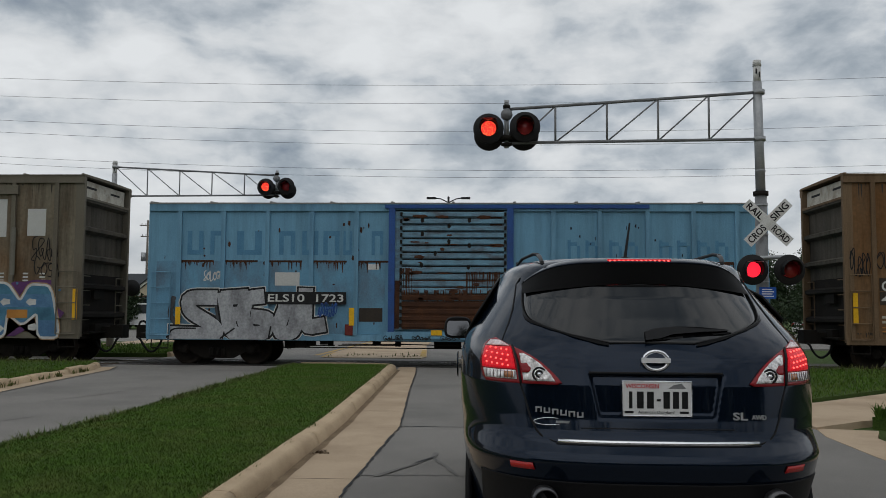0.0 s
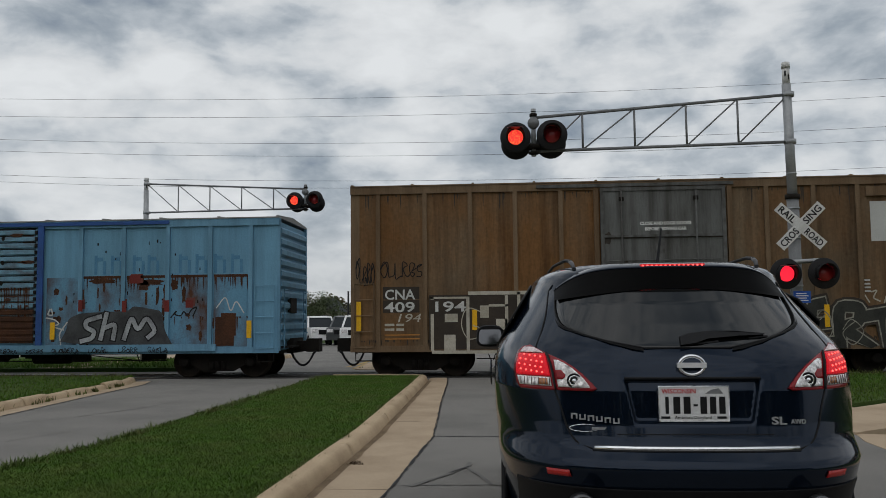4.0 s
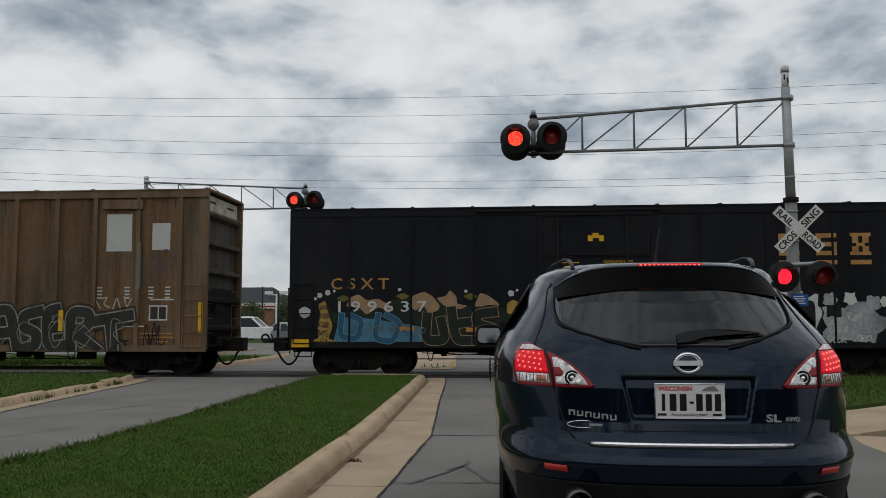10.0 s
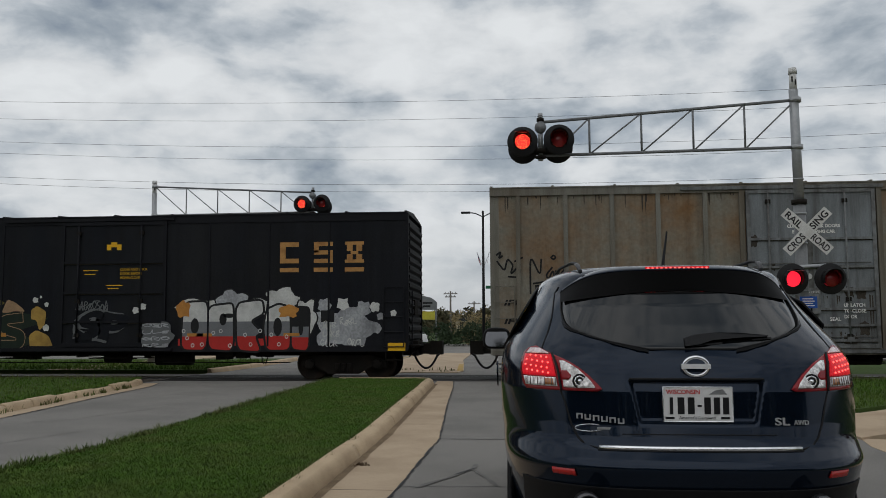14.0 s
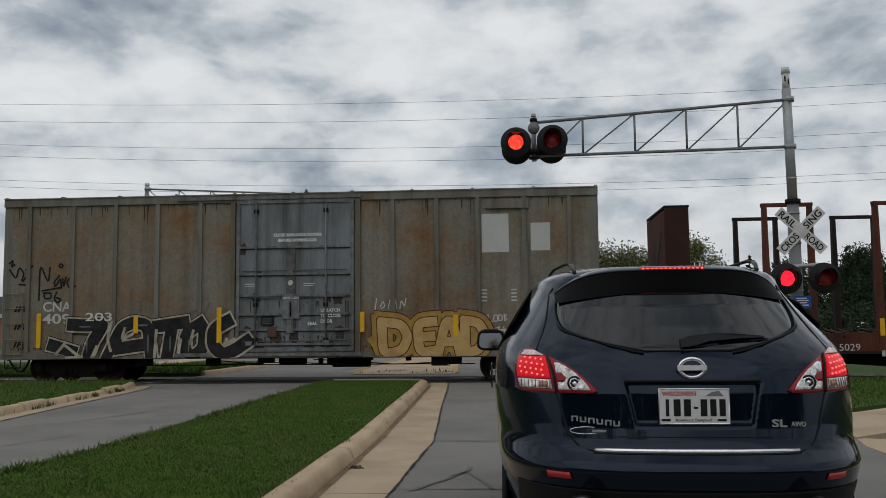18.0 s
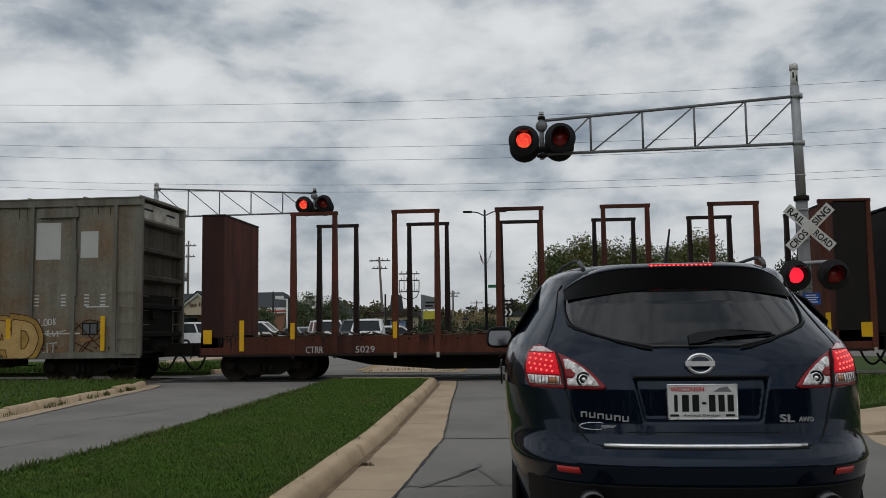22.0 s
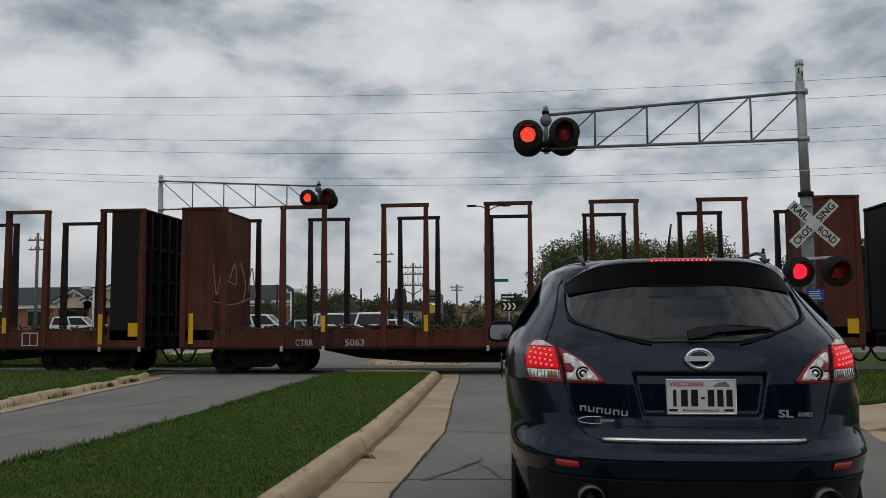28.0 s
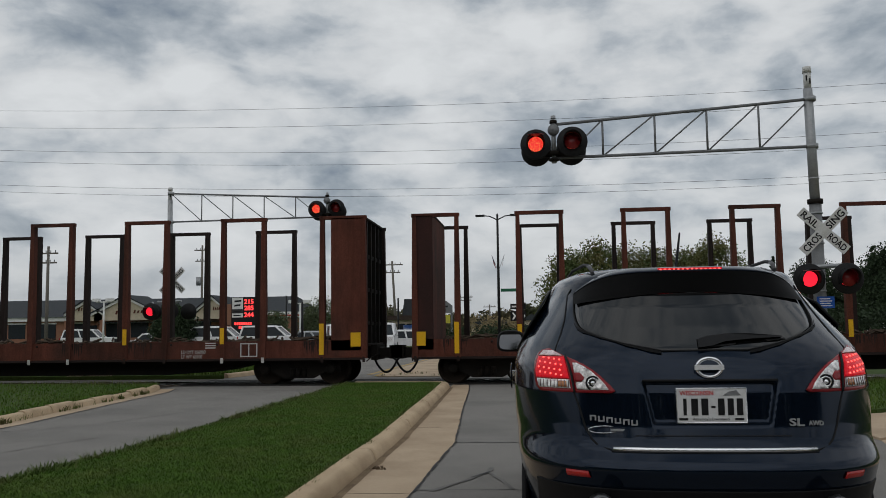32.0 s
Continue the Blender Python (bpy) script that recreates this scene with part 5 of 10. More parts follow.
def gable(root, x0, x1, y, eave, peak, deep, front, label=""):
    """A cross gable with a cream face, white trim and a shingled roof."""
    mid = (x0 + x1) / 2
    g = part("gable", plate(bmesh.new(), ((x0 + 0.3, 2.9), (x1 - 0.3, 2.9), (x1 - 0.3, eave), (mid, peak - 0.25), (x0 + 0.3, eave)), y, y + deep), front, root, "cream gable front")
    for s, a in ((-1, x0), (1, x1)):
        bm = bmesh.new()
        plate(bm, ((a, eave - 0.15), (a, eave + 0.1), (mid, peak + 0.05), (mid, peak - 0.25)), y - 0.25, y - 0.05)
        part("verge_board", bm, WHITEP, g, "white verge board")
        bm = bmesh.new()
        plate(bm, ((a, eave + 0.1), (a, eave + 0.22), (mid, peak + 0.2), (mid, peak + 0.05)), y - 0.4, y + deep)
        part("gable_roof", bm, SHINGLE, g)


def shop():
    root = thing("petrol_station_shop", "low brick shop with dark shingled roof and cream gables", "building")
    x0, x1, y = -72.0, -27.0, 93.0
    part("wall", bbox(x0, x1, y, y + 16, -0.3, 2.9), BRICKM, root, "red brick wall")
    part("fascia", bbox(x0 - 0.4, x1 + 0.4, y - 0.5, y + 16.5, 2.9, 3.35), WHITEP, root, "cream fascia band")
    bm = bmesh.new()
    a = [(x0 - 0.6, y - 0.7, 3.35), (x1 + 0.6, y - 0.7, 3.35), (x1 + 0.6, y + 17, 3.35), (x0 - 0.6, y + 17, 3.35), (x0 + 3, y + 7, 5.55), (x1 - 1.0, y + 7, 5.55)]
    v = [bm.verts.new(p) for p in a]
    for q in ((0, 1, 5, 4), (2, 3, 4, 5), (1, 2, 5), (3, 0, 4), (3, 2, 1, 0)):
        bm.faces.new([v[i] for i in q])
    part("roof", bm, SHINGLE, root, "dark shingled hip roof")
    for gx0, gx1, pk in ((-51.9, -47.3, 5.0), (-48.8, -41.0, 5.5), (-37.2, -33.0, 5.3)):
        gable(root, gx0, gx1, y - 1.2, 3.55, pk, 5.5, CREAM)
    # lettering on the gables, as plain dark bars that climb a little
    SIGNBROWN = mat("sign_brown", (0.09, 0.022, 0.012), 0.6)
    for gx, w, n, zz in ((-44.4, 3.3, 8, 3.55), (-49.6, 1.5, 5, 4.0), (-35.1, 1.9, 9, 3.75)):
        for k in range(n):
            if k == n // 2:
                continue
            u = gx - w / 2 + w * k / n
            zb = zz + 0.14 * k / n
            hh = 0.4 if k in (0, n // 2 + 1) else 0.3
            part("sign_letter_bar", plate(bmesh.new(), ((u, zb), (u + w / n * 0.45, zb), (u + w / n * 0.7, zb + hh), (u + w / n * 0.25, zb + hh)), y - 1.27, y - 1.21), SIGNBROWN, root, "dark brown sign lettering, plain")
    part("black_stripe", bbox(-48.0, -33.2, y - 1.32, y - 0.52, 2.62, 2.72), BLACKP, root)
    for i in range(12):
        wx = x0 + 2 + i * 3.6
        w = part("window", plate(bmesh.new(), ((wx, 1.0), (wx + 2.0, 1.0), (wx + 2.0, 2.6), (wx, 2.6)), y - 0.05, y - 0.005), WINDOWG, root)
        part("window_frame", plate(bmesh.new(), ((wx - 0.1, 2.6), (wx + 2.1, 2.6), (wx + 2.1, 2.75), (wx - 0.1, 2.75)), y - 0.08, y - 0.01), WHITEP, w)
    for px in (-47.5, -41.2, -51.6):
        part("porch_column", bbox(px - 0.25, px + 0.25, y - 1.4, y - 0.9, -0.3, 2.95), BRICKM, root)
    part("door", plate(bmesh.new(), ((-51.0, -0.2), (-48.8, -0.2), (-48.8, 2.4), (-51.0, 2.4)), y - 0.12, y - 0.02), WINDOWG, root, "glazed shop entrance")
    # canopy wing to the right
    c = part("canopy", bbox(-29.4, -24.9, 89, 97, 2.9, 3.5), WHITEP, root, "low flat-roofed wing with a white band")
    part("canopy_band", bbox(-29.45, -24.85, 88.95, 97.05, 3.05, 3.2), SIGNRED, c)
    part("wing_wall", bbox(-29.3, -25.0, 89.3, 96.7, -0.3, 2.9), BRICKM, c, "brick wall of the wing")
    return root


shop()


DARKPANEL = mat("dark_panel", (0.05, 0.05, 0.05), 0.6)


def price_sign():
    root = thing("price_sign", "fuel price sign with red lit digits on a brick pillar", "sign")
    y = 75.0
    part("pillar", bbox(-27.75, -26.95, y + 0.1, y + 0.8, -0.3, 3.9), BRICKM, root, "red brick pillar")
    part("frame", bbox(-26.9, -24.75, y, y + 0.3, 1.55, 4.5), BLACKP, root)
    part("post", bbox(-25.0, -24.8, y + 0.05, y + 0.25, -0.3, 1.55), BLACKP, root)
    for z0, z1 in ((3.45, 4.46), (3.15, 3.4), (2.72, 3.08)):
        bp = part("brand_panel", bbox(-26.83, -25.85, y - 0.03, y - 0.001, z0, z1), WHITEP if z1 - z0 != 0.25 else DARKPANEL, root, "white name panel")
        if z1 > 4:
            for zz, w in ((4.05, 0.62), (3.68, 0.55)):
                part("name_bar", plate(bmesh.new(), ((-26.65, zz), (-26.65 + w, zz + 0.05), (-26.6 + w, zz + 0.2), (-26.6, zz + 0.17)), y - 0.04, y - 0.031), BLACKP, bp)
        else:
            part("name_bar", bbox(-26.7, -26.05, y - 0.04, y - 0.031, (z0 + z1) / 2 - 0.05, (z0 + z1) / 2 + 0.05), BLACKP, bp)
    for z, t3 in ((3.92, "215"), (3.36, "285"), (2.76, "244")):
        letters(t3, 0.56, LED, root, -25.74, y - 0.02, z, "price_digits", width=0.85, bold=0.014, deep=0.004)
    part("message_panel", bbox(-26.75, -24.85, y - 0.03, y - 0.001, 1.62, 2.38), BLACKP, root)
    for zz, x0, x1 in ((2.05, -26.6, -25.0), (1.72, -26.2, -25.4)):
        n = int((x1 - x0) / 0.2)
        for k in range(n):
            part("message_bar", bbox(x0 + 0.2 * k, x0 + 0.2 * k + 0.15, y - 0.04, y - 0.031, zz, zz + 0.24), LED, root, "lit red message, plain")
    return root


price_sign()


def lamp_post(x, y, h, arms, label):
    root = thing("street_lamp", label, "street lamp")
    part("pole", tube(bmesh.new(), (x, y, -0.3), (x, y, h), 0.11, 0.07, 10), BLACKP, root)
    for s in arms:
        part("arm", pipe(bmesh.new(), [Vector((x, y, h - 0.3)), Vector((x + s * 0.5, y, h - 0.05)), Vector((x + s * 0.9, y, h))], 0.04, 6), BLACKP, root)
        part("lamp_head", bbox(min(x + s * 0.85, x + s * 1.45), max(x + s * 0.85, x + s * 1.45), y - 0.15, y + 0.15, h - 0.06, h + 0.06), BLACKP, root)
    return root


lp = lamp_post(-2.55, 58.0, 8.95, (-1, 1), "tall black twin-arm street lamp with small flags")
part("cap", lathe(bmesh.new(), ((0.05, 0), (0.08, 0.1), (0, 0.2)), (-2.55, 58, 8.9), (0, 0, 1), 8), BLACKP, lp)
FLAGRED = mat("flag_red", (0.28, 0.05, 0.06), 0.8, scale=9, stain=(0.5, 0.45, 0.45), amount=0.7)
FLAGBLUE = mat("flag_blue", (0.03, 0.035, 0.09), 0.8)
for s in (-1, 1):
    part("flag_staff", tube(bmesh.new(), (-2.55, 58, 5.2), (-2.55 + s * 0.42, 57.95, 6.3), 0.018, n=6), GALV, lp)
    bm = bmesh.new()
    w = 0.42 if s < 0 else 0.2
    for k, (lo, hi) in enumerate(((0, 0.45), (0.45, 1.0))):
        bm = bmesh.new()
        q = [bm.verts.new((-2.55 + s * (0.4 - 0.1 * f - w * 0.35 * g), 57.93 + 0.05 * g, 6.22 - 0.55 * f - 0.28 * g)) for f, g in ((lo, 0), (lo, 1), (hi, 1), (hi, 0))]
        bm.faces.new(q)
        part("flag", bm, FLAGBLUE if k == 0 else FLAGRED, lp, "small drooping red, white and blue flag")
part("street_name", plate(bmesh.new(), ((-2.4, 3.85), (-1.3, 3.85), (-1.3, 4.05), (-2.4, 4.05)), 57.8, 57.83), mat("sign_green", (0.02, 0.12, 0.06), 0.5), lp, "green street name blade, plain")
lamp_post(-13.5, 70.0, 3.95, (), "short dark lamp standard")
lamp_post(-22.8, 78.0, 4.7, (), "dark car park lamp")
def flood_post(x, y, h, label):
    root = thing("flood_lamp", label, "street lamp")
    part("pole", tube(bmesh.new(), (x, y, -0.3), (x, y, h), 0.09, 0.07, 8), WHITEP, root)
    part("crossbar", bbox(x - 0.7, x + 0.7, y - 0.05, y + 0.05, h - 0.05, h + 0.05), WHITEP, root)
    for k in (-0.6, 0.6):
        part("lamp_head", bbox(x + k - 0.3, x + k + 0.3, y - 0.35, y + 0.05, h + 0.02, h + 0.28), WHITEP, root)


flood_post(-36.15, 70.0, 4.1, "white car park lamp with two heads")
flood_post(-19.3, 70.0, 3.7, "white car park lamp with two heads")
lamp_post(-16.4, 60.0, 3.5, (), "thin pale lamp standard")
lamp_post(-11.2, 70.0, 4.0, (), "short dark lamp standard by the store")


def power_pole(x, y, h, arms, label, lean=0.0):
    root = thing("utility_pole", label, "utility pole")
    part("pole", tube(bmesh.new(), (x, y, -0.5), (x + lean, y, h), 0.17, 0.11, 8), POLEW, root)
    for z, w in arms:
        part("crossarm", bbox(x - w / 2 + lean * 0.9, x + w / 2 + lean * 0.9, y - 0.08, y + 0.08, z - 0.06, z + 0.06), POLEW, root)
        for k in range(4):
            px = x - w / 2 + w * (k + 0.5) / 4 + lean * 0.9
            part("insulator", tube(bmesh.new(), (px, y, z + 0.06), (px, y, z + 0.25), 0.04, n=6), GREYP, root)
    return root


power_pole(-15.35, 95, 9.0, ((8.6, 2.3), (7.75, 1.7)), "leaning wooden utility pole", -0.5)
tp = power_pole(-11.22, 85, 6.95, ((6.5, 2.0), (5.85, 2.0), (4.76, 2.0)), "wooden pole with three crossarms and looped cables")
for sg in (-1, 1):
    part("loop_cable", pipe(bmesh.new(), [Vector((-11.22 + sg * 0.98, 84.9, 5.85)), Vector((-11.22 + sg * 0.96, 84.9, 4.7)), Vector((-11.22 + sg * 0.7, 84.9, 4.2)), Vector((-11.22 + sg * 0.25, 84.9, 4.0)), Vector((-11.22, 84.9, 3.7))], 0.05, 6), POLEW, tp)
    part("loop_cable", pipe(bmesh.new(), [Vector((-11.22 + sg * 0.5, 84.9, 6.5)), Vector((-11.22 + sg * 0.5, 84.9, 4.8))], 0.03, 6), WIREM, tp)
power_pole(-41.2, 70, 8.9, ((8.3, 1.7), (7.5, 1.5)), "wooden utility pole with two crossarms")
tq = power_pole(-39.5, 100, 11.8, ((11.2, 1.9), (9.9, 1.6)), "tall wooden utility pole with a transformer")
part("transformer", tube(bmesh.new(), (-39.85, 99.8, 7.0), (-39.85, 99.8, 8.0), 0.28, n=12), GALV, tq, "grey pole transformer")
power_pole(-9.8, 120, 6.2, ((5.83, 1.9), (5.4, 1.5)), "distant wooden utility pole")
power_pole(-8.2, 150, 5.6, ((5.2, 2.2),), "far wooden utility pole")


def wires():
    for k, (c2, c1, c0) in enumerate(((0.00094, -0.00153, 10.832), (0.00100, -0.00015, 10.095), (0.00112, -0.00473, 8.868), (0.00119, -0.00515, 8.340), (0.00115, -0.00652, 7.248), (0.00119, -0.00563, 6.972))):
        bm = bmesh.new()
        pts = []
        for i in range(41):
            x = -49.3 + (40.5 + 49.3) * i / 40
            pts.append(Vector((x, 36 + 0.15 * (k % 2), c2 * x * x + c1 * x + c0)))
        pipe(bm, pts, 0.0065, 5)
        thing("overhead_wire", "thin dark overhead wire along the railway", "wire", bm, WIREM, group="overhead wires")


wires()
power_pole(-49.3, 36.1, 15.0, ((14.4, 2.2), (12.4, 2.2), (10.8, 2.2)), "wooden pole carrying the railway wires")
power_pole(40.5, 36.1, 13.5, ((12.8, 2.2), (11.0, 2.2), (9.0, 2.2)), "wooden pole carrying the railway wires")


def sign_board():
    root = thing("business_sign", "grey curved-top business sign on posts with a yellow panel", "sign")
    y = 80
    part("board", plate(bmesh.new(), ((-9.5, 2.9), (-7.8, 2.9), (-7.8, 3.6), (-8.3, 4.0), (-9.5, 4.3)), y, y + 0.3), GREYP, root)
    part("panel", plate(bmesh.new(), ((-9.3, 2.0), (-8.0, 2.0), (-8.0, 2.75), (-9.3, 2.75)), y + 0.02, y + 0.2), mat("panel_yellow", (0.5, 0.45, 0.06), 0.6), root, "yellow lower panel")
    for x in (-9.45, -7.95):
        part("post", bbox(x, x + 0.15, y, y + 0.2, -0.3, 2.9), GREYP, root)
    for z, w in ((3.45, 0.9), (3.15, 0.7)):
        part("name_bar", plate(bmesh.new(), ((-9.1, z), (-9.1 + w, z), (-9.1 + w, z + 0.16), (-9.1, z + 0.16)), y - 0.02, y - 0.001), BLACKP, root)


sign_board()


def chevron_sign():
    root = thing("chevron_sign", "black and white chevron board on a post", "sign")
    y = 45
    part("post", tube(bmesh.new(), (-1.0, y + 0.05, -0.2), (-1.0, y + 0.05, 2.75), 0.04, n=8), GALV, root)
    part("board", bbox(-1.4, -0.62, y - 0.01, y + 0.01, 1.8, 2.3), BLACKP, root)
    for i in range(3):
        x = -1.32 + 0.24 * i
        part("chevron", plate(bmesh.new(), ((x, 1.88), (x + 0.1, 2.05), (x, 2.22), (x + 0.1, 2.22), (x + 0.2, 2.05), (x + 0.1, 1.88)), y - 0.02, y - 0.011), WHITEP, root, "white chevron")
    bd = part("one_way_board", bbox(-1.4, -0.62, y - 0.01, y + 0.01, 2.4, 2.68), BLACKP, root)
    part("arrow", plate(bmesh.new(), ((-1.33, 2.5), (-0.85, 2.5), (-0.85, 2.45), (-0.7, 2.54), (-0.85, 2.63), (-0.85, 2.58), (-1.33, 2.58)), y - 0.02, y - 0.011), WHITEP, bd)


chevron_sign()


def parked(kind, x, y, turn, paint, label):
    """A simple but shaped vehicle: lower body, cabin, glass, lamps, wheels."""
    L, W, H = {"suv": (4.7, 1.9, 1.88), "pickup": (5.6, 1.95, 1.85), "car": (4.5, 1.78, 1.45)}[kind]
    root = thing("parked_" + ("pickup" if kind == "pickup" else "car"), label, "car", m=pose(x, y, 0, 0, 0, turn), group="vehicles beyond the railway")
    lo, mid = 0.32, H * 0.61
    bm = bmesh.new()
    prof = [(-L / 2, lo), (-L / 2 - 0.05, mid * 0.75), (-L / 2 + 0.05, mid), (L / 2 - 0.1, mid), (L / 2, mid * 0.7), (L / 2 - 0.05, lo)]
    rings = []
    for yy, k in ((-W / 2, 0.985), (-W / 2 + 0.12, 1.0), (W / 2 - 0.12, 1.0), (W / 2, 0.985)):
        rings.append([bm.verts.new((px * k, yy, lo + (pz - lo) * (0.93 if abs(yy) == W / 2 else 1))) for px, pz in prof])
    for a, b in zip(rings, rings[1:]):
        for i in range(6):
            bm.faces.new((a[i], a[(i + 1) % 6], b[(i + 1) % 6], b[i]))
    bm.faces.new(rings[0])
    bm.faces.new(rings[-1])
    part("body", bm, paint, root)
    c0, c1, r0, r1 = {"suv": (-2.2, 1.15, -2.0, 0.35), "pickup": (-0.9, 1.5, -0.7, 0.7), "car": (-1.6, 1.15, -1.0, 0.3)}[kind]
    def cabin(z0, z1, grow, material, name):
        bm = bmesh.new()
        lo_ = [(c0, -W / 2 + 0.06), (c1, -W / 2 + 0.06), (c1, W / 2 - 0.06), (c0, W / 2 - 0.06)]
        hi_ = [(r0, -W / 2 + 0.22), (r1, -W / 2 + 0.22), (r1, W / 2 - 0.22), (r0, W / 2 - 0.22)]
        a = [bm.verts.new((px + grow * (1 if px > 0 else -1), py + grow * (1 if py > 0 else -1), z0)) for px, py in lo_]
        b = [bm.verts.new((px, py, z1)) for px, py in hi_]
        for i in range(4):
            bm.faces.new((a[i], a[(i + 1) % 4], b[(i + 1) % 4], b[i]))
        bm.faces.new(b)
        bm.faces.new(a[::-1])
        return part(name, bm, material, root)
    cabin(mid - 0.02, H - 0.06, 0.0, WINDOWG, "cabin_glass")
    bm = bmesh.new()
    lo_r = [bm.verts.new((px, py, H - 0.13)) for px, py in ((r0 - 0.1, -W / 2 + 0.17), (r1 + 0.12, -W / 2 + 0.17), (r1 + 0.12, W / 2 - 0.17), (r0 - 0.1, W / 2 - 0.17))]
    mi_r = [bm.verts.new((px, py, H - 0.05)) for px, py in ((r0 - 0.04, -W / 2 + 0.2), (r1 + 0.04, -W / 2 + 0.2), (r1 + 0.04, W / 2 - 0.2), (r0 - 0.04, W / 2 - 0.2))]
    hi_r = [bm.verts.new((px, py, H)) for px, py in ((r0 + 0.2, -W / 2 + 0.4), (r1 - 0.2, -W / 2 + 0.4), (r1 - 0.2, W / 2 - 0.4), (r0 + 0.2, W / 2 - 0.4))]
    for a, b in ((lo_r, mi_r), (mi_r, hi_r)):
        for i in range(4):
            bm.faces.new((a[i], a[(i + 1) % 4], b[(i + 1) % 4], b[i])).smooth = True
    bm.faces.new(hi_r)
    bm.faces.new(lo_r[::-1])
    part("roof", bm, paint, root)
    if kind == "suv":
        for s in (-1, 1):
            part("roof_rack", tube(bmesh.new(), (r0, s * (W / 2 - 0.3), H + 0.05), (r1, s * (W / 2 - 0.3), H + 0.05), 0.025, n=6), CAR_TRIM, root)
    for px, rx in ((c0, r0), (c1, r1), ((c0 + c1) / 2, (r0 + r1) / 2)):
        for s in (-1, 1):
            part("pillar", tube(bmesh.new(), (px, s * (W / 2 - 0.05), mid - 0.02), (rx, s * (W / 2 - 0.21), H - 0.05), 0.065, n=6), paint, root)
    for px in (-L * 0.29, L * 0.31):
        for s in (-1, 1):
            part("wheel", lathe(bmesh.new(), ((0.0, -0.1), (0.33, -0.1), (0.35, 0), (0.33, 0.1), (0.2, 0.11), (0.18, 0.07), (0, 0.07)), (px, s * (W / 2 - 0.08), 0.34), (0, s, 0), 16), RUBBER, root)
    for s in (-1, 1):
        part("headlight", bbox(L / 2 - 0.08, L / 2 + 0.02, s * (W / 2 - 0.25) - 0.17, s * (W / 2 - 0.25) + 0.17, mid * 0.72, mid * 0.9), LAMPCLEAR, root)
        part("tail_light", bbox(-L / 2 - 0.05, -L / 2 + 0.05, s * (W / 2 - 0.15) - 0.1, s * (W / 2 - 0.15) + 0.1, mid * 0.7, mid * 0.98), LAMPRED, root)
    part("grille", bbox(L / 2 - 0.06, L / 2 + 0.025, -0.45, 0.45, mid * 0.6, mid * 0.86), CAR_TRIM, root)
    part("bumper", bbox(L / 2 - 0.1, L / 2 + 0.06, -W / 2 + 0.05, W / 2 - 0.05, lo, lo + 0.22), paint, root)
    return root


WHITECAR = mat("white_car_paint", (0.78, 0.78, 0.78), 0.3, coat=0.8, bump=0, var=0.02)
SILVERCAR = mat("silver_car_paint", (0.32, 0.34, 0.35), 0.3, 0.5, coat=0.8, bump=0, var=0.02)
DARKCAR = mat("dark_car_paint", (0.04, 0.045, 0.05), 0.3, coat=0.8, bump=0, var=0.02)
parked("suv", -9.62, 53.2, -84, WHITECAR, "white car facing the crossing, dark windscreen")
parked("suv", -11.2, 57.5, -88, DARKCAR, "dark car parked close behind a white one")
parked("suv", -13.1, 57.5, -66, WHITECAR, "white car parked at an angle beyond the crossing")
parked("car", -15.7, 61.0, -40, SILVERCAR, "silver-green saloon beside a white car")
parked("suv", -19.1, 62, 2, WHITECAR, "white estate car seen from its side")
parked("suv", -22.9, 62, 3, WHITECAR, "white estate car near the price sign")
parked("car", -8.9, 60.5, 10, WHITECAR, "white saloon on the forecourt")
parked("car", -26.5, 68, 0, DARKCAR, "dark car below the price sign")
parked("car", -29.5, 66, 4, WHITECAR, "white saloon before the shop")
parked("suv", -40.5, 76, 8, WHITECAR, "white car parked before the shop")
parked("car", 20.6, 53, 4, WHITECAR, "white car beyond the railway, before the hedge")


def far_houses():
    for x0, x1, y, h, pk, wm, lab in ((-25.3, -22.8, 108, 3.7, 4.65, TANW, "distant house with a dark gable"), (-9.5, -3.5, 125, 3.0, 3.1, CREAM, "long low pale commercial building"), (-2.6, 0.6, 140, 3.6, 3.7, CREAM, "pale flat-roofed commercial building")):
        root = thing("house", lab, "building")
        part("wall", bbox(x0, x1, y, y + 8, -0.3, h - 0.8), wm, root)
        bm = bmesh.new()
        mid = (x0 + x1) / 2
        plate(bm, ((x0 - 0.3, h - 0.85), (x1 + 0.3, h - 0.85), (mid, pk)), y - 0.4, y + 8.4)
        part("roof", bm, SHINGLE, root)
        for i in range(3):
            wx = x0 + (x1 - x0) * (i + 0.5) / 3
            part("window", bbox(wx - 0.4, wx + 0.4, y - 0.03, y + 0.02, 0.9, 2.0), WINDOWG, root)
    root = thing("slate_tower", "dark slate-clad tower with sloping sides", "building")
    part("wall", plate(bmesh.new(), ((-13.1, 2.4), (-11.8, 2.4), (-12.05, 4.41), (-12.85, 4.41)), 84, 85.6), SHINGLE, root)
    root = thing("roadside_store", "low flat-roofed store with a dark eave", "building")
    part("wall", bbox(-13.9, -10.6, 80.5, 87, -0.3, 2.36), CREAM, root)
    part("eave", bbox(-14.2, -10.3, 80, 87.5, 2.36, 2.76), mat("dark_brown_eave", (0.05, 0.035, 0.028), 0.8), root)
    for k in range(4):
        part("window", bbox(-13.7 + 0.8 * k, -13.05 + 0.8 * k, 80.44, 80.49, 0.8, 2.0), WINDOWG, root)
    part("banner", bbox(-12.4, -11.0, 80.4, 80.46, 0.9, 1.9), mat("banner_blue", (0.04, 0.1, 0.3), 0.6, scale=2, stain=(0.5, 0.5, 0.52), amount=0.9), root, "blue and white banner, plain")


far_houses()

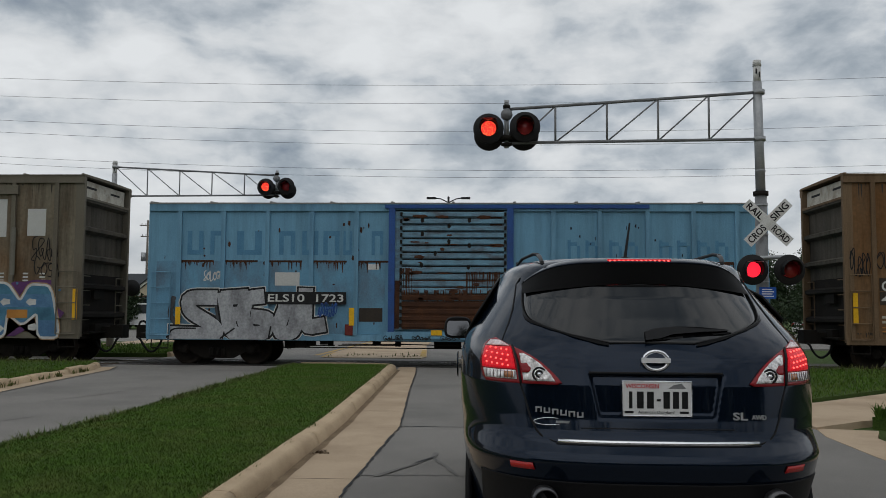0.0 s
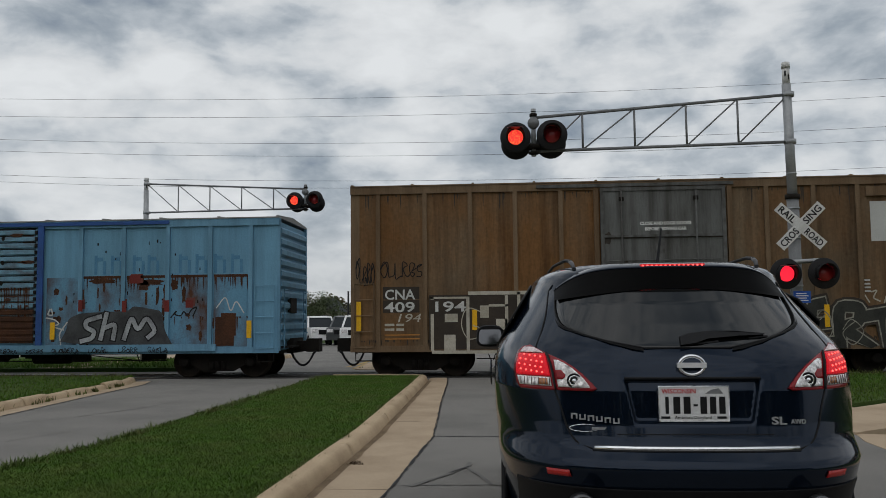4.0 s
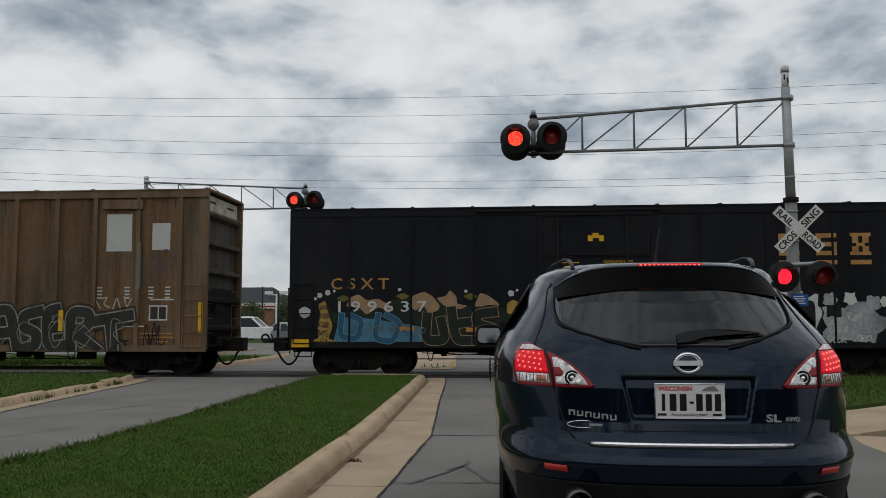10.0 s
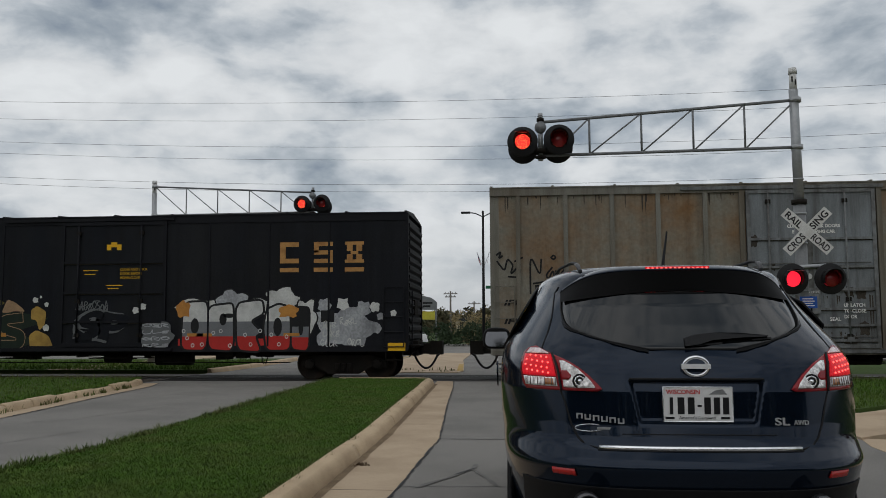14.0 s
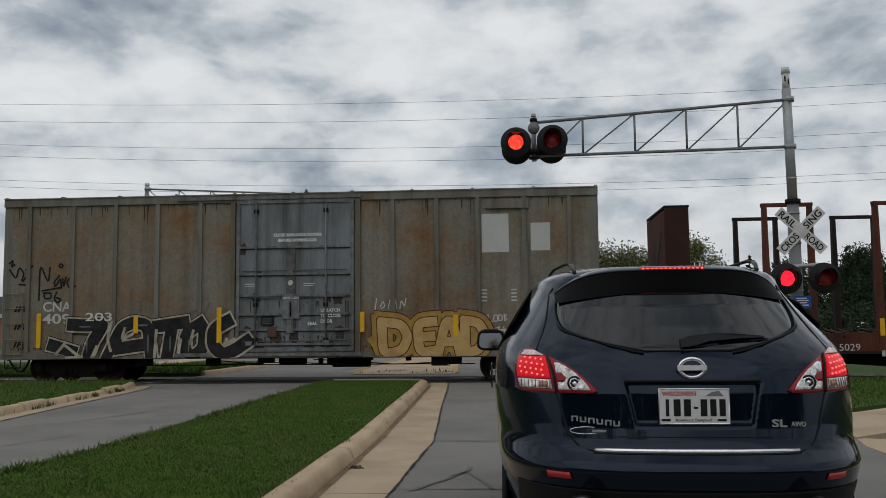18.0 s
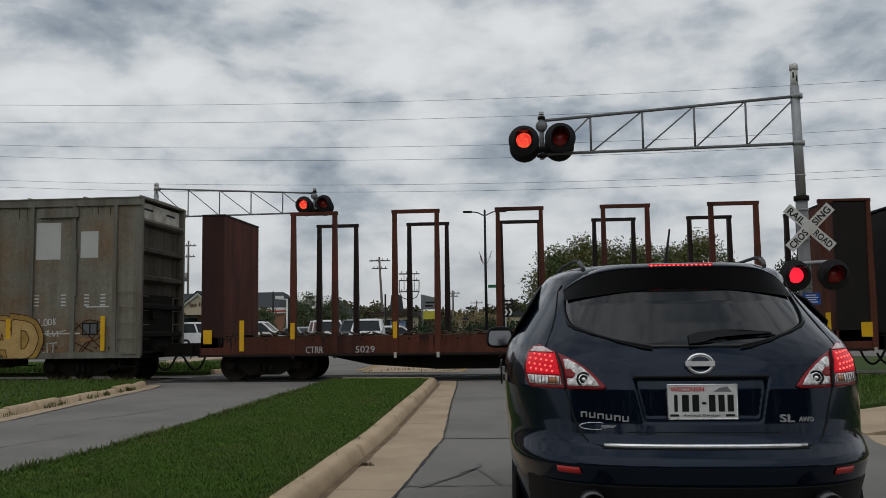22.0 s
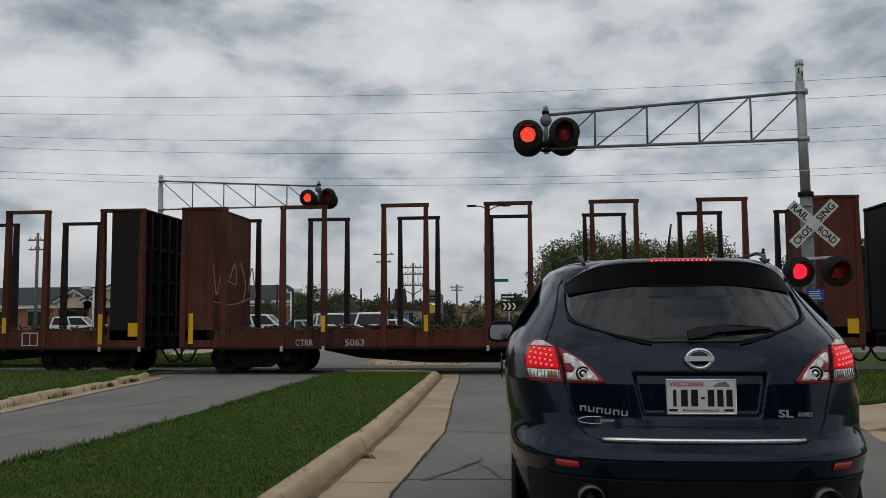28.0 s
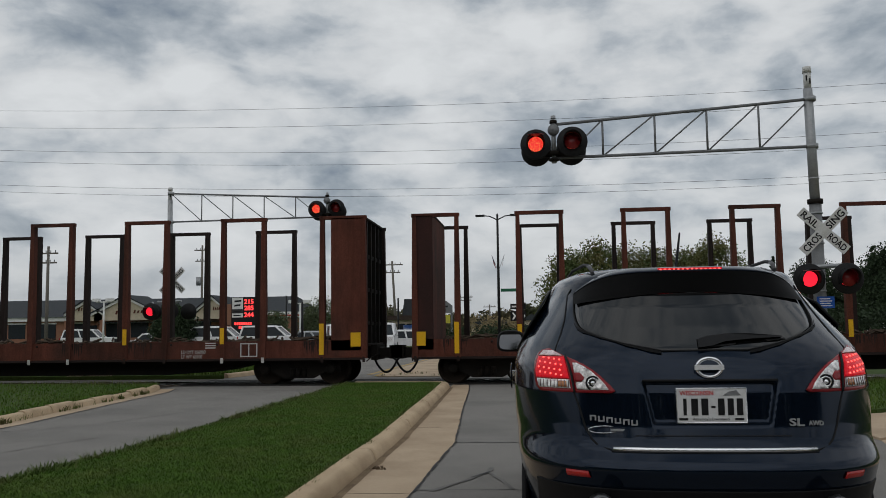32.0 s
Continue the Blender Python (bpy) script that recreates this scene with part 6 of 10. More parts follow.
# trees
LEAFM = [mat("leaves_mid", (0.07, 0.1, 0.033), 0.8, var=0.4, scale=0.45, fine=3, stain=(0.16, 0.125, 0.045), amount=0.8, bump=0), mat("leaves_dark", (0.026, 0.042, 0.02), 0.75, var=0.3, scale=0.5, fine=3, stain=(0.035, 0.06, 0.022), amount=0.6, bump=0), mat("leaves_grey", (0.085, 0.11, 0.055), 0.8, var=0.35, scale=0.5, fine=3, stain=(0.12, 0.125, 0.07), amount=0.6, bump=0)]
BARK = mat("tree_bark", (0.07, 0.055, 0.042), 0.9, fine=14, bump=0.5)


def leaf_cloud(centres, per, size, seed):
    """Many small bent leaves round the ends of the twigs."""
    rng = np.random.default_rng(seed)
    c = np.repeat(np.array(centres), per, axis=0)
    n = len(c)
    d = rng.normal(0, 1, (n, 3))
    d /= np.linalg.norm(d, axis=1)[:, None]
    p = c[:, :3] + d * (c[:, 3:4] * rng.random((n, 1)) ** 0.5)
    a = rng.normal(0, 1, (n, 3))
    a /= np.linalg.norm(a, axis=1)[:, None]
    b = np.cross(a, rng.normal(0, 1, (n, 3)))
    b /= np.linalg.norm(b, axis=1)[:, None]
    s = size * rng.uniform(0.6, 1.4, (n, 1))
    v = np.stack([p - a * s, p + b * s * 0.55, p + a * s, p - b * s * 0.55], 1).reshape(-1, 3)
    return v, n


def tree(name, x, y, h, w, seed, material, label, category="tree", clumps=30, per=90, size=0.14, conifer=False, base=0.25):
    root = thing(name, label, category)
    rng = random.Random(seed)
    bm = bmesh.new()
    tube(bm, (x, y, -0.4), (x, y, h * 0.45), w * 0.045 + 0.05, w * 0.03 + 0.03, 8)
    tube(bm, (x, y, h * 0.45), (x + rng.uniform(-0.3, 0.3), y, h * 0.85), w * 0.03 + 0.03, 0.03, 6)
    centres = []
    for k in range(clumps):
        f = (k + 0.5) / clumps
        z = h * (base + (1 - base) * f)
        if conifer:
            r = w / 2 * (1 - f) ** 0.9
        else:
            r = w / 2 * math.sin(math.pi * min(0.97, 0.18 + 0.8 * f)) ** 0.7
        a = k * 2.4 + rng.uniform(-0.5, 0.5)
        q = r * rng.uniform(0.45, 1.0)
        cx, cy = x + q * math.cos(a), y + q * math.sin(a)
        centres.append((cx, cy, z + rng.uniform(-0.3, 0.3), (0.16 + 0.12 * rng.random()) * w if not conifer else 0.12 * w * (1.2 - f)))
        if k % 2 == 0:
            tube(bm, (x, y, max(h * 0.2, z - h * 0.15)), (cx, cy, z), 0.05, 0.015, 5)
    part("trunk", bm, BARK, root)
    v, n = leaf_cloud(centres, per, size, seed)
    me = bpy.data.meshes.new("crown")
    me.from_pydata(v.tolist(), [], (np.arange(n)[:, None] * 4 + np.arange(4)[None]).tolist())
    me.materials.append(material)
    ob = new("crown", me)
    ob.parent = root
    return root


for k, (x, y, h, w, mi) in enumerate(((3.2, 88, 8.2, 6.5, 0), (6.3, 90, 9.3, 7.0, 0), (9.5, 92, 8.6, 7.0, 0), (12.5, 95, 8.8, 7.0, 0), (15.5, 93, 8.6, 6.0, 0), (18.5, 94, 9.8, 6.5, 0), (-20.6, 83, 4.3, 3.6, 2), (-18.5, 84, 3.7, 3.4, 2), (-22.1, 84, 3.5, 2.4, 2), (-26.2, 61, 2.75, 3.0, 1), (23.0, 76, 6.0, 5.5, 1), (25.2, 66, 6.4, 4.6, 1), (30.4, 65, 7.4, 5.6, 1), (36.5, 66, 6.8, 7.0, 1), (27.5, 74, 5.2, 6.5, 1), (33.0, 74, 5.6, 6.5, 1), (38.5, 74, 6.4, 7, 1), (43, 76, 9, 8, 1), (-22.6, 74, 2.8, 2.9, 2))):
    tree("tree", x, y, h, w, 100 + k, LEAFM[mi], {0: "leafy green tree with an uneven crown", 1: "dark green dense tree", 2: "small loose grey-green tree"}[mi], clumps=60 if mi != 2 else 34, per={0: 190, 1: 280, 2: 120}[mi], size={0: 0.13, 1: 0.1, 2: 0.09}[mi])
for k, (x, y, h, w) in enumerate(((20.8, 80, 7.5, 2.8), (22.3, 84, 6.6, 2.8), (25.6, 70, 7.2, 3.2))):
    tree("spruce", x, y, h, w, 200 + k, LEAFM[1], "dark green spruce with a pointed top", "tree", 40, 80, 0.12, True, 0.1)


def shrubs(name, x0, x1, y0, y1, h, n, seed, material, label):
    rng = np.random.default_rng(seed)
    c = [(rng.uniform(x0, x1), rng.uniform(y0, y1), rng.uniform(0.2, h), rng.uniform(0.35, 0.8)) for _ in range(n)]
    v, m = leaf_cloud(c, 70, 0.09, seed)
    me = bpy.data.meshes.new(name)
    me.from_pydata(v.tolist(), [], (np.arange(m)[:, None] * 4 + np.arange(4)[None]).tolist())
    me.materials.append(material)
    return tagged(new(name, me), label, "shrubs", kind="stuff")


shrubs("tall_grass", -5.2, -1.5, 66, 68, 2.2, 60, 15, mat("dry_grass", (0.3, 0.24, 0.13), 0.9, var=0.3), "tall straw-coloured ornamental grass")
shrubs("shrub_bed", -8.0, 2.0, 60, 64, 1.35, 130, 5, LEAFM[1], "planted bed of shrubs and tall grasses")
shrubs("hedge", 6.0, 40.0, 44, 49, 2.1, 520, 6, LEAFM[1], "long dark green hedge")
v, m = leaf_cloud([(-165 + 265 * (k + random.Random(k).random()) / 1500, 200 + 30 * random.Random(k + 999).random(), (random.Random(k + 77).random() ** 0.8) * (5.0 + 1.1 * math.sin(k * 0.021) + 0.8 * math.sin(k * 0.13 + 1)), 1.3 + 0.8 * random.Random(k + 5).random()) for k in range(1500)], 90, 0.42, 8)
me = bpy.data.meshes.new("tree_line")
me.from_pydata(v.tolist(), [], (np.arange(m)[:, None] * 4 + np.arange(4)[None]).tolist())
me.materials.append(mat("leaves_autumn", (0.072, 0.075, 0.042), 0.85, var=0.45, scale=0.12, fine=1.2, stain=(0.11, 0.075, 0.04), amount=0.8, bump=0))
tagged(new("tree_line", me), "distant dark line of woods on the horizon", "woods", kind="stuff")

# unseen woods, added behind the camera to close the place; they block low sky in reflections
v, m = leaf_cloud([(random.Random(k).uniform(-70, 70), -34 - 10 * random.Random(k + 999).random(), random.Random(k + 77).uniform(0.3, 12.5), 2.0) for k in range(900)], 60, 0.5, 18)
me = bpy.data.meshes.new("woods")
me.from_pydata(v.tolist(), [], (np.arange(m)[:, None] * 4 + np.arange(4)[None]).tolist())
me.materials.append(LEAFM[1])
tagged(new("woods", me), "added unseen woods behind the camera, dark in reflections", "woods", kind="stuff")

# ---- the train ----
HALF = TRACK - 22.3          # from the track's middle to the near side of the cars
CARS, AXLES = [], []
WHEEL_R = 0.42

bm = bmesh.new()
tube(bm, (0, -0.75, 0), (0, 0.75, 0), 0.08, n=10)
for y in (-0.72, 0.72):
    s = 1 if y > 0 else -1
    lathe(bm, ((0.0, 0.05 * -1), (0.1, -0.05), (0.12, -0.02), (0.36, -0.03), (0.375, -0.07), (0.42, -0.07), (0.425, 0.055), (0.45, 0.06), (0.45, 0.075), (0.36, 0.06), (0.12, 0.03), (0.0, 0.03)), (0, y, 0), (0, -s, 0), 24)
WHEELSET = mesh_of(bm, "wheelset", mat("wheel_steel", (0.022, 0.018, 0.015), 0.7, 0.2, stain=(0.05, 0.032, 0.02), amount=0.6))


def truck(car, x):
    """A bogie: cast side frames with springs, a bolster, and two turning wheelsets."""
    tr = part("truck", bbox(x - 0.2, x + 0.2, -1.05, 1.05, 0.36, 0.6), DARKIRON, car, "black cast bogie")
    for s in (-1, 1):
        bm = bmesh.new()
        pts = [(-1.12, 0.34), (-1.12, 0.52), (-0.7, 0.66), (0.7, 0.66), (1.12, 0.52), (1.12, 0.34), (0.75, 0.36), (0.4, 0.17), (-0.4, 0.17), (-0.75, 0.36)]
        plate(bm, [(x + a, b) for a, b in pts], s * 1.0 - 0.06, s * 1.0 + 0.06)
        part("side_frame", bm, DARKIRON, tr)
        for k in (-0.89, 0.89):
            part("bearing_cap", lathe(bmesh.new(), ((0.13, 0), (0.13, 0.1), (0.1, 0.13), (0, 0.13)), (x + k, s * 1.05, 0.42), (0, s, 0), 14), DARKIRON, tr)
        for k in (-0.16, 0, 0.16):
            part("spring", tube(bmesh.new(), (x + k, s * 1.07, 0.22), (x + k, s * 1.07, 0.44), 0.065, n=10), DARKIRON, tr)
    for k in (-0.89, 0.89):
        w = shared("wheelset", WHEELSET, car, pose(x + k, 0, WHEEL_R))
        AXLES.append((w, x + k))


def coupler(car, x, d):
    bm = bmesh.new()
    box(bm, min(x, x + d * 0.62), max(x, x + d * 0.62), -0.16, 0.16, 0.66, 0.94)
    box(bm, min(x + d * 0.45, x + d * 0.8), max(x + d * 0.45, x + d * 0.8), -0.24, 0.2, 0.64, 1.0)
    part("coupler", bm, DARKIRON, car)
    part("draft_gear", bbox(min(x, x + d * 0.18), max(x, x + d * 0.18), -0.55, 0.55, 0.62, 1.02), DARKIRON, car)
    pts = []
    for i in range(11):
        f = i / 10
        pts.append(Vector((x + d * (0.05 + 0.68 * f), -0.3 + 0.06 * math.sin(3 * f), 0.66 - 0.38 * math.sin(math.pi * min(1.0, f * 1.08)) ** 0.8)))
    part("air_hose", pipe(bmesh.new(), pts, 0.03), RUBBER, car)
    part("uncoupling_lever", pipe(bmesh.new(), [Vector((x + d * 0.05, -1.4, 0.62)), Vector((x + d * 0.12, -1.1, 0.72)), Vector((x + d * 0.2, -0.3, 0.8))], 0.015), DARKIRON, car)


def ladder(car, x0, x1, z0, z1, n, y, material):
    l = part("ladder", tube(bmesh.new(), (x0, y, z0), (x0, y, z1), 0.016, n=6), material, car)
    part("stile", tube(bmesh.new(), (x1, y, z0), (x1, y, z1), 0.016, n=6), material, l)
    for i in range(n):
        z = z0 + (z1 - z0) * i / (n - 1)
        part("rung", tube(bmesh.new(), (x0, y, z), (x1, y, z), 0.014, n=6), material, l)


def end_ladder(car, x, y0, y1, z0, z1, n, material):
    l = part("end_ladder", tube(bmesh.new(), (x, y0, z0), (x, y0, z1), 0.016, n=6), material, car)
    for i in range(n):
        z = z0 + (z1 - z0) * i / (n - 1)
        part("rung", tube(bmesh.new(), (x, y0, z), (x, y1, z), 0.014, n=6), material, l)


def patch(car, name, x0, x1, z0, z1, material, label="", proud=0.008, y=None):
    y = -HALF if y is None else y
    return part(name, plate(bmesh.new(), ((x0, z0), (x1, z0), (x1, z1), (x0, z1)), y - proud, y), material, car, label)


def blob_letters(car, body, x, z, w, h, fill, edge, y, label, shear=0.0, bands=None):
    """Fat spray-painted letters: a wide dark outline with a lighter fill on it."""
    seed = len(body) + ord(body[0])
    letters(body, h * 1.35, edge, car, x - 0.04, y - 0.004, z, "graffiti_outline", width=w + 0.08, bold=0.10, deep=0.0015, label=label, shear=shear, warp=0.035, seed=seed, space=0.9)
    if bands:
        for k, (lo, hi, m) in enumerate(bands):
            letters(body, h * 1.35, m, car, x, y - 0.009, z + 0.01, "graffiti_fill", width=w, bold=0.05, deep=0.0015, label=label, shear=shear, warp=0.035, seed=seed, space=0.9, cut=(lo, hi))
    else:
        letters(body, h * 1.35, fill, car, x, y - 0.009, z + 0.01, "graffiti_fill", width=w, bold=0.045, deep=0.0015, label=label, shear=shear, warp=0.035, seed=seed, space=0.9)


def scrawl(car, x, z, w, h, material, y, seed, n=9, r=0.012, label="thin spray-painted scrawl"):
    """A hand-drawn squiggle of paint."""
    rng = random.Random(seed)
    strokes = (((0, 0.6), (0.5, 1), (1, 0.55), (0.5, 0.08), (0.05, 0.5), (0.6, 0.9)), ((0.1, 1), (0.15, 0.05), (0.6, 0.0), (0.95, 0.2)), ((0.9, 0.95), (0.25, 0.85), (0.3, 0.5), (0.8, 0.4), (0.7, 0.05), (0.1, 0.1)), ((0, 0), (0.45, 1), (0.85, 0), (0.3, 0.4), (0.9, 0.45)), ((0.1, 0), (0.1, 0.95), (0.8, 0.75), (0.25, 0.5), (0.9, 0)), ((0.9, 0.85), (0.3, 1.0), (0.05, 0.5), (0.4, 0.0), (0.9, 0.3), (0.5, 0.4)))
    key = []
    for i in range(n):
        st = rng.choice(strokes)
        up, sc = rng.uniform(-0.12, 0.12) * h, rng.uniform(0.75, 1.15)
        key += [(x + w * (i + u * 0.95 + rng.uniform(-0.06, 0.06)) / n, z + up + h * sc * (v + rng.uniform(-0.06, 0.06))) for u, v in st]
    pts = []
    for i in range(len(key) - 1):
        p0, p1, p2, p3 = key[max(i - 1, 0)], key[i], key[i + 1], key[min(i + 2, len(key) - 1)]
        for k in range(5):
            t = k / 5
            pts.append(tuple(0.5 * (2 * p1[q] + (p2[q] - p0[q]) * t + (2 * p0[q] - 5 * p1[q] + 4 * p2[q] - p3[q]) * t * t + (3 * p1[q] - p0[q] - 3 * p2[q] + p3[q]) * t ** 3) for q in (0, 1)))
    pts.append(key[-1])
    bm = bmesh.new()
    last = None
    for i, p in enumerate(pts):
        q0, q1 = pts[max(i - 1, 0)], pts[min(i + 1, len(pts) - 1)]
        d = Vector((q1[0] - q0[0], q1[1] - q0[1]))
        nrm = Vector((-d.y, d.x)).normalized() * r if d.length > 1e-6 else Vector((r, 0))
        pair = [bm.verts.new((p[0] + sg * nrm.x, y - 0.006 - 0.00002 * i, p[1] + sg * nrm.y)) for sg in (1, -1)]
        if last:
            bm.faces.new((last[0], last[1], pair[1], pair[0]))
        last = pair
    return part("scrawl", bm, material, car, label)


def cloud_shape(car, x, z, w, h, material, y, seed, label="", n=26, proud=0.004, name="graffiti_shape"):
    """A lumpy painted field."""
    rng = random.Random(seed)
    pts = []
    for i in range(n):
        a = 2 * math.pi * i / n
        r = 1 + 0.16 * math.sin(5 * a + seed) + rng.uniform(-0.08, 0.08)
        ca, sa = math.cos(a), math.sin(a)
        q = 1 / max(abs(ca), abs(sa)) * 0.45 + 0.55
        pts.append((x + w / 2 * (1 + r * ca * q * 0.85), z + h / 2 * (1 + r * sa * q * 0.85)))
    return part(name, plate(bmesh.new(), pts, y - proud, y - proud + 0.002), material, car, label)


# bubble alphabet on a unit square: outline and counters (x, z, half width, half height)
FAT = {
    "a": (((0, 0), (0.0, 0.75), (0.15, 1), (0.85, 1.02), (1, 0.85), (1, 0)), ((0.5, 0.52, 0.15, 0.17),)),
    "c": (((0.03, 0), (0, 0.88), (0.15, 1), (0.9, 1.05), (1, 0.9), (0.96, 0)), ((0.58, 0.68, 0.13, 0.13), (0.8, 0.76, 0.22, 0.05))),
    "r": (((0, 0), (0, 1), (0.95, 1.04), (1, 0.75), (0.55, 0.62), (0.95, 0.4), (0.75, 0.3), (0.9, 0)), ()),
    "o": (((0.05, 0), (0, 0.5), (0.1, 0.9), (0.5, 1.02), (0.92, 0.9), (1, 0.5), (0.95, 0)), ((0.5, 0.5, 0.15, 0.2),)),
    "E": (((0, 0), (0.05, 1), (1, 1.05), (1.02, 0.72), (0.5, 0.7), (0.5, 0.62), (0.85, 0.6), (0.85, 0.4), (0.5, 0.4), (0.5, 0.3), (1, 0.3), (0.97, 0)), ()),
    "S": (((0, 0), (0.85, -0.02), (1, 0.2), (1, 0.5), (0.8, 0.62), (0.42, 0.64), (0.42, 0.74), (1, 0.74), (1, 1.02), (0.2, 1), (0, 0.8), (0, 0.5), (0.2, 0.4), (0.6, 0.38), (0.6, 0.26), (0, 0.27)), ()),
    "G": (((1, 1.04), (0.2, 1), (0, 0.8), (0, 0.2), (0.2, -0.02), (1, 0), (1.02, 0.56), (0.5, 0.56), (0.5, 0.4), (0.7, 0.4), (0.7, 0.26), (0.4, 0.26), (0.33, 0.5), (0.4, 0.74), (1, 0.74)), ()),
    "O": (((0.1, 0), (0, 0.5), (0.1, 0.95), (0.5, 1.02), (0.92, 0.95), (1, 0.5), (0.9, 0)), ((0.5, 0.5, 0.1, 0.2),)),
    "N": (((0, 0), (0, 1), (0.35, 1), (0.65, 0.5), (0.62, 1), (1, 1.02), (1, 0), (0.65, 0), (0.35, 0.45), (0.37, 0)), ()),
    "A": (((0, 0), (0.2, 1), (0.78, 1.02), (1, 0), (0.66, 0), (0.6, 0.22), (0.4, 0.22), (0.36, 0)), ((0.5, 0.55, 0.08, 0.13),)),
    "M": (((0, 0), (0.05, 1), (0.35, 1), (0.5, 0.65), (0.65, 1), (0.95, 1), (1, 0), (0.72, 0), (0.7, 0.45), (0.5, 0.2), (0.3, 0.45), (0.3, 0)), ()),
    "L": (((0, 0), (0, 1), (0.42, 1.02), (0.42, 0.36), (1, 0.36), (1, 0)), ()),
    "R": (((0, 0), (0, 1), (0.8, 1.02), (1, 0.8), (1, 0.55), (0.75, 0.45), (1, 0), (0.62, 0), (0.48, 0.28), (0.4, 0)), ((0.55, 0.72, 0.12, 0.08),)),
    "T": (((0, 1), (0, 0.7), (0.3, 0.68), (0.28, 0), (0.72, 0), (0.7, 0.68), (1, 0.7), (1, 1.02)), ()),
    "D": (((0, 0), (0, 1), (0.6, 1.02), (1, 0.75), (1, 0.25), (0.6, 0)), ((0.48, 0.5, 0.1, 0.2),)),
    "H": (((0, 0), (0, 1), (0.36, 1.02), (0.36, 0.62), (0.64, 0.62), (0.64, 1), (1, 1), (1, 0), (0.64, 0), (0.64, 0.36), (0.36, 0.36), (0.36, 0)), ()),
}


def rounded(pts, times=2):
    """Cuts the corners of a closed outline until it is smooth."""
    for _ in range(times):
        q = []
        for a, b in zip(pts, pts[1:] + pts[:1]):
            q += [(a[0] * 0.86 + b[0] * 0.14, a[1] * 0.86 + b[1] * 0.14), (a[0] * 0.14 + b[0] * 0.86, a[1] * 0.14 + b[1] * 0.86)]
        pts = q
    return pts


def grown(pts, r):
    area = sum(a[0] * b[1] - b[0] * a[1] for a, b in zip(pts, pts[1:] + pts[:1]))
    sg = 1 if area > 0 else -1
    out = []
    n = len(pts)
    for i in range(n):
        a, b = pts[i - 1], pts[(i + 1) % n]
        d = Vector((b[0] - a[0], b[1] - a[1]))
        d = d.normalized() if d.length > 1e-9 else Vector((1, 0))
        out.append((pts[i][0] + sg * d.y * r, pts[i][1] - sg * d.x * r))
    return out


def between(pts, lo, hi):
    """The part of an outline that lies between two heights."""
    for lim, sg in ((lo, 1), (hi, -1)):
        q = []
        for a, b in zip(pts, pts[1:] + pts[:1]):
            ia, ib = sg * (a[1] - lim) >= 0, sg * (b[1] - lim) >= 0
            if ia:
                q.append(a)
            if ia != ib:
                f = (lim - a[1]) / (b[1] - a[1])
                q.append((a[0] + f * (b[0] - a[0]), lim))
        pts = q
        if len(pts) < 3:
            return []
    return pts


def fat_piece(car, word, x, z, w, h, fills, edge, y, label, seed=0, r=0.04, halo=None, shear=0.0, lap=0.06, jolt=0.05):
    """Sprayed bubble letters side by side: an optional pale halo, a dark outline, and a fill in one or more bands of (top, material)."""
    rng = random.Random(seed)
    n = len(word)
    cw = w / n
    for i, ch in enumerate(word):
        out, holes = FAT[ch]
        dz, sc, tw = rng.uniform(-jolt, jolt) * h, rng.uniform(1 - jolt, 1 + jolt), rng.uniform(-0.06, 0.06)

        def put(u, v):
            return (x + cw * (i - lap / 2 + u * (1 + lap)) + shear * v * h + tw * v * h, z + dz * v + v * h * sc)
        pts = rounded([put(u + rng.uniform(-0.04, 0.04), v + rng.uniform(-0.03, 0.03)) for u, v in out])
        if halo:
            part("graffiti_halo", plate(bmesh.new(), grown(pts, r * 1.6), y - 0.002 - 0.0002 * i, y), halo, car, label)
        part("graffiti_outline", plate(bmesh.new(), grown(pts, r), y - 0.0045 - 0.0002 * i, y), edge, car, label)
        lo = z - 1.0
        for k, (top, m) in enumerate(fills):
            hi = z + top * h
            q = between(grown(pts, -r * 0.25), lo, hi)
            if q:
                part("graffiti_fill", plate(bmesh.new(), q, y - 0.0075 - 0.0002 * i, y - 0.005), m, car, label)
            lo = hi
        for u, v, a, b in holes:
            c = put(u, v)
            el = [(c[0] + a * cw * math.cos(t), c[1] + b * h * math.sin(t)) for t in [2 * math.pi * j / 16 for j in range(16)]]
            part("graffiti_eye", plate(bmesh.new(), el, y - 0.0095, y - 0.007), edge, car, label)


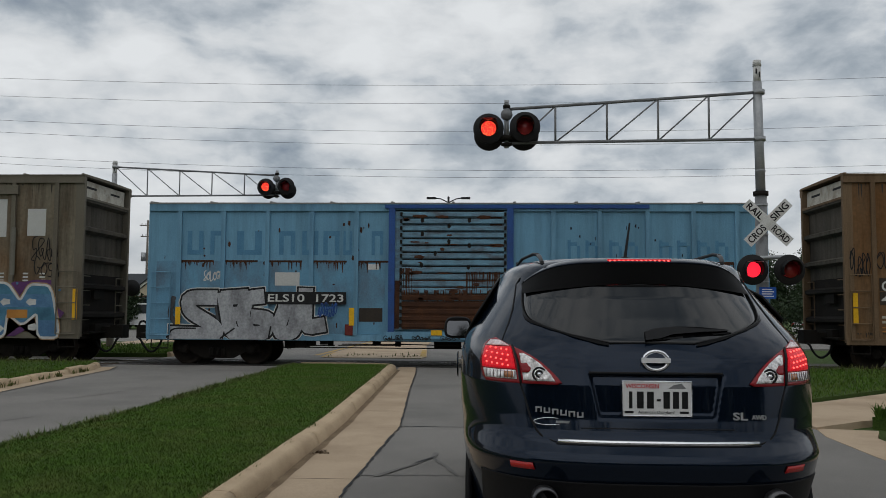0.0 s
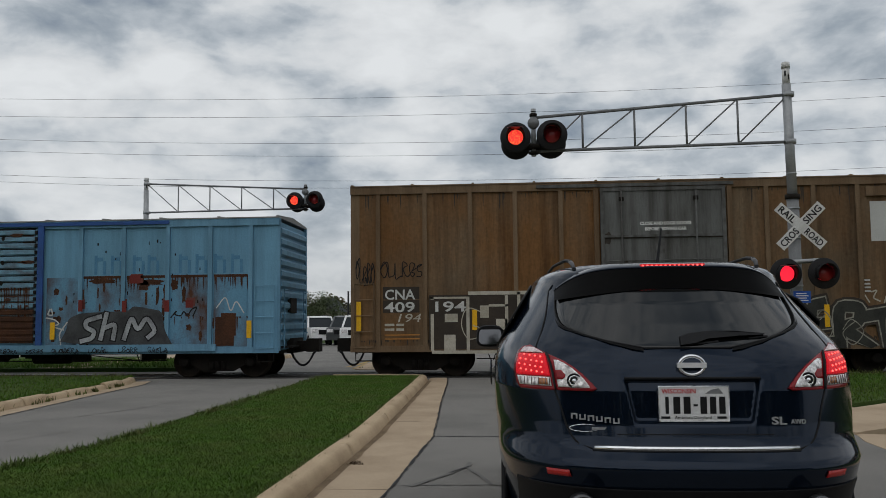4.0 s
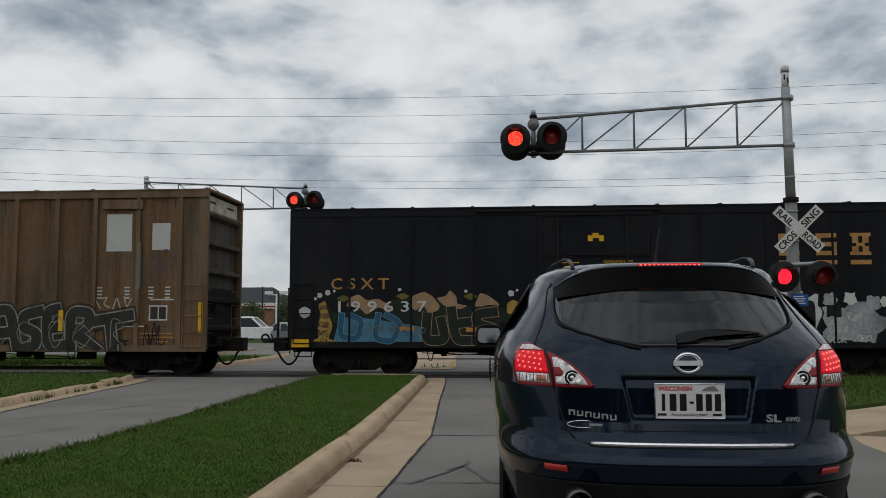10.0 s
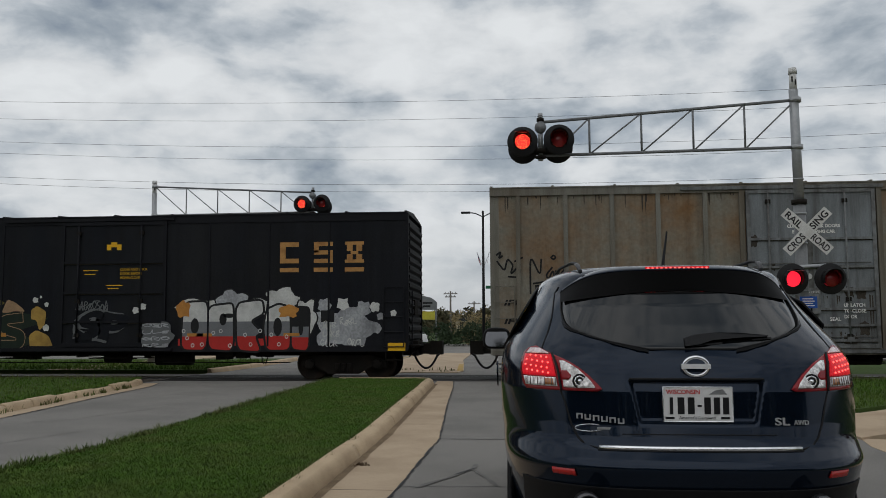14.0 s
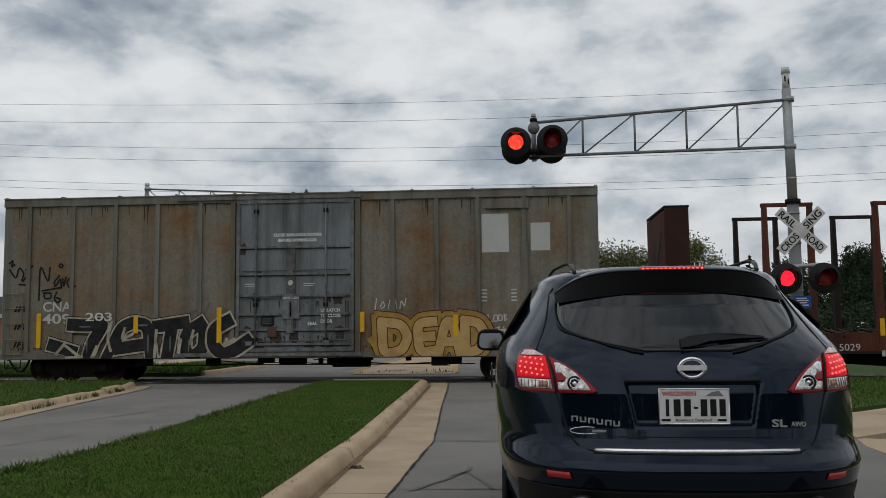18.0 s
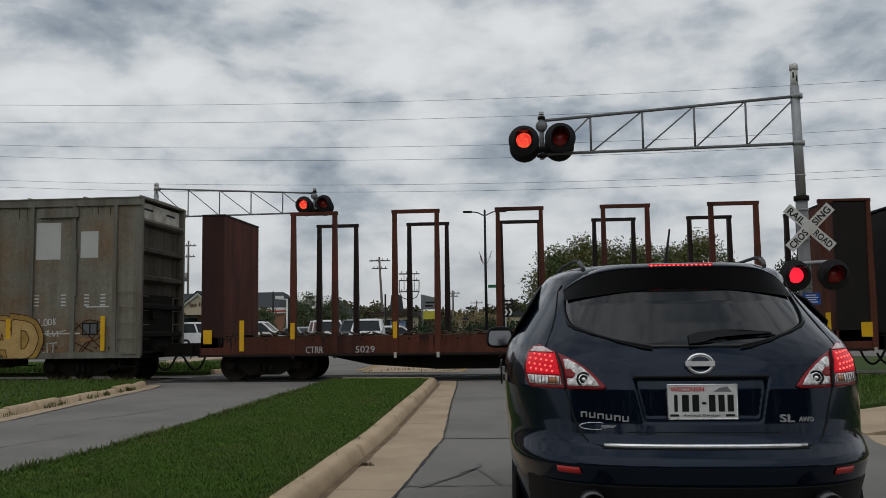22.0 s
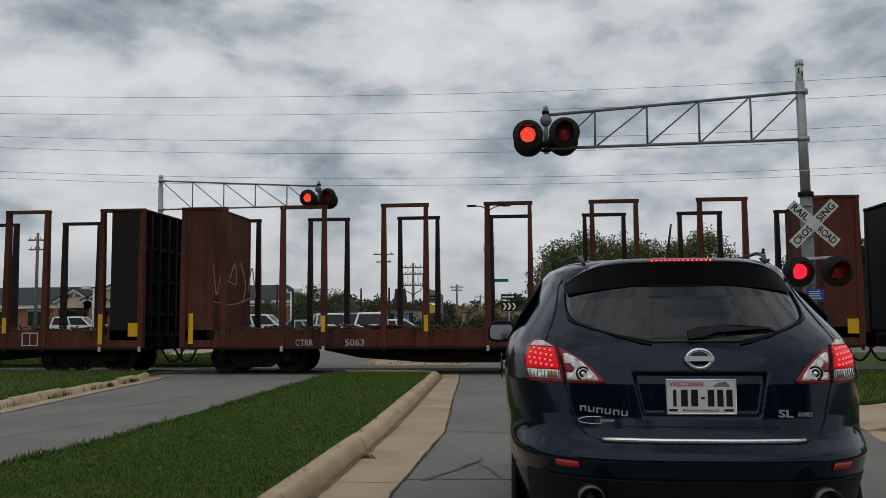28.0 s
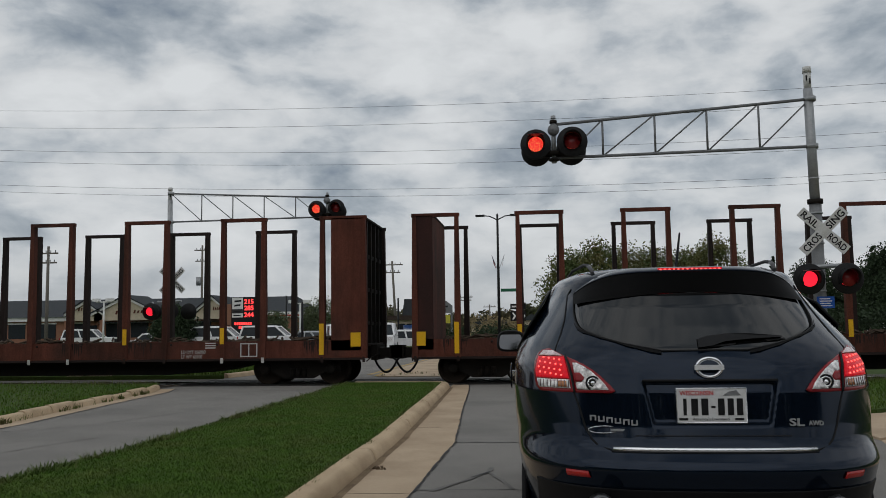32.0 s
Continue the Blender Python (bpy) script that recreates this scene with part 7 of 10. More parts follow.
def brush(car, strokes, w, material, y, label, name="graffiti_stroke", drift=0.0, seed=0):
    """Broad sprayed strokes: each a ribbon along a bent line, with square ends and mitred bends."""
    rng = random.Random(seed)
    out = []
    for k, st in enumerate(strokes):
        pts = [Vector((a + rng.uniform(-drift, drift), b + rng.uniform(-drift, drift))) for a, b in st]
        a, b = (pts[0] - pts[1]).normalized(), (pts[-1] - pts[-2]).normalized()
        closed = (pts[0] - pts[-1]).length < 0.02
        pts[0], pts[-1] = pts[0] + a * w * 0.4, pts[-1] + b * w * 0.4
        fine = [pts[0]]
        for i in range(1, len(pts) - 1):
            p, q, r = pts[i - 1], pts[i], pts[i + 1]
            for t in (0.0, 0.25, 0.5, 0.75, 1.0):
                u, v = q + (p - q) * 0.32, q + (r - q) * 0.32
                fine.append(u * (1 - t) ** 2 + q * 2 * t * (1 - t) + v * t ** 2)
        fine.append(pts[-1])
        bm = bmesh.new()
        last = None
        for i, p in enumerate(fine):
            d = fine[min(i + 1, len(fine) - 1)] - fine[max(i - 1, 0)]
            d = d.normalized() if d.length > 1e-6 else Vector((1, 0))
            n = Vector((-d.y, d.x)) * (w / 2)
            yy = y - 0.00025 * k - 0.000012 * i
            pair = [bm.verts.new((p.x + g * n.x, yy, max(p.y + g * n.y, 0.675))) for g in (1, -1)]
            if last:
                bm.faces.new((last[0], last[1], pair[1], pair[0]))
            last = pair
        out.append(part(name, bm, material, car, label))
    return out


def ring_marks(car, spots, material, y, r=0.05):
    """Small sprayed rings."""
    for x, z in spots:
        bm = bmesh.new()
        n = 14
        for i in range(n):
            a, b = 2 * math.pi * i / n, 2 * math.pi * (i + 1) / n
            bm.faces.new([bm.verts.new((x + q * math.cos(t), y, z + q * math.sin(t) * 1.1)) for q, t in ((r, a), (r, b), (r * 0.6, b), (r * 0.6, a))])
        part("graffiti_ring", bm, material, car, "small sprayed ring")


def streaks(car, x0, x1, z, drop, n, material, y, seed, name="rust_stain", label="rust running down"):
    """Ragged runs of rust below a line."""
    rng = random.Random(seed)
    bm = bmesh.new()
    for k in range(n):
        x = rng.uniform(x0, x1)
        w, d = rng.uniform(0.006, 0.022), drop * rng.random() ** 2.2 + 0.03
        up = rng.uniform(0.0, 0.04)
        bm.faces.new([bm.verts.new((a, y - 0.0001 * (k % 7), b)) for a, b in ((x - w, z + up), (x + w, z + up * 0.5), (x + w * 0.8, z - d * 0.6), (x + rng.uniform(-0.3, 0.3) * w, z - d), (x - w * 0.9, z - d * 0.5))])
    ob = part(name, bm, material, car, label)
    ob["kind"] = "stuff"
    return ob


DARKEND = mat("dark_end", (0.105, 0.093, 0.074), 0.85, var=0.2, scale=1.2, stain=(0.045, 0.04, 0.034), amount=0.9, streak=2, runs=0.5)


def boxcar(label, x0, x1, z0, z1, body, trim, posts, door, roofm, ends, flat_side=False, post_w=0.11, rib_ends=9, deep=0.06):
    """A boxcar from x0 to x1 (train space): sides with outside posts, doors, ribbed ends, roof, sills, bogies, couplers and ladders."""
    c, L = (x0 + x1) / 2, (x1 - x0) / 2
    car = thing("boxcar", label, "railway car", group="cars of the train")
    CARS.append((car, c))
    yi = HALF - deep
    eave = z1 - 0.12
    inset = 0.2 if ends == "shelf" else 0.03
    ridge = 0.02 if ends == "shelf" else 0.1
    part("body", bbox(-L + inset, L - inset, -yi, yi, z0 + 0.06, eave), body, car)
    for s in (-1, 1):
        part("side_sill", bbox(-L, L, min(s * (yi + 0.002), s * HALF * 0.992), max(s * (yi + 0.002), s * HALF * 0.992), z0, z0 + 0.16), trim, car)
        part("top_plate", bbox(-L, L, min(s * (yi + 0.002), s * HALF), max(s * (yi + 0.002), s * HALF), eave - 0.1, z1 - 0.02), trim, car)
        for p in posts:
            if s > 0 and abs(p) > 8:
                continue
            bm = bmesh.new()
            ya, yb = s * yi, s * HALF
            w = post_w / 2
            plate(bm, ((p - w, z0 + 0.14), (p + w, z0 + 0.14), (p + w, eave - 0.1), (p - w, eave - 0.1)), min(ya, yb), max(ya, yb))
            part("post", bm, trim, car)
    # roof with a low ridge and raised seams
    bm = bmesh.new()
    sec = ((-HALF - 0.02, z1 - 0.03), (-HALF - 0.02, z1), (0, z1 + ridge), (HALF + 0.02, z1), (HALF + 0.02, z1 - 0.03))
    a = [bm.verts.new((-L, y, z)) for y, z in sec]
    b = [bm.verts.new((L, y, z)) for y, z in sec]
    for i in range(5):
        bm.faces.new((a[i], a[(i + 1) % 5], b[(i + 1) % 5], b[i]))
    bm.faces.new(a)
    bm.faces.new(b[::-1])
    part("roof", bm, roofm, car)
    n = 11
    for i in range(n):
        x = -L + 0.05 + (2 * L - 0.1) * i / (n - 1)
        bm = bmesh.new()
        for s in (-1, 1):
            q = [(x - 0.03, s * HALF, z1 + 0.002), (x + 0.03, s * HALF, z1 + 0.002), (x + 0.03, 0, z1 + ridge + 0.002), (x - 0.03, 0, z1 + ridge + 0.002)]
            lo = [bm.verts.new(p) for p in q]
            hi = [bm.verts.new((p[0], p[1], p[2] + 0.03)) for p in q]
            bm.faces.new(hi)
            for i2 in range(4):
                bm.faces.new((lo[i2], lo[(i2 + 1) % 4], hi[(i2 + 1) % 4], hi[i2]))
        part("roof_seam", bm, roofm, car)
    # ends with pressed ribs
    for s in (-1, 1):
        ex = s * (L - inset)
        for i in range(rib_ends):
            z = z0 + 0.25 + (eave - z0 - 0.35) * (i + 0.5) / rib_ends
            hgt = (eave - z0 - 0.35) / rib_ends
            bm = bmesh.new()
            prof = ((0.0, -0.42), (0.075, -0.2), (0.075, 0.2), (0.0, 0.42)) if ends == "rib" else ((0.0, -0.2), (0.17, -0.1), (0.17, 0.02), (0.0, 0.1))
            ring = [(ex + s * d, z + k * hgt) for d, k in prof]
            va = [bm.verts.new((p[0], -yi + 0.1, p[1])) for p in ring]
            vb = [bm.verts.new((p[0], yi - 0.1, p[1])) for p in ring]
            for k in range(3):
                bm.faces.new((va[k], va[k + 1], vb[k + 1], vb[k]))
            bm.faces.new(va)
            bm.faces.new(vb[::-1])
            part("end_rib", bm, DARKIRON if ends == "shelf" and i < 2 else DARKEND if ends == "shelf" else body, car)
        for y in (-yi + 0.05, yi - 0.05):
            xa, xb = (ex - 0.03 * s, s * (L - 0.002)) if ends == "shelf" else (ex - 0.02 * s, ex + 0.05 * s)
            part("corner_post", bbox(min(xa, xb), max(xa, xb), y - 0.055, y + 0.055, z0 + 0.05, z1 - 0.04), trim, car)
        if ends == "shelf":
            part("end_panel", bbox(min(ex, ex + s * 0.06), max(ex, ex + s * 0.06), -yi + 0.12, yi - 0.12, z1 - 0.55, z1 - 0.1), PALEEND, car, "pale top panel")
            for k in range(2):
                part("end_text_bar", bbox(min(ex + s * 0.061, ex + s * 0.066), max(ex + s * 0.061, ex + s * 0.066), -1.1 + 1.5 * k, -0.5 + 1.5 * k, z1 - 0.3, z1 - 0.24), BLACKSP, car)
            part("end_shelf", bbox(min(ex, ex + s * 0.2), max(ex, ex + s * 0.2), -yi + 0.05, yi - 0.05, z1 - 0.62, z1 - 0.56), trim, car)
        # end sheets: near-black below 2.35 m, dark grey-brown above
        if ends == "shelf":
            part("end_sheet", bbox(min(ex, ex + s * 0.012), max(ex, ex + s * 0.012), -yi + 0.05, yi - 0.05, z0 + 0.07, 2.35), DARKIRON, car, "near-black lower end sheet")
            part("end_sheet", bbox(min(ex, ex + s * 0.01), max(ex, ex + s * 0.01), -yi + 0.05, yi - 0.05, 2.352, z1 - 0.63), DARKEND, car, "dark grey-brown upper end sheet")
        end_ladder(car, ex + s * 0.12, -yi + 0.2, -yi + 0.65, z0 + 0.1, 2.3, 5, trim)
        end_ladder(car, ex + s * 0.12, yi - 0.65, yi - 0.2, z0 + 0.1, 2.3, 5, trim)
        bm = bmesh.new()
        box(bm, min(ex, ex + s * 0.1), max(ex, ex + s * 0.1), -0.5, 0.1, 1.7, 2.1)
        part("brake_housing", bm, DARKIRON, car)
        part("crossover_platform", bbox(min(ex, ex + s * 0.3), max(ex, ex + s * 0.3), -1.2, 1.2, z0 + 0.12, z0 + 0.16), DARKIRON, car)
        # stirrup step under the corner
        sx = s * (L - 0.35)
        part("sill_step", pipe(bmesh.new(), [(sx - 0.22, -HALF + 0.05, z0 + 0.02), (sx - 0.22, -HALF + 0.05, z0 - 0.22), (sx + 0.22, -HALF + 0.05, z0 - 0.22), (sx + 0.22, -HALF + 0.05, z0 + 0.02)], 0.018, 6), DARKIRON, car)
        coupler(car, ex, s)
    part("centre_sill", bbox(-L + 0.1, L - 0.1, -0.3, 0.3, 0.62, z0 + 0.08), DARKIRON, car)
    part("underframe", bbox(-L + 0.1, L - 0.1, -HALF * 0.85, HALF * 0.85, z0 - 0.02, z0 + 0.1), DARKIRON, car)
    for s in (-1, 1):
        truck(car, s * (L - 1.75))
    # brake gear under the floor
    rg = random.Random(int(x0 * 10))
    for k in range(16):
        gx, gw = rg.uniform(-L + 3.3, L - 3.6), rg.uniform(0.06, 0.45)
        part("brake_lever", bbox(gx, gx + gw, -1.25 + rg.uniform(0, 0.5), -0.7, z0 - rg.uniform(0.08, 0.24), z0 - 0.015), DARKIRON, car)
    for k in range(5):
        gx = rg.uniform(-L + 3.3, L - 5.0)
        part("pull_rod", tube(bmesh.new(), (gx, -1.15, z0 - rg.uniform(0.04, 0.2)), (gx + rg.uniform(1.0, 2.2), -1.1, z0 - rg.uniform(0.06, 0.26)), 0.014, n=6), DARKIRON, car)
    part("brake_rod", tube(bmesh.new(), (-L + 3.2, -0.9, 0.46), (L - 3.2, -0.9, 0.46), 0.016, n=6), DARKIRON, car)
    part("brake_cylinder", tube(bmesh.new(), (-0.5, -0.8, 0.6), (0.2, -0.8, 0.6), 0.14, n=12), DARKIRON, car)
    part("air_tank", tube(bmesh.new(), (0.9, -0.7, 0.55), (1.9, -0.7, 0.55), 0.17, n=12), DARKIRON, car)
    for k in (-L + 3.6, L - 3.9):
        part("hanger", pipe(bmesh.new(), [(k - 0.12, -0.95, z0), (k - 0.03, -0.95, 0.42), (k + 0.03, -0.95, 0.42), (k + 0.12, -0.95, z0)], 0.014, 6), DARKIRON, car)
    ladder(car, L - 0.62, L - 0.1, z0 + 0.12, 2.4, 5, -HALF - 0.03, trim)
    ladder(car, -L + 0.1, -L + 0.62, z0 + 0.12, 2.4, 5, -HALF - 0.03, trim)
    return car, L


def plug_door(car, x0, x1, z0, z1, skin, frame_m, ribs, label):
    """A sliding door: a skin, its frame, cross rails, uprights, lock bars and latches."""
    y = -HALF
    d = part("door", plate(bmesh.new(), ((x0, z0), (x1, z0), (x1, z1), (x0, z1)), y + 0.0, y + 0.05), skin, car, label)
    for a, b, c, e in ((x0, x1, z1 - 0.09, z1), (x0, x1, z0, z0 + 0.1), (x0, x0 + 0.09, z0 + 0.1, z1 - 0.09), (x1 - 0.09, x1, z0 + 0.1, z1 - 0.09)):
        part("door_frame", plate(bmesh.new(), ((a, c), (b, c), (b, e), (a, e)), y - 0.035, y - 0.001), frame_m, d)
    for z in ribs:
        part("door_rail", plate(bmesh.new(), ((x0 + 0.09, z - 0.03), (x1 - 0.09, z - 0.03), (x1 - 0.09, z + 0.03), (x0 + 0.09, z + 0.03)), y - 0.055, y - 0.001), frame_m, d)
        # dark strip painted in for the shade below the rail
        part("painted_rail_shade", plate(bmesh.new(), ((x0 + 0.09, z - 0.055), (x1 - 0.09, z - 0.055), (x1 - 0.09, z - 0.03), (x0 + 0.09, z - 0.03)), y - 0.012, y - 0.001), GRIME_AND_SHADE, d, "shade painted in under a rail")
    for f in (0.17, 0.765):
        x = x0 + (x1 - x0) * f
        part("lock_bar", tube(bmesh.new(), (x, y - 0.05, z0 + 0.12), (x, y - 0.05, z1 - 0.1), 0.024, n=8), frame_m, d)
        for z in (z0 + 0.3, z0 + 1.2, z1 - 0.3):
            part("latch", bbox(x - 0.06, x + 0.06, y - 0.07, y - 0.002, z - 0.05, z + 0.05), DARKIRON, d)
    part("door_track", bbox(x0 - 1.6, x1 + 0.2, y - 0.05, y - 0.002, z0 - 0.12, z0 - 0.03), frame_m, car)
    part("door_header", bbox(x0 - 1.6, x1 + 0.2, y - 0.05, y - 0.002, z1 + 0.02, z1 + 0.1), frame_m, car)
    return d


RUSTBROWN = mat("brown_side", (0.19, 0.094, 0.034), 0.8, var=0.12, scale=0.4, fine=14, stain=(0.145, 0.122, 0.086), amount=0.85, streak=2.6, bump=0.05, runs=0.6)
RUSTTRIM = mat("brown_trim", (0.2, 0.138, 0.084), 0.8, var=0.12, scale=0.9, stain=(0.12, 0.07, 0.036), amount=0.8, streak=3, runs=0.4)
GREYSIDE = mat("grey_brown_side", (0.215, 0.202, 0.165), 0.8, var=0.13, scale=0.5, fine=14, stain=(0.215, 0.115, 0.048), amount=0.95, streak=1.0, bump=0.03, runs=0.32)
DOORPALE = mat("door_pale_grey", (0.215, 0.235, 0.25), 0.7, var=0.12, scale=0.9, stain=(0.13, 0.135, 0.14), amount=0.8, streak=2, runs=0.6)
DOORPFR = mat("door_pale_frame", (0.2, 0.21, 0.215), 0.7, stain=(0.09, 0.085, 0.08), amount=0.8, scale=5, runs=0.6)
# dirt and oil marks, also the painted shade under door rails
GRIME_AND_SHADE = mat("grime_and_shade", (0.05, 0.043, 0.036), 0.85, var=0.3, scale=3, stain=(0.06, 0.045, 0.032), amount=0.7)
GREYTRIM = mat("grey_brown_trim", (0.21, 0.205, 0.178), 0.8, var=0.1, scale=0.9, stain=(0.13, 0.095, 0.06), amount=0.7, streak=3, runs=0.45)
DOORGREY = mat("door_grey", (0.15, 0.155, 0.152), 0.7, var=0.1, scale=0.8, stain=(0.09, 0.088, 0.08), amount=0.7, streak=3, runs=0.7)
DOORFR = mat("door_frame_grey", (0.13, 0.132, 0.128), 0.7, stain=(0.06, 0.055, 0.05), amount=0.8, scale=5, runs=0.6)
BLUEP = mat("pale_blue", (0.155, 0.335, 0.475), 0.6, var=0.08, scale=0.7, fine=30, stain=(0.12, 0.265, 0.395), amount=0.6, streak=2, bump=0.08, runs=0.3)
BLUET = mat("pale_blue_trim", (0.16, 0.335, 0.475), 0.6, var=0.08, scale=1.2, stain=(0.09, 0.2, 0.31), amount=0.6, streak=2, runs=0.35)
BLUEDEEP = mat("deep_blue", (0.03, 0.085, 0.27), 0.6, stain=(0.03, 0.05, 0.12), amount=0.5)
RUST = mat("rust", (0.05, 0.023, 0.014), 0.9, var=0.35, scale=3, fine=40, stain=(0.115, 0.048, 0.022), amount=0.55)
BLUERUST = mat("rusty_blue_door", (0.16, 0.31, 0.42), 0.7, var=0.15, scale=1.8, fine=40, stain=(0.085, 0.05, 0.035), amount=0.7, streak=0.35, runs=0.3)
BLACKSIDE = mat("black_side", (0.0075, 0.0088, 0.013), 0.65, var=0.25, scale=0.6, stain=(0.016, 0.0165, 0.018), amount=0.8, streak=4, bump=0.08, spec=0.14, runs=0.4)
BLACKTRIM = mat("black_trim", (0.0075, 0.008, 0.011), 0.6, stain=(0.012, 0.011, 0.012), spec=0.15)
ROOFGREY = mat("roof_grey", (0.25, 0.25, 0.24), 0.7, stain=(0.15, 0.13, 0.11))
OXIDE = mat("red_oxide", (0.125, 0.04, 0.026), 0.85, var=0.22, scale=0.9, fine=40, stain=(0.045, 0.022, 0.017), amount=0.9, streak=2.0, runs=0.5)
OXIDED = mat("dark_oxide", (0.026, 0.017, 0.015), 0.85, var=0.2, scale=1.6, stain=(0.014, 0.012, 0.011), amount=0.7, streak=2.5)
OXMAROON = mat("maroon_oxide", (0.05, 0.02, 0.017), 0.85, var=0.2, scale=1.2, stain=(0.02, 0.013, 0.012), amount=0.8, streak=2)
# near-black tone of the flatcars' beams and bulkhead framing
OXBLACK = mat("near_black_oxide", (0.014, 0.013, 0.012), 0.85, stain=(0.03, 0.02, 0.015))
SILVER = mat("silver_spray", (0.36, 0.37, 0.385), 0.6, var=0.2, scale=2.2, fine=18, stain=(0.13, 0.13, 0.14), amount=0.8, streak=2)
BLACKSP = mat("black_spray", (0.015, 0.015, 0.016), 0.7)
WHITESP = mat("white_spray", (0.56, 0.56, 0.54), 0.7, var=0.15, scale=2.5, stain=(0.32, 0.32, 0.31), amount=0.7)
PEACH = mat("peach_spray", (0.36, 0.23, 0.13), 0.7, scale=2, stain=(0.2, 0.13, 0.08), amount=0.7)
TEAL = mat("teal_spray", (0.075, 0.20, 0.29), 0.7, scale=2, stain=(0.03, 0.09, 0.14), amount=0.8)
GOLD = mat("gold_spray", (0.40, 0.25, 0.06), 0.7, scale=2.5, stain=(0.2, 0.12, 0.035), amount=0.8)
DIMSP = mat("dim_spray", (0.13, 0.135, 0.14), 0.7)
DKGREEN = mat("dark_green_spray", (0.012, 0.02, 0.014), 0.7, scale=2, stain=(0.02, 0.03, 0.02), amount=0.7)
REDSP = mat("red_spray", (0.42, 0.03, 0.025), 0.7)
ORANGESP = mat("orange_spray", (0.48, 0.22, 0.05), 0.7, scale=3, stain=(0.3, 0.12, 0.03), amount=0.7)
PALEWHITE = mat("primer_white", (0.5, 0.5, 0.48), 0.7, stain=(0.4, 0.4, 0.38))
PALEEND = mat("pale_end", (0.5, 0.48, 0.42), 0.8, stain=(0.24, 0.2, 0.15), amount=0.8)
CREAMSP = mat("cream_spray", (0.46, 0.43, 0.36), 0.8, scale=3, stain=(0.3, 0.27, 0.21), amount=0.8)
UMBER = mat("umber_spray", (0.04, 0.033, 0.027), 0.8, scale=2, stain=(0.065, 0.05, 0.036), amount=0.7)
FADEDORG = mat("faded_orange", (0.45, 0.24, 0.08), 0.7, scale=5, stain=(0.25, 0.11, 0.04), amount=0.8)


LETTERW = mat("stencil_white", (0.7, 0.7, 0.68), 0.7, var=0.1, scale=8, stain=(0.4, 0.4, 0.38), amount=0.6)


def cn_car(x0, label, side, trim, numbers, strips=((-7.72, 1.2, 1.95), (-4.75, 1.2, 1.72), (-1.75, 1.2, 1.72), (1.9, 1.2, 1.72), (3.9, 1.2, 1.75), (7.68, 1.15, 1.95)), shift=0.0):
    """A tall boxcar with one wide plug door and two white squares near its end."""
    car, L = boxcar(label, x0, x0 + 15.76, 0.66, 4.94, side, trim, [-7.16, -5.95, -4.78, -3.63, -2.47, 2.62, 3.76, 4.82, 6.0, 7.15], None, trim, "shelf", rib_ends=5)
    pale = side is GREYSIDE
    plug_door(car, -1.48, 1.62, 0.82, 4.76, DOORPALE if pale else DOORGREY, DOORPFR if pale else DOORFR, (1.01, 1.38, 1.78, 2.27, 2.82, 3.52), "dark grey ribbed plug door")
    part("door_spine", bbox(-0.15, 0.09, -HALF - 0.032, -HALF - 0.001, 1.3, 3.49), DOORFR, car)
    patch(car, "pale_strip", 5.98, 6.1, 2.3, 3.55, GREYTRIM, "pale grey strip on a post", 0.004, -HALF)
    for k, p0 in enumerate((-7.6, -7.1, -5.9, -4.7, -3.55, -2.4, 1.75, 2.7, 3.8, 4.9, 6.05)):
        p1 = p0 + (1.05 if k != 0 else 0.4)
        streaks(car, p0, p1, 4.68, 0.5, 5, GRIME_AND_SHADE, -HALF + 0.0555, 400 + k, "dirt_stain", "dark dirt running down")
        streaks(car, p0, p1, 0.95, 0.15, 9, GRIME_AND_SHADE, -HALF + 0.0555, 420 + k, "dirt_stain", "dark dirt running down")
    streaks(car, -1.35, 1.5, 2.1, 1.1, 12, GRIME_AND_SHADE, -HALF - 0.0012, 431, "dirt_stain", "oil stains on the door")
    streaks(car, -1.35, 1.5, 1.2, 0.35, 26, GRIME_AND_SHADE, -HALF - 0.0012, 432, "dirt_stain", "oil stains on the door")
    for k, (x, z, w, h) in enumerate(((-1.08, 2.05, 0.26, 0.3), (0.8, 2.05, 0.24, 0.3), (1.06, 2.0, 0.28, 0.28), (-1.02, 0.84, 0.34, 0.34), (0.72, 0.84, 0.4, 0.32), (-0.55, 1.02, 0.3, 0.3), (-0.1, 1.0, 0.3, 0.4), (0.3, 0.86, 0.3, 0.22), (-1.3, 1.2, 0.24, 0.3), (1.1, 1.1, 0.3, 0.4), (-1.4, 3.3, 0.2, 0.35), (-0.9, 2.72, 0.1, 0.2))):
        cloud_shape(car, x, z, w, h, GRIME_AND_SHADE, -HALF, 940 + k, "black oil smudge", 16, 0.0045, "oil_stain")
    for x, z, w, h in ((-0.24, 1.66, 0.45, 0.6), (-0.12, 1.3, 0.16, 0.34), (-1.2, 0.98, 0.16, 0.1), (0.82, 0.98, 0.16, 0.12), (-0.12, 2.78, 0.16, 0.12)):
        part("lock_casing", bbox(x, x + w, -HALF - 0.085, -HALF - 0.003, z, z + h), DOORPFR if pale else DOORFR, car)
    part("lock_handle", tube(bmesh.new(), (-0.02, -HALF - 0.1, 1.72), (-0.02, -HALF - 0.1, 2.1), 0.022, n=8), DARKIRON, car)
    patch(car, "placard", -0.81, -0.48, 1.5, 1.72, BLACKSP, "small black placard with worn lines", 0.058, -HALF)
    patch(car, "placard", -0.63, -0.39, 1.2, 1.46, mat("dull_red_sheet", (0.11, 0.06, 0.05), 0.8), "faded dull red sheet", 0.058, -HALF)
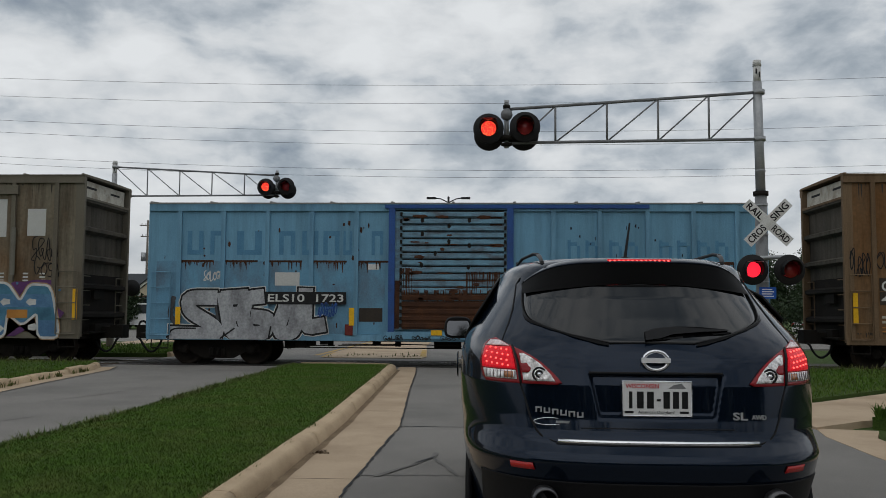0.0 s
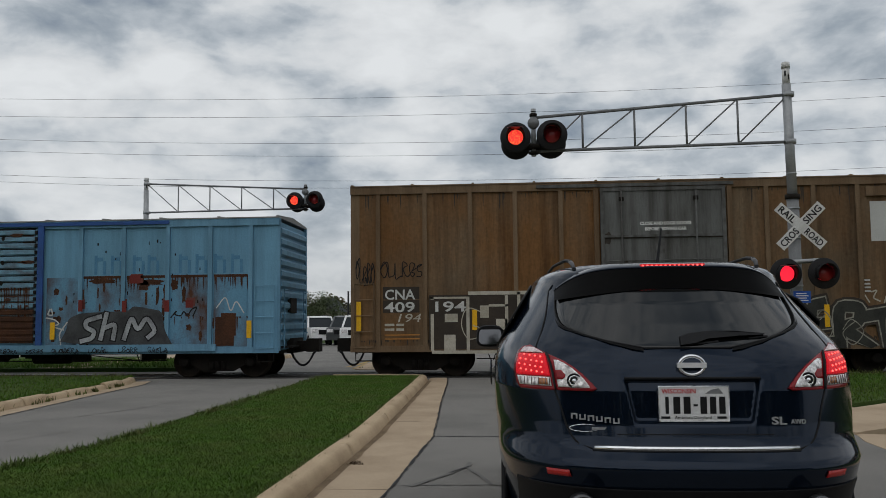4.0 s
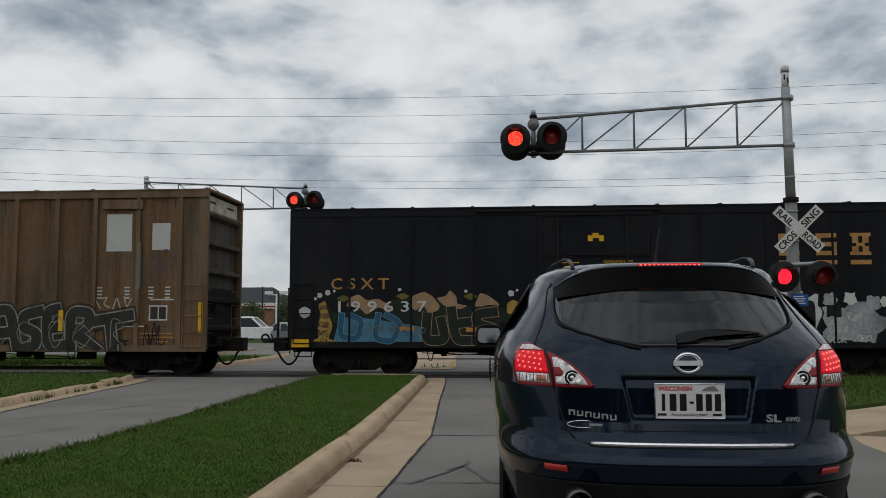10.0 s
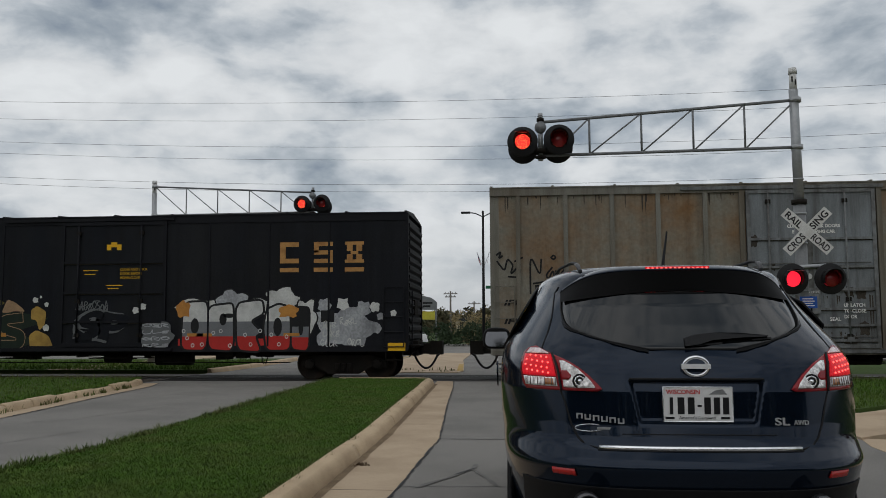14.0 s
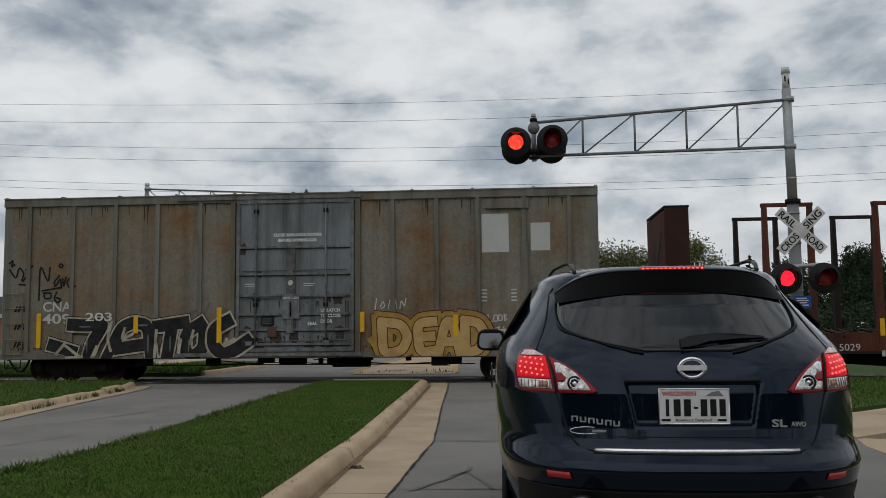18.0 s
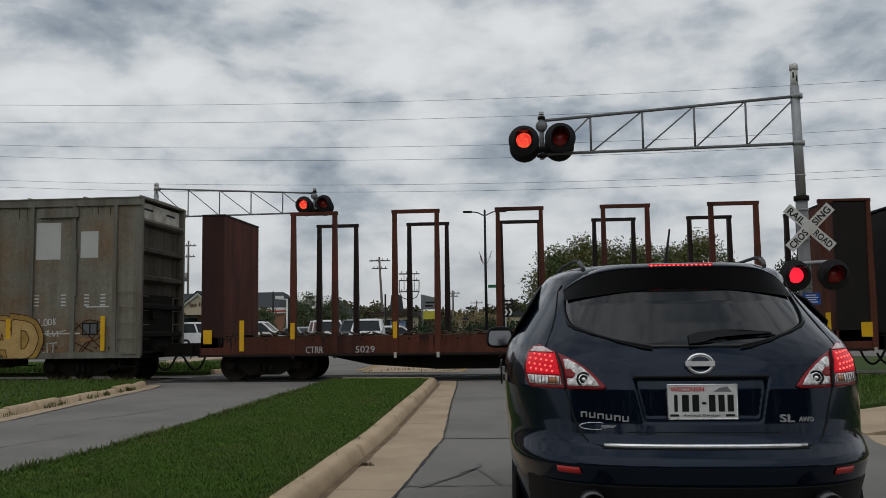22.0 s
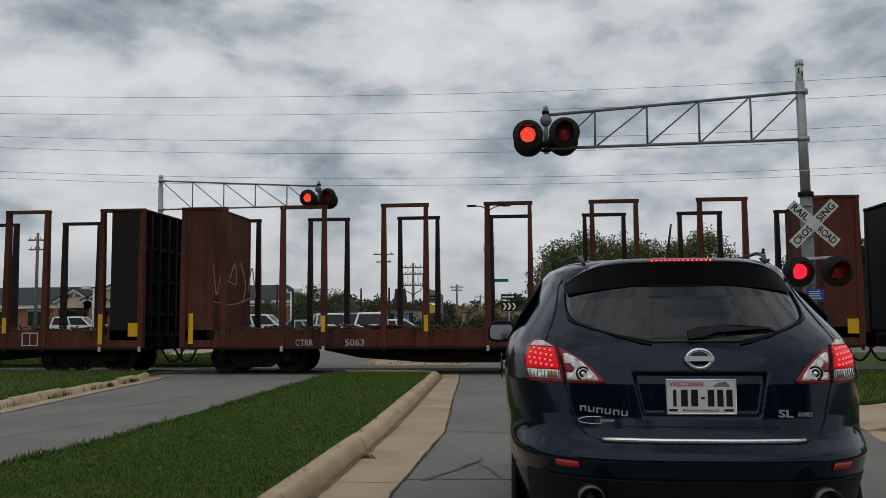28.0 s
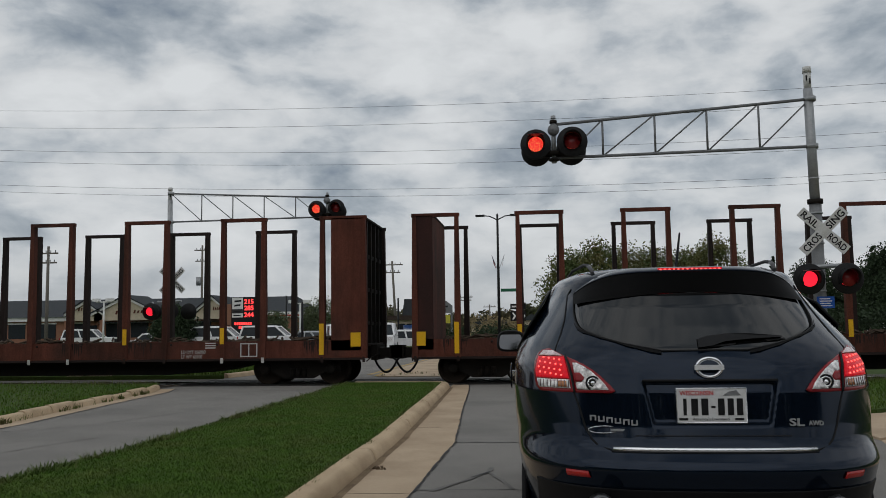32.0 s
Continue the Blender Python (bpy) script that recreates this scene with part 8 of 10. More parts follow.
    for k in range(3):
        patch(car, "text_bar", -0.77, -0.52, 1.54 + 0.055 * k, 1.56 + 0.055 * k, DIMSP, "", 0.061, -HALF)
    for z in (1.08, 2.2, 2.9):
        part("lock_rod", tube(bmesh.new(), (-1.3, -HALF - 0.055, z), (1.45, -HALF - 0.055, z + 0.02), 0.014, n=6), DOORFR, car)
    for x in (-1.58, 1.72):
        part("door_post", bbox(x - 0.06, x + 0.06, -HALF - 0.02, -HALF + 0.06, 0.8, 4.8), trim, car)
    patch(car, "white_square", 5.12 + shift, 5.81 + shift, 3.3, 4.29, PALEWHITE, "blank white painted square", 0.006, -HALF + 0.06)
    patch(car, "white_square", 6.37 + shift, 6.86 + shift, 3.33, 4.04, PALEWHITE, "blank white painted square", 0.006, -HALF + 0.06)
    part("hatch_bar", bbox(5.02, 6.12, -HALF - 0.03, -HALF + 0.055, 4.42, 4.66), trim, car)
    yd = -HALF - 0.002
    letters("CLOSE AND LOCK DOORS", 0.11, LETTERW, car, -0.5, yd - 0.004, 3.80, width=1.27, bold=0.005, deep=0.002)
    letters("BEFORE MOVING CAR", 0.11, LETTERW, car, -0.38, yd - 0.004, 3.66, width=1.03, bold=0.005, deep=0.002)
    for word, x, z, w in (("UNLATCH", 0.76, 1.83, 0.5), ("TO CLOSE", 0.76, 1.69, 0.52), ("DOOR", 0.76, 1.55, 0.3), ("SEAL", 0.42, 1.49, 0.26)):
        letters(word, 0.12, LETTERW, car, x, -HALF - 0.058, z, width=w, bold=0.003, deep=0.002)
    letters("OPEN CLOSE", 0.08, LETTERW, car, -0.22, -HALF - 0.087, 2.17, width=0.41, deep=0.002)
    patch(car, "placard", -0.2, 0.17, 1.98, 2.14, DOORPALE, "pale metal plate", 0.089, -HALF)
    for x in (-1.25, 0.3):
        patch(car, "text_bar", x, x + 0.3, 2.55, 2.58, WHITESP, "", 0.004, yd)
        patch(car, "text_bar", x, x + 0.26, 2.5, 2.52, WHITESP, "", 0.004, yd)
    part("lock_wheel", lathe(bmesh.new(), ((0.06, 0), (0.075, 0.02), (0.06, 0.04)), (-0.03, -HALF - 0.034, 2.58), (0, -1, 0), 16), WHITESP, car)
    ys = -HALF + 0.055
    for x, lo, hi, *out in strips:
        patch(car, "reflector", x, x + 0.12, lo, hi, YELLOWP, "yellow reflective strip", out[0] if out else 0.016, -HALF)
    bx, bz = (6.26, 1.27) if shift else (5.5, 1.5)
    patch(car, "data_box", bx, bx + 0.45, bz, bz + 0.33, BLACKSP, "black stencilled data box", 0.006, ys)
    for i in range(2):
        patch(car, "data_square", bx + 0.04 + i * 0.2, bx + 0.2 + i * 0.2, bz + 0.04, bz + 0.29, DIMSP if shift else WHITESP, "", 0.009, ys)
    for x in (4.9, 5.65, 6.3, 6.75):
        for k in range(4):
            patch(car, "text_bar", x, x + 0.14, 2.05 + 0.09 * k, 2.09 + 0.09 * k, WHITESP, "", 0.006, ys)
    patch(car, "text_bar", 5.0, 6.2, 1.3, 1.34, WHITESP, "", 0.006, ys)
    patch(car, "text_bar", 6.35, 7.0, 2.0, 2.04, WHITESP, "", 0.006, ys)
    if numbers:
        nx, nz = (-6.75, 0.08) if pale else (-7.0, 0.0)
        letters(numbers[0], 0.36, WHITESP, car, nx, ys - 0.004, 2.0 - nz, "reporting_mark", width=0.78, bold=0.006, deep=0.002)
        letters(numbers[1], 0.36, WHITESP, car, nx, ys - 0.004, 1.68 - nz, "car_number", width=0.78, bold=0.006, deep=0.002)
    if numbers and numbers[2]:
        letters(numbers[2], 0.36, WHITESP, car, -5.8, ys - 0.004, 1.68, "car_number", width=0.78, bold=0.006, deep=0.002)
    return car, ys


FIRSTSIDE = mat("grey_umber_side", (0.19, 0.165, 0.122), 0.8, var=0.12, scale=0.5, fine=14, stain=(0.17, 0.092, 0.04), amount=1.0, streak=2.0, bump=0.05, runs=0.7)
FIRSTTRIM = mat("grey_umber_trim", (0.15, 0.135, 0.105), 0.8, var=0.12, scale=0.9, stain=(0.09, 0.07, 0.05), amount=0.6, streak=3)
first_car, ys = cn_car(-26.28, "grey-brown boxcar with blue, white and purple spray paint", FIRSTSIDE, FIRSTTRIM, None)
MIDBLUE = mat("mid_blue_spray", (0.07, 0.15, 0.27), 0.7, scale=3, stain=(0.12, 0.26, 0.4), amount=0.7)
PURPLE = mat("purple_spray", (0.12, 0.045, 0.14), 0.7, scale=3, stain=(0.07, 0.03, 0.09), amount=0.7)
cloud_shape(first_car, 4.6, 0.7, 2.85, 1.6, PURPLE, -HALF, 3, "purple sprayed field", 30)
for k in range(12):
    cloud_shape(first_car, 5.2 + 0.19 * k, 1.9 + 0.18 * math.sin(k * 1.7), 0.08, 0.08, MIDBLUE, -HALF, 500 + k, "sprayed dot", 10, 0.0055)
fat_piece(first_car, "RM", 3.6, 0.72, 3.65, 1.35, ((0.3, MIDBLUE), (0.55, TEAL), (0.8, MIDBLUE), (3.0, TEAL)), WHITESP, -HALF - 0.006, "blue letters outlined in white and pink", 21, 0.05, PEACH, 0.0, 0.05)
for k, (x, z) in enumerate(((5.75, 1.5), (6.45, 1.5), (6.5, 0.85), (5.6, 0.8))):
    cloud_shape(first_car, x, z, 0.3, 0.2, WHITESP, -HALF, 520 + k, "white sprayed highlight", 10, 0.015)
patch(first_car, "notice", 5.95, 6.5, 1.18, 1.4, ORANGESP, "small orange notice plate", 0.02, -HALF)
scrawl(first_car, 6.5, 2.75, 0.75, 0.6, BLACKSP, ys, 530, 4, 0.012)
scrawl(first_car, 6.6, 2.3, 0.7, 0.4, BLACKSP, ys, 531, 4, 0.012)

brown_car, ys = cn_car(8.92, "rust-brown boxcar with grey plug door and silver graffiti", RUSTBROWN, RUSTTRIM, ("CNA", "409", "194"))
patch(brown_car, "number_panel", -7.04, -6.1, 2.0, 2.32, UMBER, "dark painted number panel", 0.003, ys)
patch(brown_car, "number_panel", -7.04, -6.1, 1.66, 1.98, UMBER, "dark painted number panel", 0.003, ys)
patch(brown_car, "graffiti_panel", -5.85, -1.66, 0.72, 2.1, UMBER, "dark sprayed panel with cream outlines", 0.004, -HALF)
# block letters: thin cream outlines and cream counters on the dark panel (left, right, bottom, top)
HELS = (
    (-5.81, -4.84, 2.0, 2.05),
    (-5.81, -5.73, 0.69, 2.05),
    (-4.9, -4.82, 0.69, 2.04),
    (-4.85, -1.6, 2.09, 2.18),
    (-5.45, -5.12, 1.41, 1.68),
    (-5.47, -5.18, 0.69, 1.09),
    (-4.55, -4.33, 1.51, 1.82),
    (-4.6, -4.35, 0.84, 1.21),
    (-4.33, -3.84, 1.79, 1.85),
    (-3.92, -3.84, 1.25, 2.07),
    (-4.15, -3.86, 1.25, 1.48),
    (-4.36, -3.84, 1.2, 1.26),
    (-4.35, -3.83, 0.79, 0.84),
    (-3.9, -3.83, 0.69, 0.84),
    (-3.61, -3.53, 0.93, 2.15),
    (-3.48, -2.86, 1.13, 1.18),
    (-3.47, -2.86, 0.83, 0.89),
    (-2.91, -2.86, 0.89, 1.13),
    (-3.18, -2.95, 1.58, 1.83),
    (-2.95, -2.11, 1.79, 1.85),
    (-2.17, -2.11, 0.69, 1.79),
    (-2.58, -2.32, 0.69, 1.47),
    (-2.5, -2.43, 1.84, 2.14),
    (-1.81, -1.73, 0.69, 1.92),
    (-5.78, -3.81, 0.69, 0.61),
)
for x0, x1, z0, z1 in HELS:
    patch(brown_car, "graffiti_block", x0, x1, z0, z1, CREAMSP, "cream sprayed block", 0.012, -HALF)
patch(brown_car, "data_box", -3.5, -2.85, 1.35, 1.72, BLACKSP, "black stencilled data box", 0.016, -HALF)
for k in range(3):
    scrawl(brown_car, -5.1 + k * 1.35, 0.95, 0.8, 0.7, CREAMSP, -HALF - 0.012, 20 + k, 1, 0.012)
patch(brown_car, "number_patch", -5.85, -4.95, 1.62, 1.98, UMBER, "dark number patch", 0.015, -HALF)
letters("194", 0.36, WHITESP, brown_car, -5.8, -HALF - 0.018, 1.68, "car_number", width=0.78, bold=0.006, deep=0.002)
GREEN_PIECE = (
    ((2.00, 0.66), (2.11, 1.72), (2.56, 1.78), (2.77, 0.76)),
    ((2.08, 1.13), (2.67, 1.18)),
    ((3.38, 1.72), (2.92, 1.62), (2.94, 1.28), (3.32, 1.14), (3.28, 0.79), (2.84, 0.74)),
    ((3.85, 1.78), (3.56, 1.72), (3.62, 0.77), (4.04, 0.82)),
    ((3.60, 1.26), (3.93, 1.30)),
    ((4.25, 0.70), (4.22, 1.72), (4.76, 1.68), (4.71, 1.31), (4.29, 1.21), (4.96, 0.70)),
    ((4.91, 1.46), (5.84, 1.61)),
    ((5.29, 1.54), (5.39, 0.70)),
)
GREENSP = mat("dull_green_spray", (0.042, 0.043, 0.037), 0.8, scale=2.5, stain=(0.018, 0.018, 0.017), amount=0.9, streak=2)
PALEEDGE = mat("pale_edge_spray", (0.3, 0.285, 0.24), 0.8, scale=4, stain=(0.09, 0.085, 0.075), amount=0.9)
brush(brown_car, GREEN_PIECE, 0.46, UMBER, -HALF - 0.002, "dark haze round sprayed letters", "graffiti_halo")
brush(brown_car, GREEN_PIECE, 0.34, PALEEDGE, -HALF - 0.005, "pale outline of dark green letters", "graffiti_outline")
brush(brown_car, GREEN_PIECE, 0.27, GREENSP, -HALF - 0.008, "dark green sprayed letters")
for k, (a, b) in enumerate(((2.0, 0.75), (2.75, 0.9), (3.6, 0.8), (4.3, 0.75), (5.3, 0.8))):
    scrawl(brown_car, a, b, 0.5, 0.75, PALEEDGE, -HALF - 0.0115, 700 + k, 1, 0.012)
brush(brown_car, (((5.45, 0.78), (5.62, 1.02), (5.8, 0.8), (5.42, 0.92), (5.82, 0.95)),), 0.03, BLACKSP, -HALF - 0.013, "black sprayed star")
brush(brown_car, (((4.75, 1.75), (4.82, 2.1), (5.0, 1.8)), ((5.05, 2.05), (5.2, 2.1), (5.08, 1.9), (5.25, 1.82)), ((5.35, 1.78), (5.45, 2.1), (5.55, 1.8)), ((5.65, 2.1), (5.72, 1.8), (5.85, 2.05))), 0.035, CREAMSP, ys - 0.006, "cream sprayed tag")
patch(brown_car, "data_box", 6.33, 6.83, 1.47, 1.87, WHITESP, "white outlined data box", 0.006, ys)
patch(brown_car, "data_square", 6.37, 6.57, 1.51, 1.83, UMBER, "", 0.008, ys)
patch(brown_car, "data_square", 6.6, 6.79, 1.51, 1.83, UMBER, "", 0.008, ys)
for z in (1.12, 1.02, 0.9):
    patch(brown_car, "stripe", 6.1 if z > 1 else 6.5, 7.0 if z > 1 else 6.85, z, z + 0.03, ORANGESP, "thin orange stripe", 0.006, ys)
scrawl(brown_car, 6.2, 0.8, 0.6, 0.6, BLACKSP, ys - 0.003, 710, 3, 0.014)
scrawl(brown_car, -1.25, 1.35, 0.6, 0.4, BLACKSP, -HALF - 0.03, 63, 5, 0.006)
scrawl(brown_car, -0.85, 1.5, 0.6, 0.35, BLACKSP, -HALF - 0.03, 64, 6, 0.006)
scrawl(brown_car, 0.45, 1.45, 0.55, 0.4, BLACKSP, -HALF - 0.03, 65, 5, 0.006)
letters("194", 0.3, CREAMSP, brown_car, -6.75, ys - 0.006, 1.42, "chalk_number", width=0.6, deep=0.001, shear=0.2)
for z in (1.32, 1.2):
    patch(brown_car, "text_bar", -7.0, -6.75, z, z + 0.06, CREAMSP, "", 0.005, ys)
    patch(brown_car, "text_bar", -6.7, -6.5, z, z + 0.06, CREAMSP, "", 0.005, ys)
for z in (1.08, 0.98):
    patch(brown_car, "stripe", -7.0, -6.1, z, z + 0.025, ORANGESP, "thin orange outline stripe", 0.005, ys)
scrawl(brown_car, -7.1, 2.55, 1.1, 0.4, BLACKSP, ys, 31, 6)
scrawl(brown_car, -7.75, 2.4, 0.5, 0.7, BLACKSP, ys, 32, 5)
brush(brown_car, (((6.45, 2.6), (6.5, 3.1), (6.7, 3.35), (6.95, 3.3), (6.9, 2.95), (6.6, 2.9), (6.75, 2.6)), ((6.35, 2.95), (6.75, 3.05))), 0.022, mat("faint_blue_spray", (0.1, 0.1, 0.17), 0.8), ys - 0.006, "faint blue sprayed tag")

grey_car, ys = cn_car(44.75, "weathered grey-brown boxcar with black and gold graffiti", GREYSIDE, GREYTRIM, ("CNA", "409", ""), ((-6.87, 0.96, 1.87), (-4.22, 1.32, 1.76), (-1.97, 1.06, 1.97, 0.06), (1.77, 1.3, 1.82), (4.17, 1.2, 1.72), (6.8, 0.86, 1.77)), -0.2)
BLACK_PIECE = (
    ((-6.42, 1.02), (-5.86, 0.85)),
    ((-5.91, 1.58), (-5.43, 1.52), (-5.00, 1.62), (-5.37, 1.06), (-5.45, 0.65)),
    ((-4.91, 0.65), (-4.57, 1.45), (-4.23, 1.60), (-3.83, 1.55), (-3.75, 0.70)),
    ((-4.62, 0.95), (-3.84, 1.04)),
    ((-3.59, 1.48), (-2.85, 1.58)),
    ((-3.17, 1.50), (-3.29, 0.67)),
    ((-2.45, 1.56), (-2.78, 1.34), (-2.86, 0.88), (-2.62, 0.68), (-2.33, 0.94), (-2.30, 1.36), (-2.45, 1.56)),
)
LAST_LETTER = (((-1.67, 1.62), (-2.05, 1.42), (-2.07, 1.00), (-1.80, 0.74), (-1.45, 0.89), (-1.14, 1.10)),)
SWOOSH = (
    ((-6.05, 1.11), (-6.31, 0.81)), ((-6.05, 1.02), (-5.71, 0.73)), ((-6.04, 0.70), (-5.60, 0.73)),
    ((-5.20, 1.0), (-5.32, 0.70)), ((-4.83, 1.62), (-4.93, 1.20), (-4.82, 0.87)), ((-4.46, 1.45), (-4.55, 1.16), (-4.24, 1.30)),
    ((-3.60, 1.40), (-3.64, 0.71)), ((-2.62, 1.36), (-2.70, 1.05)), ((-3.01, 0.80), (-2.95, 1.14)), 
)
SOOTSP = mat("sooty_spray", (0.013, 0.013, 0.014), 0.75, scale=3, stain=(0.034, 0.032, 0.03), amount=0.9)
OLDCREAM = mat("old_cream_spray", (0.47, 0.42, 0.33), 0.8, scale=4, stain=(0.2, 0.16, 0.115), amount=0.9)
brush(grey_car, BLACK_PIECE, 0.45, BLACKSP, -HALF - 0.001, "thin black outer line", "graffiti_line", 0.02, 3)
brush(grey_car, BLACK_PIECE, 0.41, OLDCREAM, -HALF - 0.004, "cream outline of black letters", "graffiti_outline", 0.02, 3)
brush(grey_car, BLACK_PIECE, 0.32, SOOTSP, -HALF - 0.007, "black sprayed letters", "graffiti_stroke", 0.02, 3)
brush(grey_car, LAST_LETTER, 0.44, OLDCREAM, -HALF - 0.053, "cream outline of black letter", "graffiti_outline")
brush(grey_car, LAST_LETTER, 0.33, SOOTSP, -HALF - 0.056, "black sprayed letter")
brush(grey_car, (((-1.7, 1.15), (-1.78, 1.0), (-1.5, 1.15)),), 0.08, OLDCREAM, -HALF - 0.058, "cream sprayed swoosh", "graffiti_swoosh")
brush(grey_car, SWOOSH, 0.075, OLDCREAM, -HALF - 0.0115, "cream sprayed swoosh", "graffiti_swoosh", 0.015, 4)
for k, (a, b, c, e) in enumerate(((-5.75, 1.48, 0.4, 0.05), (-5.5, 0.8, 0.05, 0.4), (-4.15, 1.5, 0.35, 0.06), (-3.25, 0.8, 0.05, 0.5), (-2.75, 0.8, 0.05, 0.4), (-2.0, 0.85, 0.05, 0.4), (-3.85, 0.75, 0.06, 0.6))):
    cloud_shape(grey_car, a, b, c, e, DIMSP, -HALF, 720 + k, "grey sprayed glint", 10, 0.0145)
brush(grey_car, (((-3.15, 1.68), (-2.75, 1.86), (-2.5, 1.9), (-2.4, 2.25)), ((-2.35, 1.8), (-2.2, 2.1))), 0.06, DIMSP, ys - 0.004, "grey smear above the letters", "graffiti_smear")
TAG = (
    ((-6.86, 2.22), (-6.86, 3.21), (-6.61, 2.65), (-6.58, 3.08)), ((-6.31, 2.87), (-6.46, 2.69), (-6.41, 2.56), (-6.28, 2.82), (-6.25, 2.56)),
    ((-6.22, 2.78), (-6.19, 2.55), (-6.13, 2.82)), ((-6.00, 2.82), (-6.11, 2.69), (-6.03, 2.52), (-5.86, 2.58)), ((-6.78, 2.47), (-6.25, 2.55)),
    ((-6.72, 2.41), (-6.52, 2.41), (-6.53, 2.26), (-6.71, 2.26), (-6.72, 2.41)), ((-6.37, 2.43), (-6.45, 2.26), (-6.33, 2.13), (-6.24, 2.24), (-6.40, 2.29)),
    ((-6.33, 3.13), (-6.27, 3.19), (-6.21, 3.13), (-6.27, 3.07), (-6.33, 3.13)),
    ((-7.71, 3.21), (-7.60, 3.30), (-7.66, 3.11), (-7.57, 3.18)), ((-7.70, 3.04), (-7.51, 2.78), (-7.44, 3.12), (-7.29, 2.95), (-7.37, 2.69), (-7.12, 2.95)),
    ((-7.25, 3.04), (-7.06, 3.13)), ((-7.42, 2.65), (-7.15, 2.63), (-7.11, 2.82)),
)
brush(grey_car, TAG, 0.045, BLACKSP, ys - 0.006, "thin black sprayed tag", "tag")
for k in range(3):
    letters("IFI", 0.2, BLACKSP, grey_car, -7.55, ys - 0.005, 0.98 + 0.47 * k, "tag", width=0.36, bold=0.006, deep=0.001, shear=0.2)
patch(grey_car, "data_box", -4.29, -4.04, 1.91, 2.16, DIMSP, "faint stencilled data square", 0.005, ys)
patch(grey_car, "data_square", -4.26, -4.07, 1.94, 2.13, GREYSIDE, "", 0.008, ys)
letters("203", 0.3, LETTERW, grey_car, -5.54, -HALF - 0.019, 1.66, "car_number", width=0.72, bold=0.004, deep=0.002)
TAN_PIECE = (
    ((2.34, 1.55), (2.37, 0.73), (2.86, 0.82), (3.02, 1.17), (2.84, 1.50), (2.34, 1.55)),
    ((3.67, 1.55), (3.25, 1.52), (3.30, 0.77), (3.72, 0.82)),
    ((3.27, 1.16), (3.62, 1.18)),
    ((3.79, 0.72), (3.97, 1.55), (4.15, 1.56), (4.33, 0.75)),
    ((3.88, 1.04), (4.25, 1.04)),
    ((4.46, 1.57), (4.48, 0.75), (4.83, 0.83), (4.98, 1.20), (4.82, 1.52), (4.46, 1.57)),
)
TANSP = mat("tan_spray", (0.52, 0.34, 0.14), 0.8, scale=3, stain=(0.36, 0.22, 0.08), amount=0.8)
brush(grey_car, TAN_PIECE, 0.58, mat("oxblood_spray", (0.09, 0.03, 0.02), 0.8), -HALF - 0.001, "dark red outer line", "graffiti_line")
brush(grey_car, TAN_PIECE, 0.53, GOLD, -HALF - 0.004, "gold field round tan letters", "graffiti_halo")
brush(grey_car, TAN_PIECE, 0.29, MATS["oxblood_spray"], -HALF - 0.007, "dark red outline of tan letters", "graffiti_outline")
brush(grey_car, TAN_PIECE, 0.24, TANSP, -HALF - 0.010, "tan sprayed letters")
brush(grey_car, (((2.05, 1.1), (2.3, 0.8), (2.45, 0.72)),), 0.16, GOLD, -HALF - 0.003, "gold drip", "graffiti_halo")
brush(grey_car, (((2.15, 1.85), (2.2, 2.15)), ((2.3, 1.95), (2.36, 2.1), (2.42, 1.95), (2.32, 1.9)), ((2.5, 1.9), (2.55, 2.15), (2.62, 1.95), (2.68, 2.15), (2.72, 1.9)), ((2.8, 1.9), (2.84, 2.12), (2.92, 1.92), (2.96, 2.15))), 0.028, WHITESP, ys - 0.005, "thin white sprayed tag")
ENDTAGS = (
    ((4.97, 1.64), (5.07, 1.73), (5.06, 1.54), (5.17, 1.54)), ((5.21, 1.70), (5.19, 1.55), (5.29, 1.54), (5.29, 1.70), (5.21, 1.70)),
    ((5.33, 1.70), (5.32, 1.56), (5.41, 1.56), (5.41, 1.70), (5.33, 1.70)), ((5.46, 1.73), (5.47, 1.54), (5.54, 1.60), (5.47, 1.64), (5.52, 1.71)),
    ((5.04, 1.42), (5.07, 1.21), (5.18, 1.26), (5.17, 1.39), (5.04, 1.42)), ((5.24, 1.37), (5.36, 1.41), (5.26, 1.29), (5.39, 1.25)),
    ((5.45, 1.41), (5.46, 1.23), (5.53, 1.32), (5.58, 1.41), (5.59, 1.23)), ((5.58, 1.35), (5.80, 1.40)),
    ((4.95, 1.08), (4.98, 0.83), (5.09, 0.90), (4.98, 0.97), (5.08, 1.06), (4.95, 1.08)), ((5.13, 1.06), (5.14, 0.83), (5.24, 0.83)),
    ((5.14, 0.95), (5.23, 0.97)), ((5.30, 1.06), (5.31, 0.83)), ((5.36, 1.06), (5.58, 1.08)), ((5.47, 1.06), (5.47, 0.82)),
)
brush(grey_car, ENDTAGS, 0.026, WHITESP, ys - 0.006, "thin white sprayed tag", "tag")
brush(grey_car, (((6.07, 1.43), (6.38, 1.69), (6.81, 1.61), (6.78, 1.18), (6.35, 1.07), (6.15, 0.76), (6.80, 0.77)), ((6.11, 1.59), (6.79, 0.93)), ((6.09, 1.07), (6.69, 0.77)), ((6.26, 0.82), (6.82, 1.49))), 0.032, RUST, ys - 0.011, "dark brown sprayed tag", "tag")
patch(grey_car, "stripe", 6.2, 6.75, 1.13, 1.16, ORANGESP, "thin orange stripe", 0.006, ys)

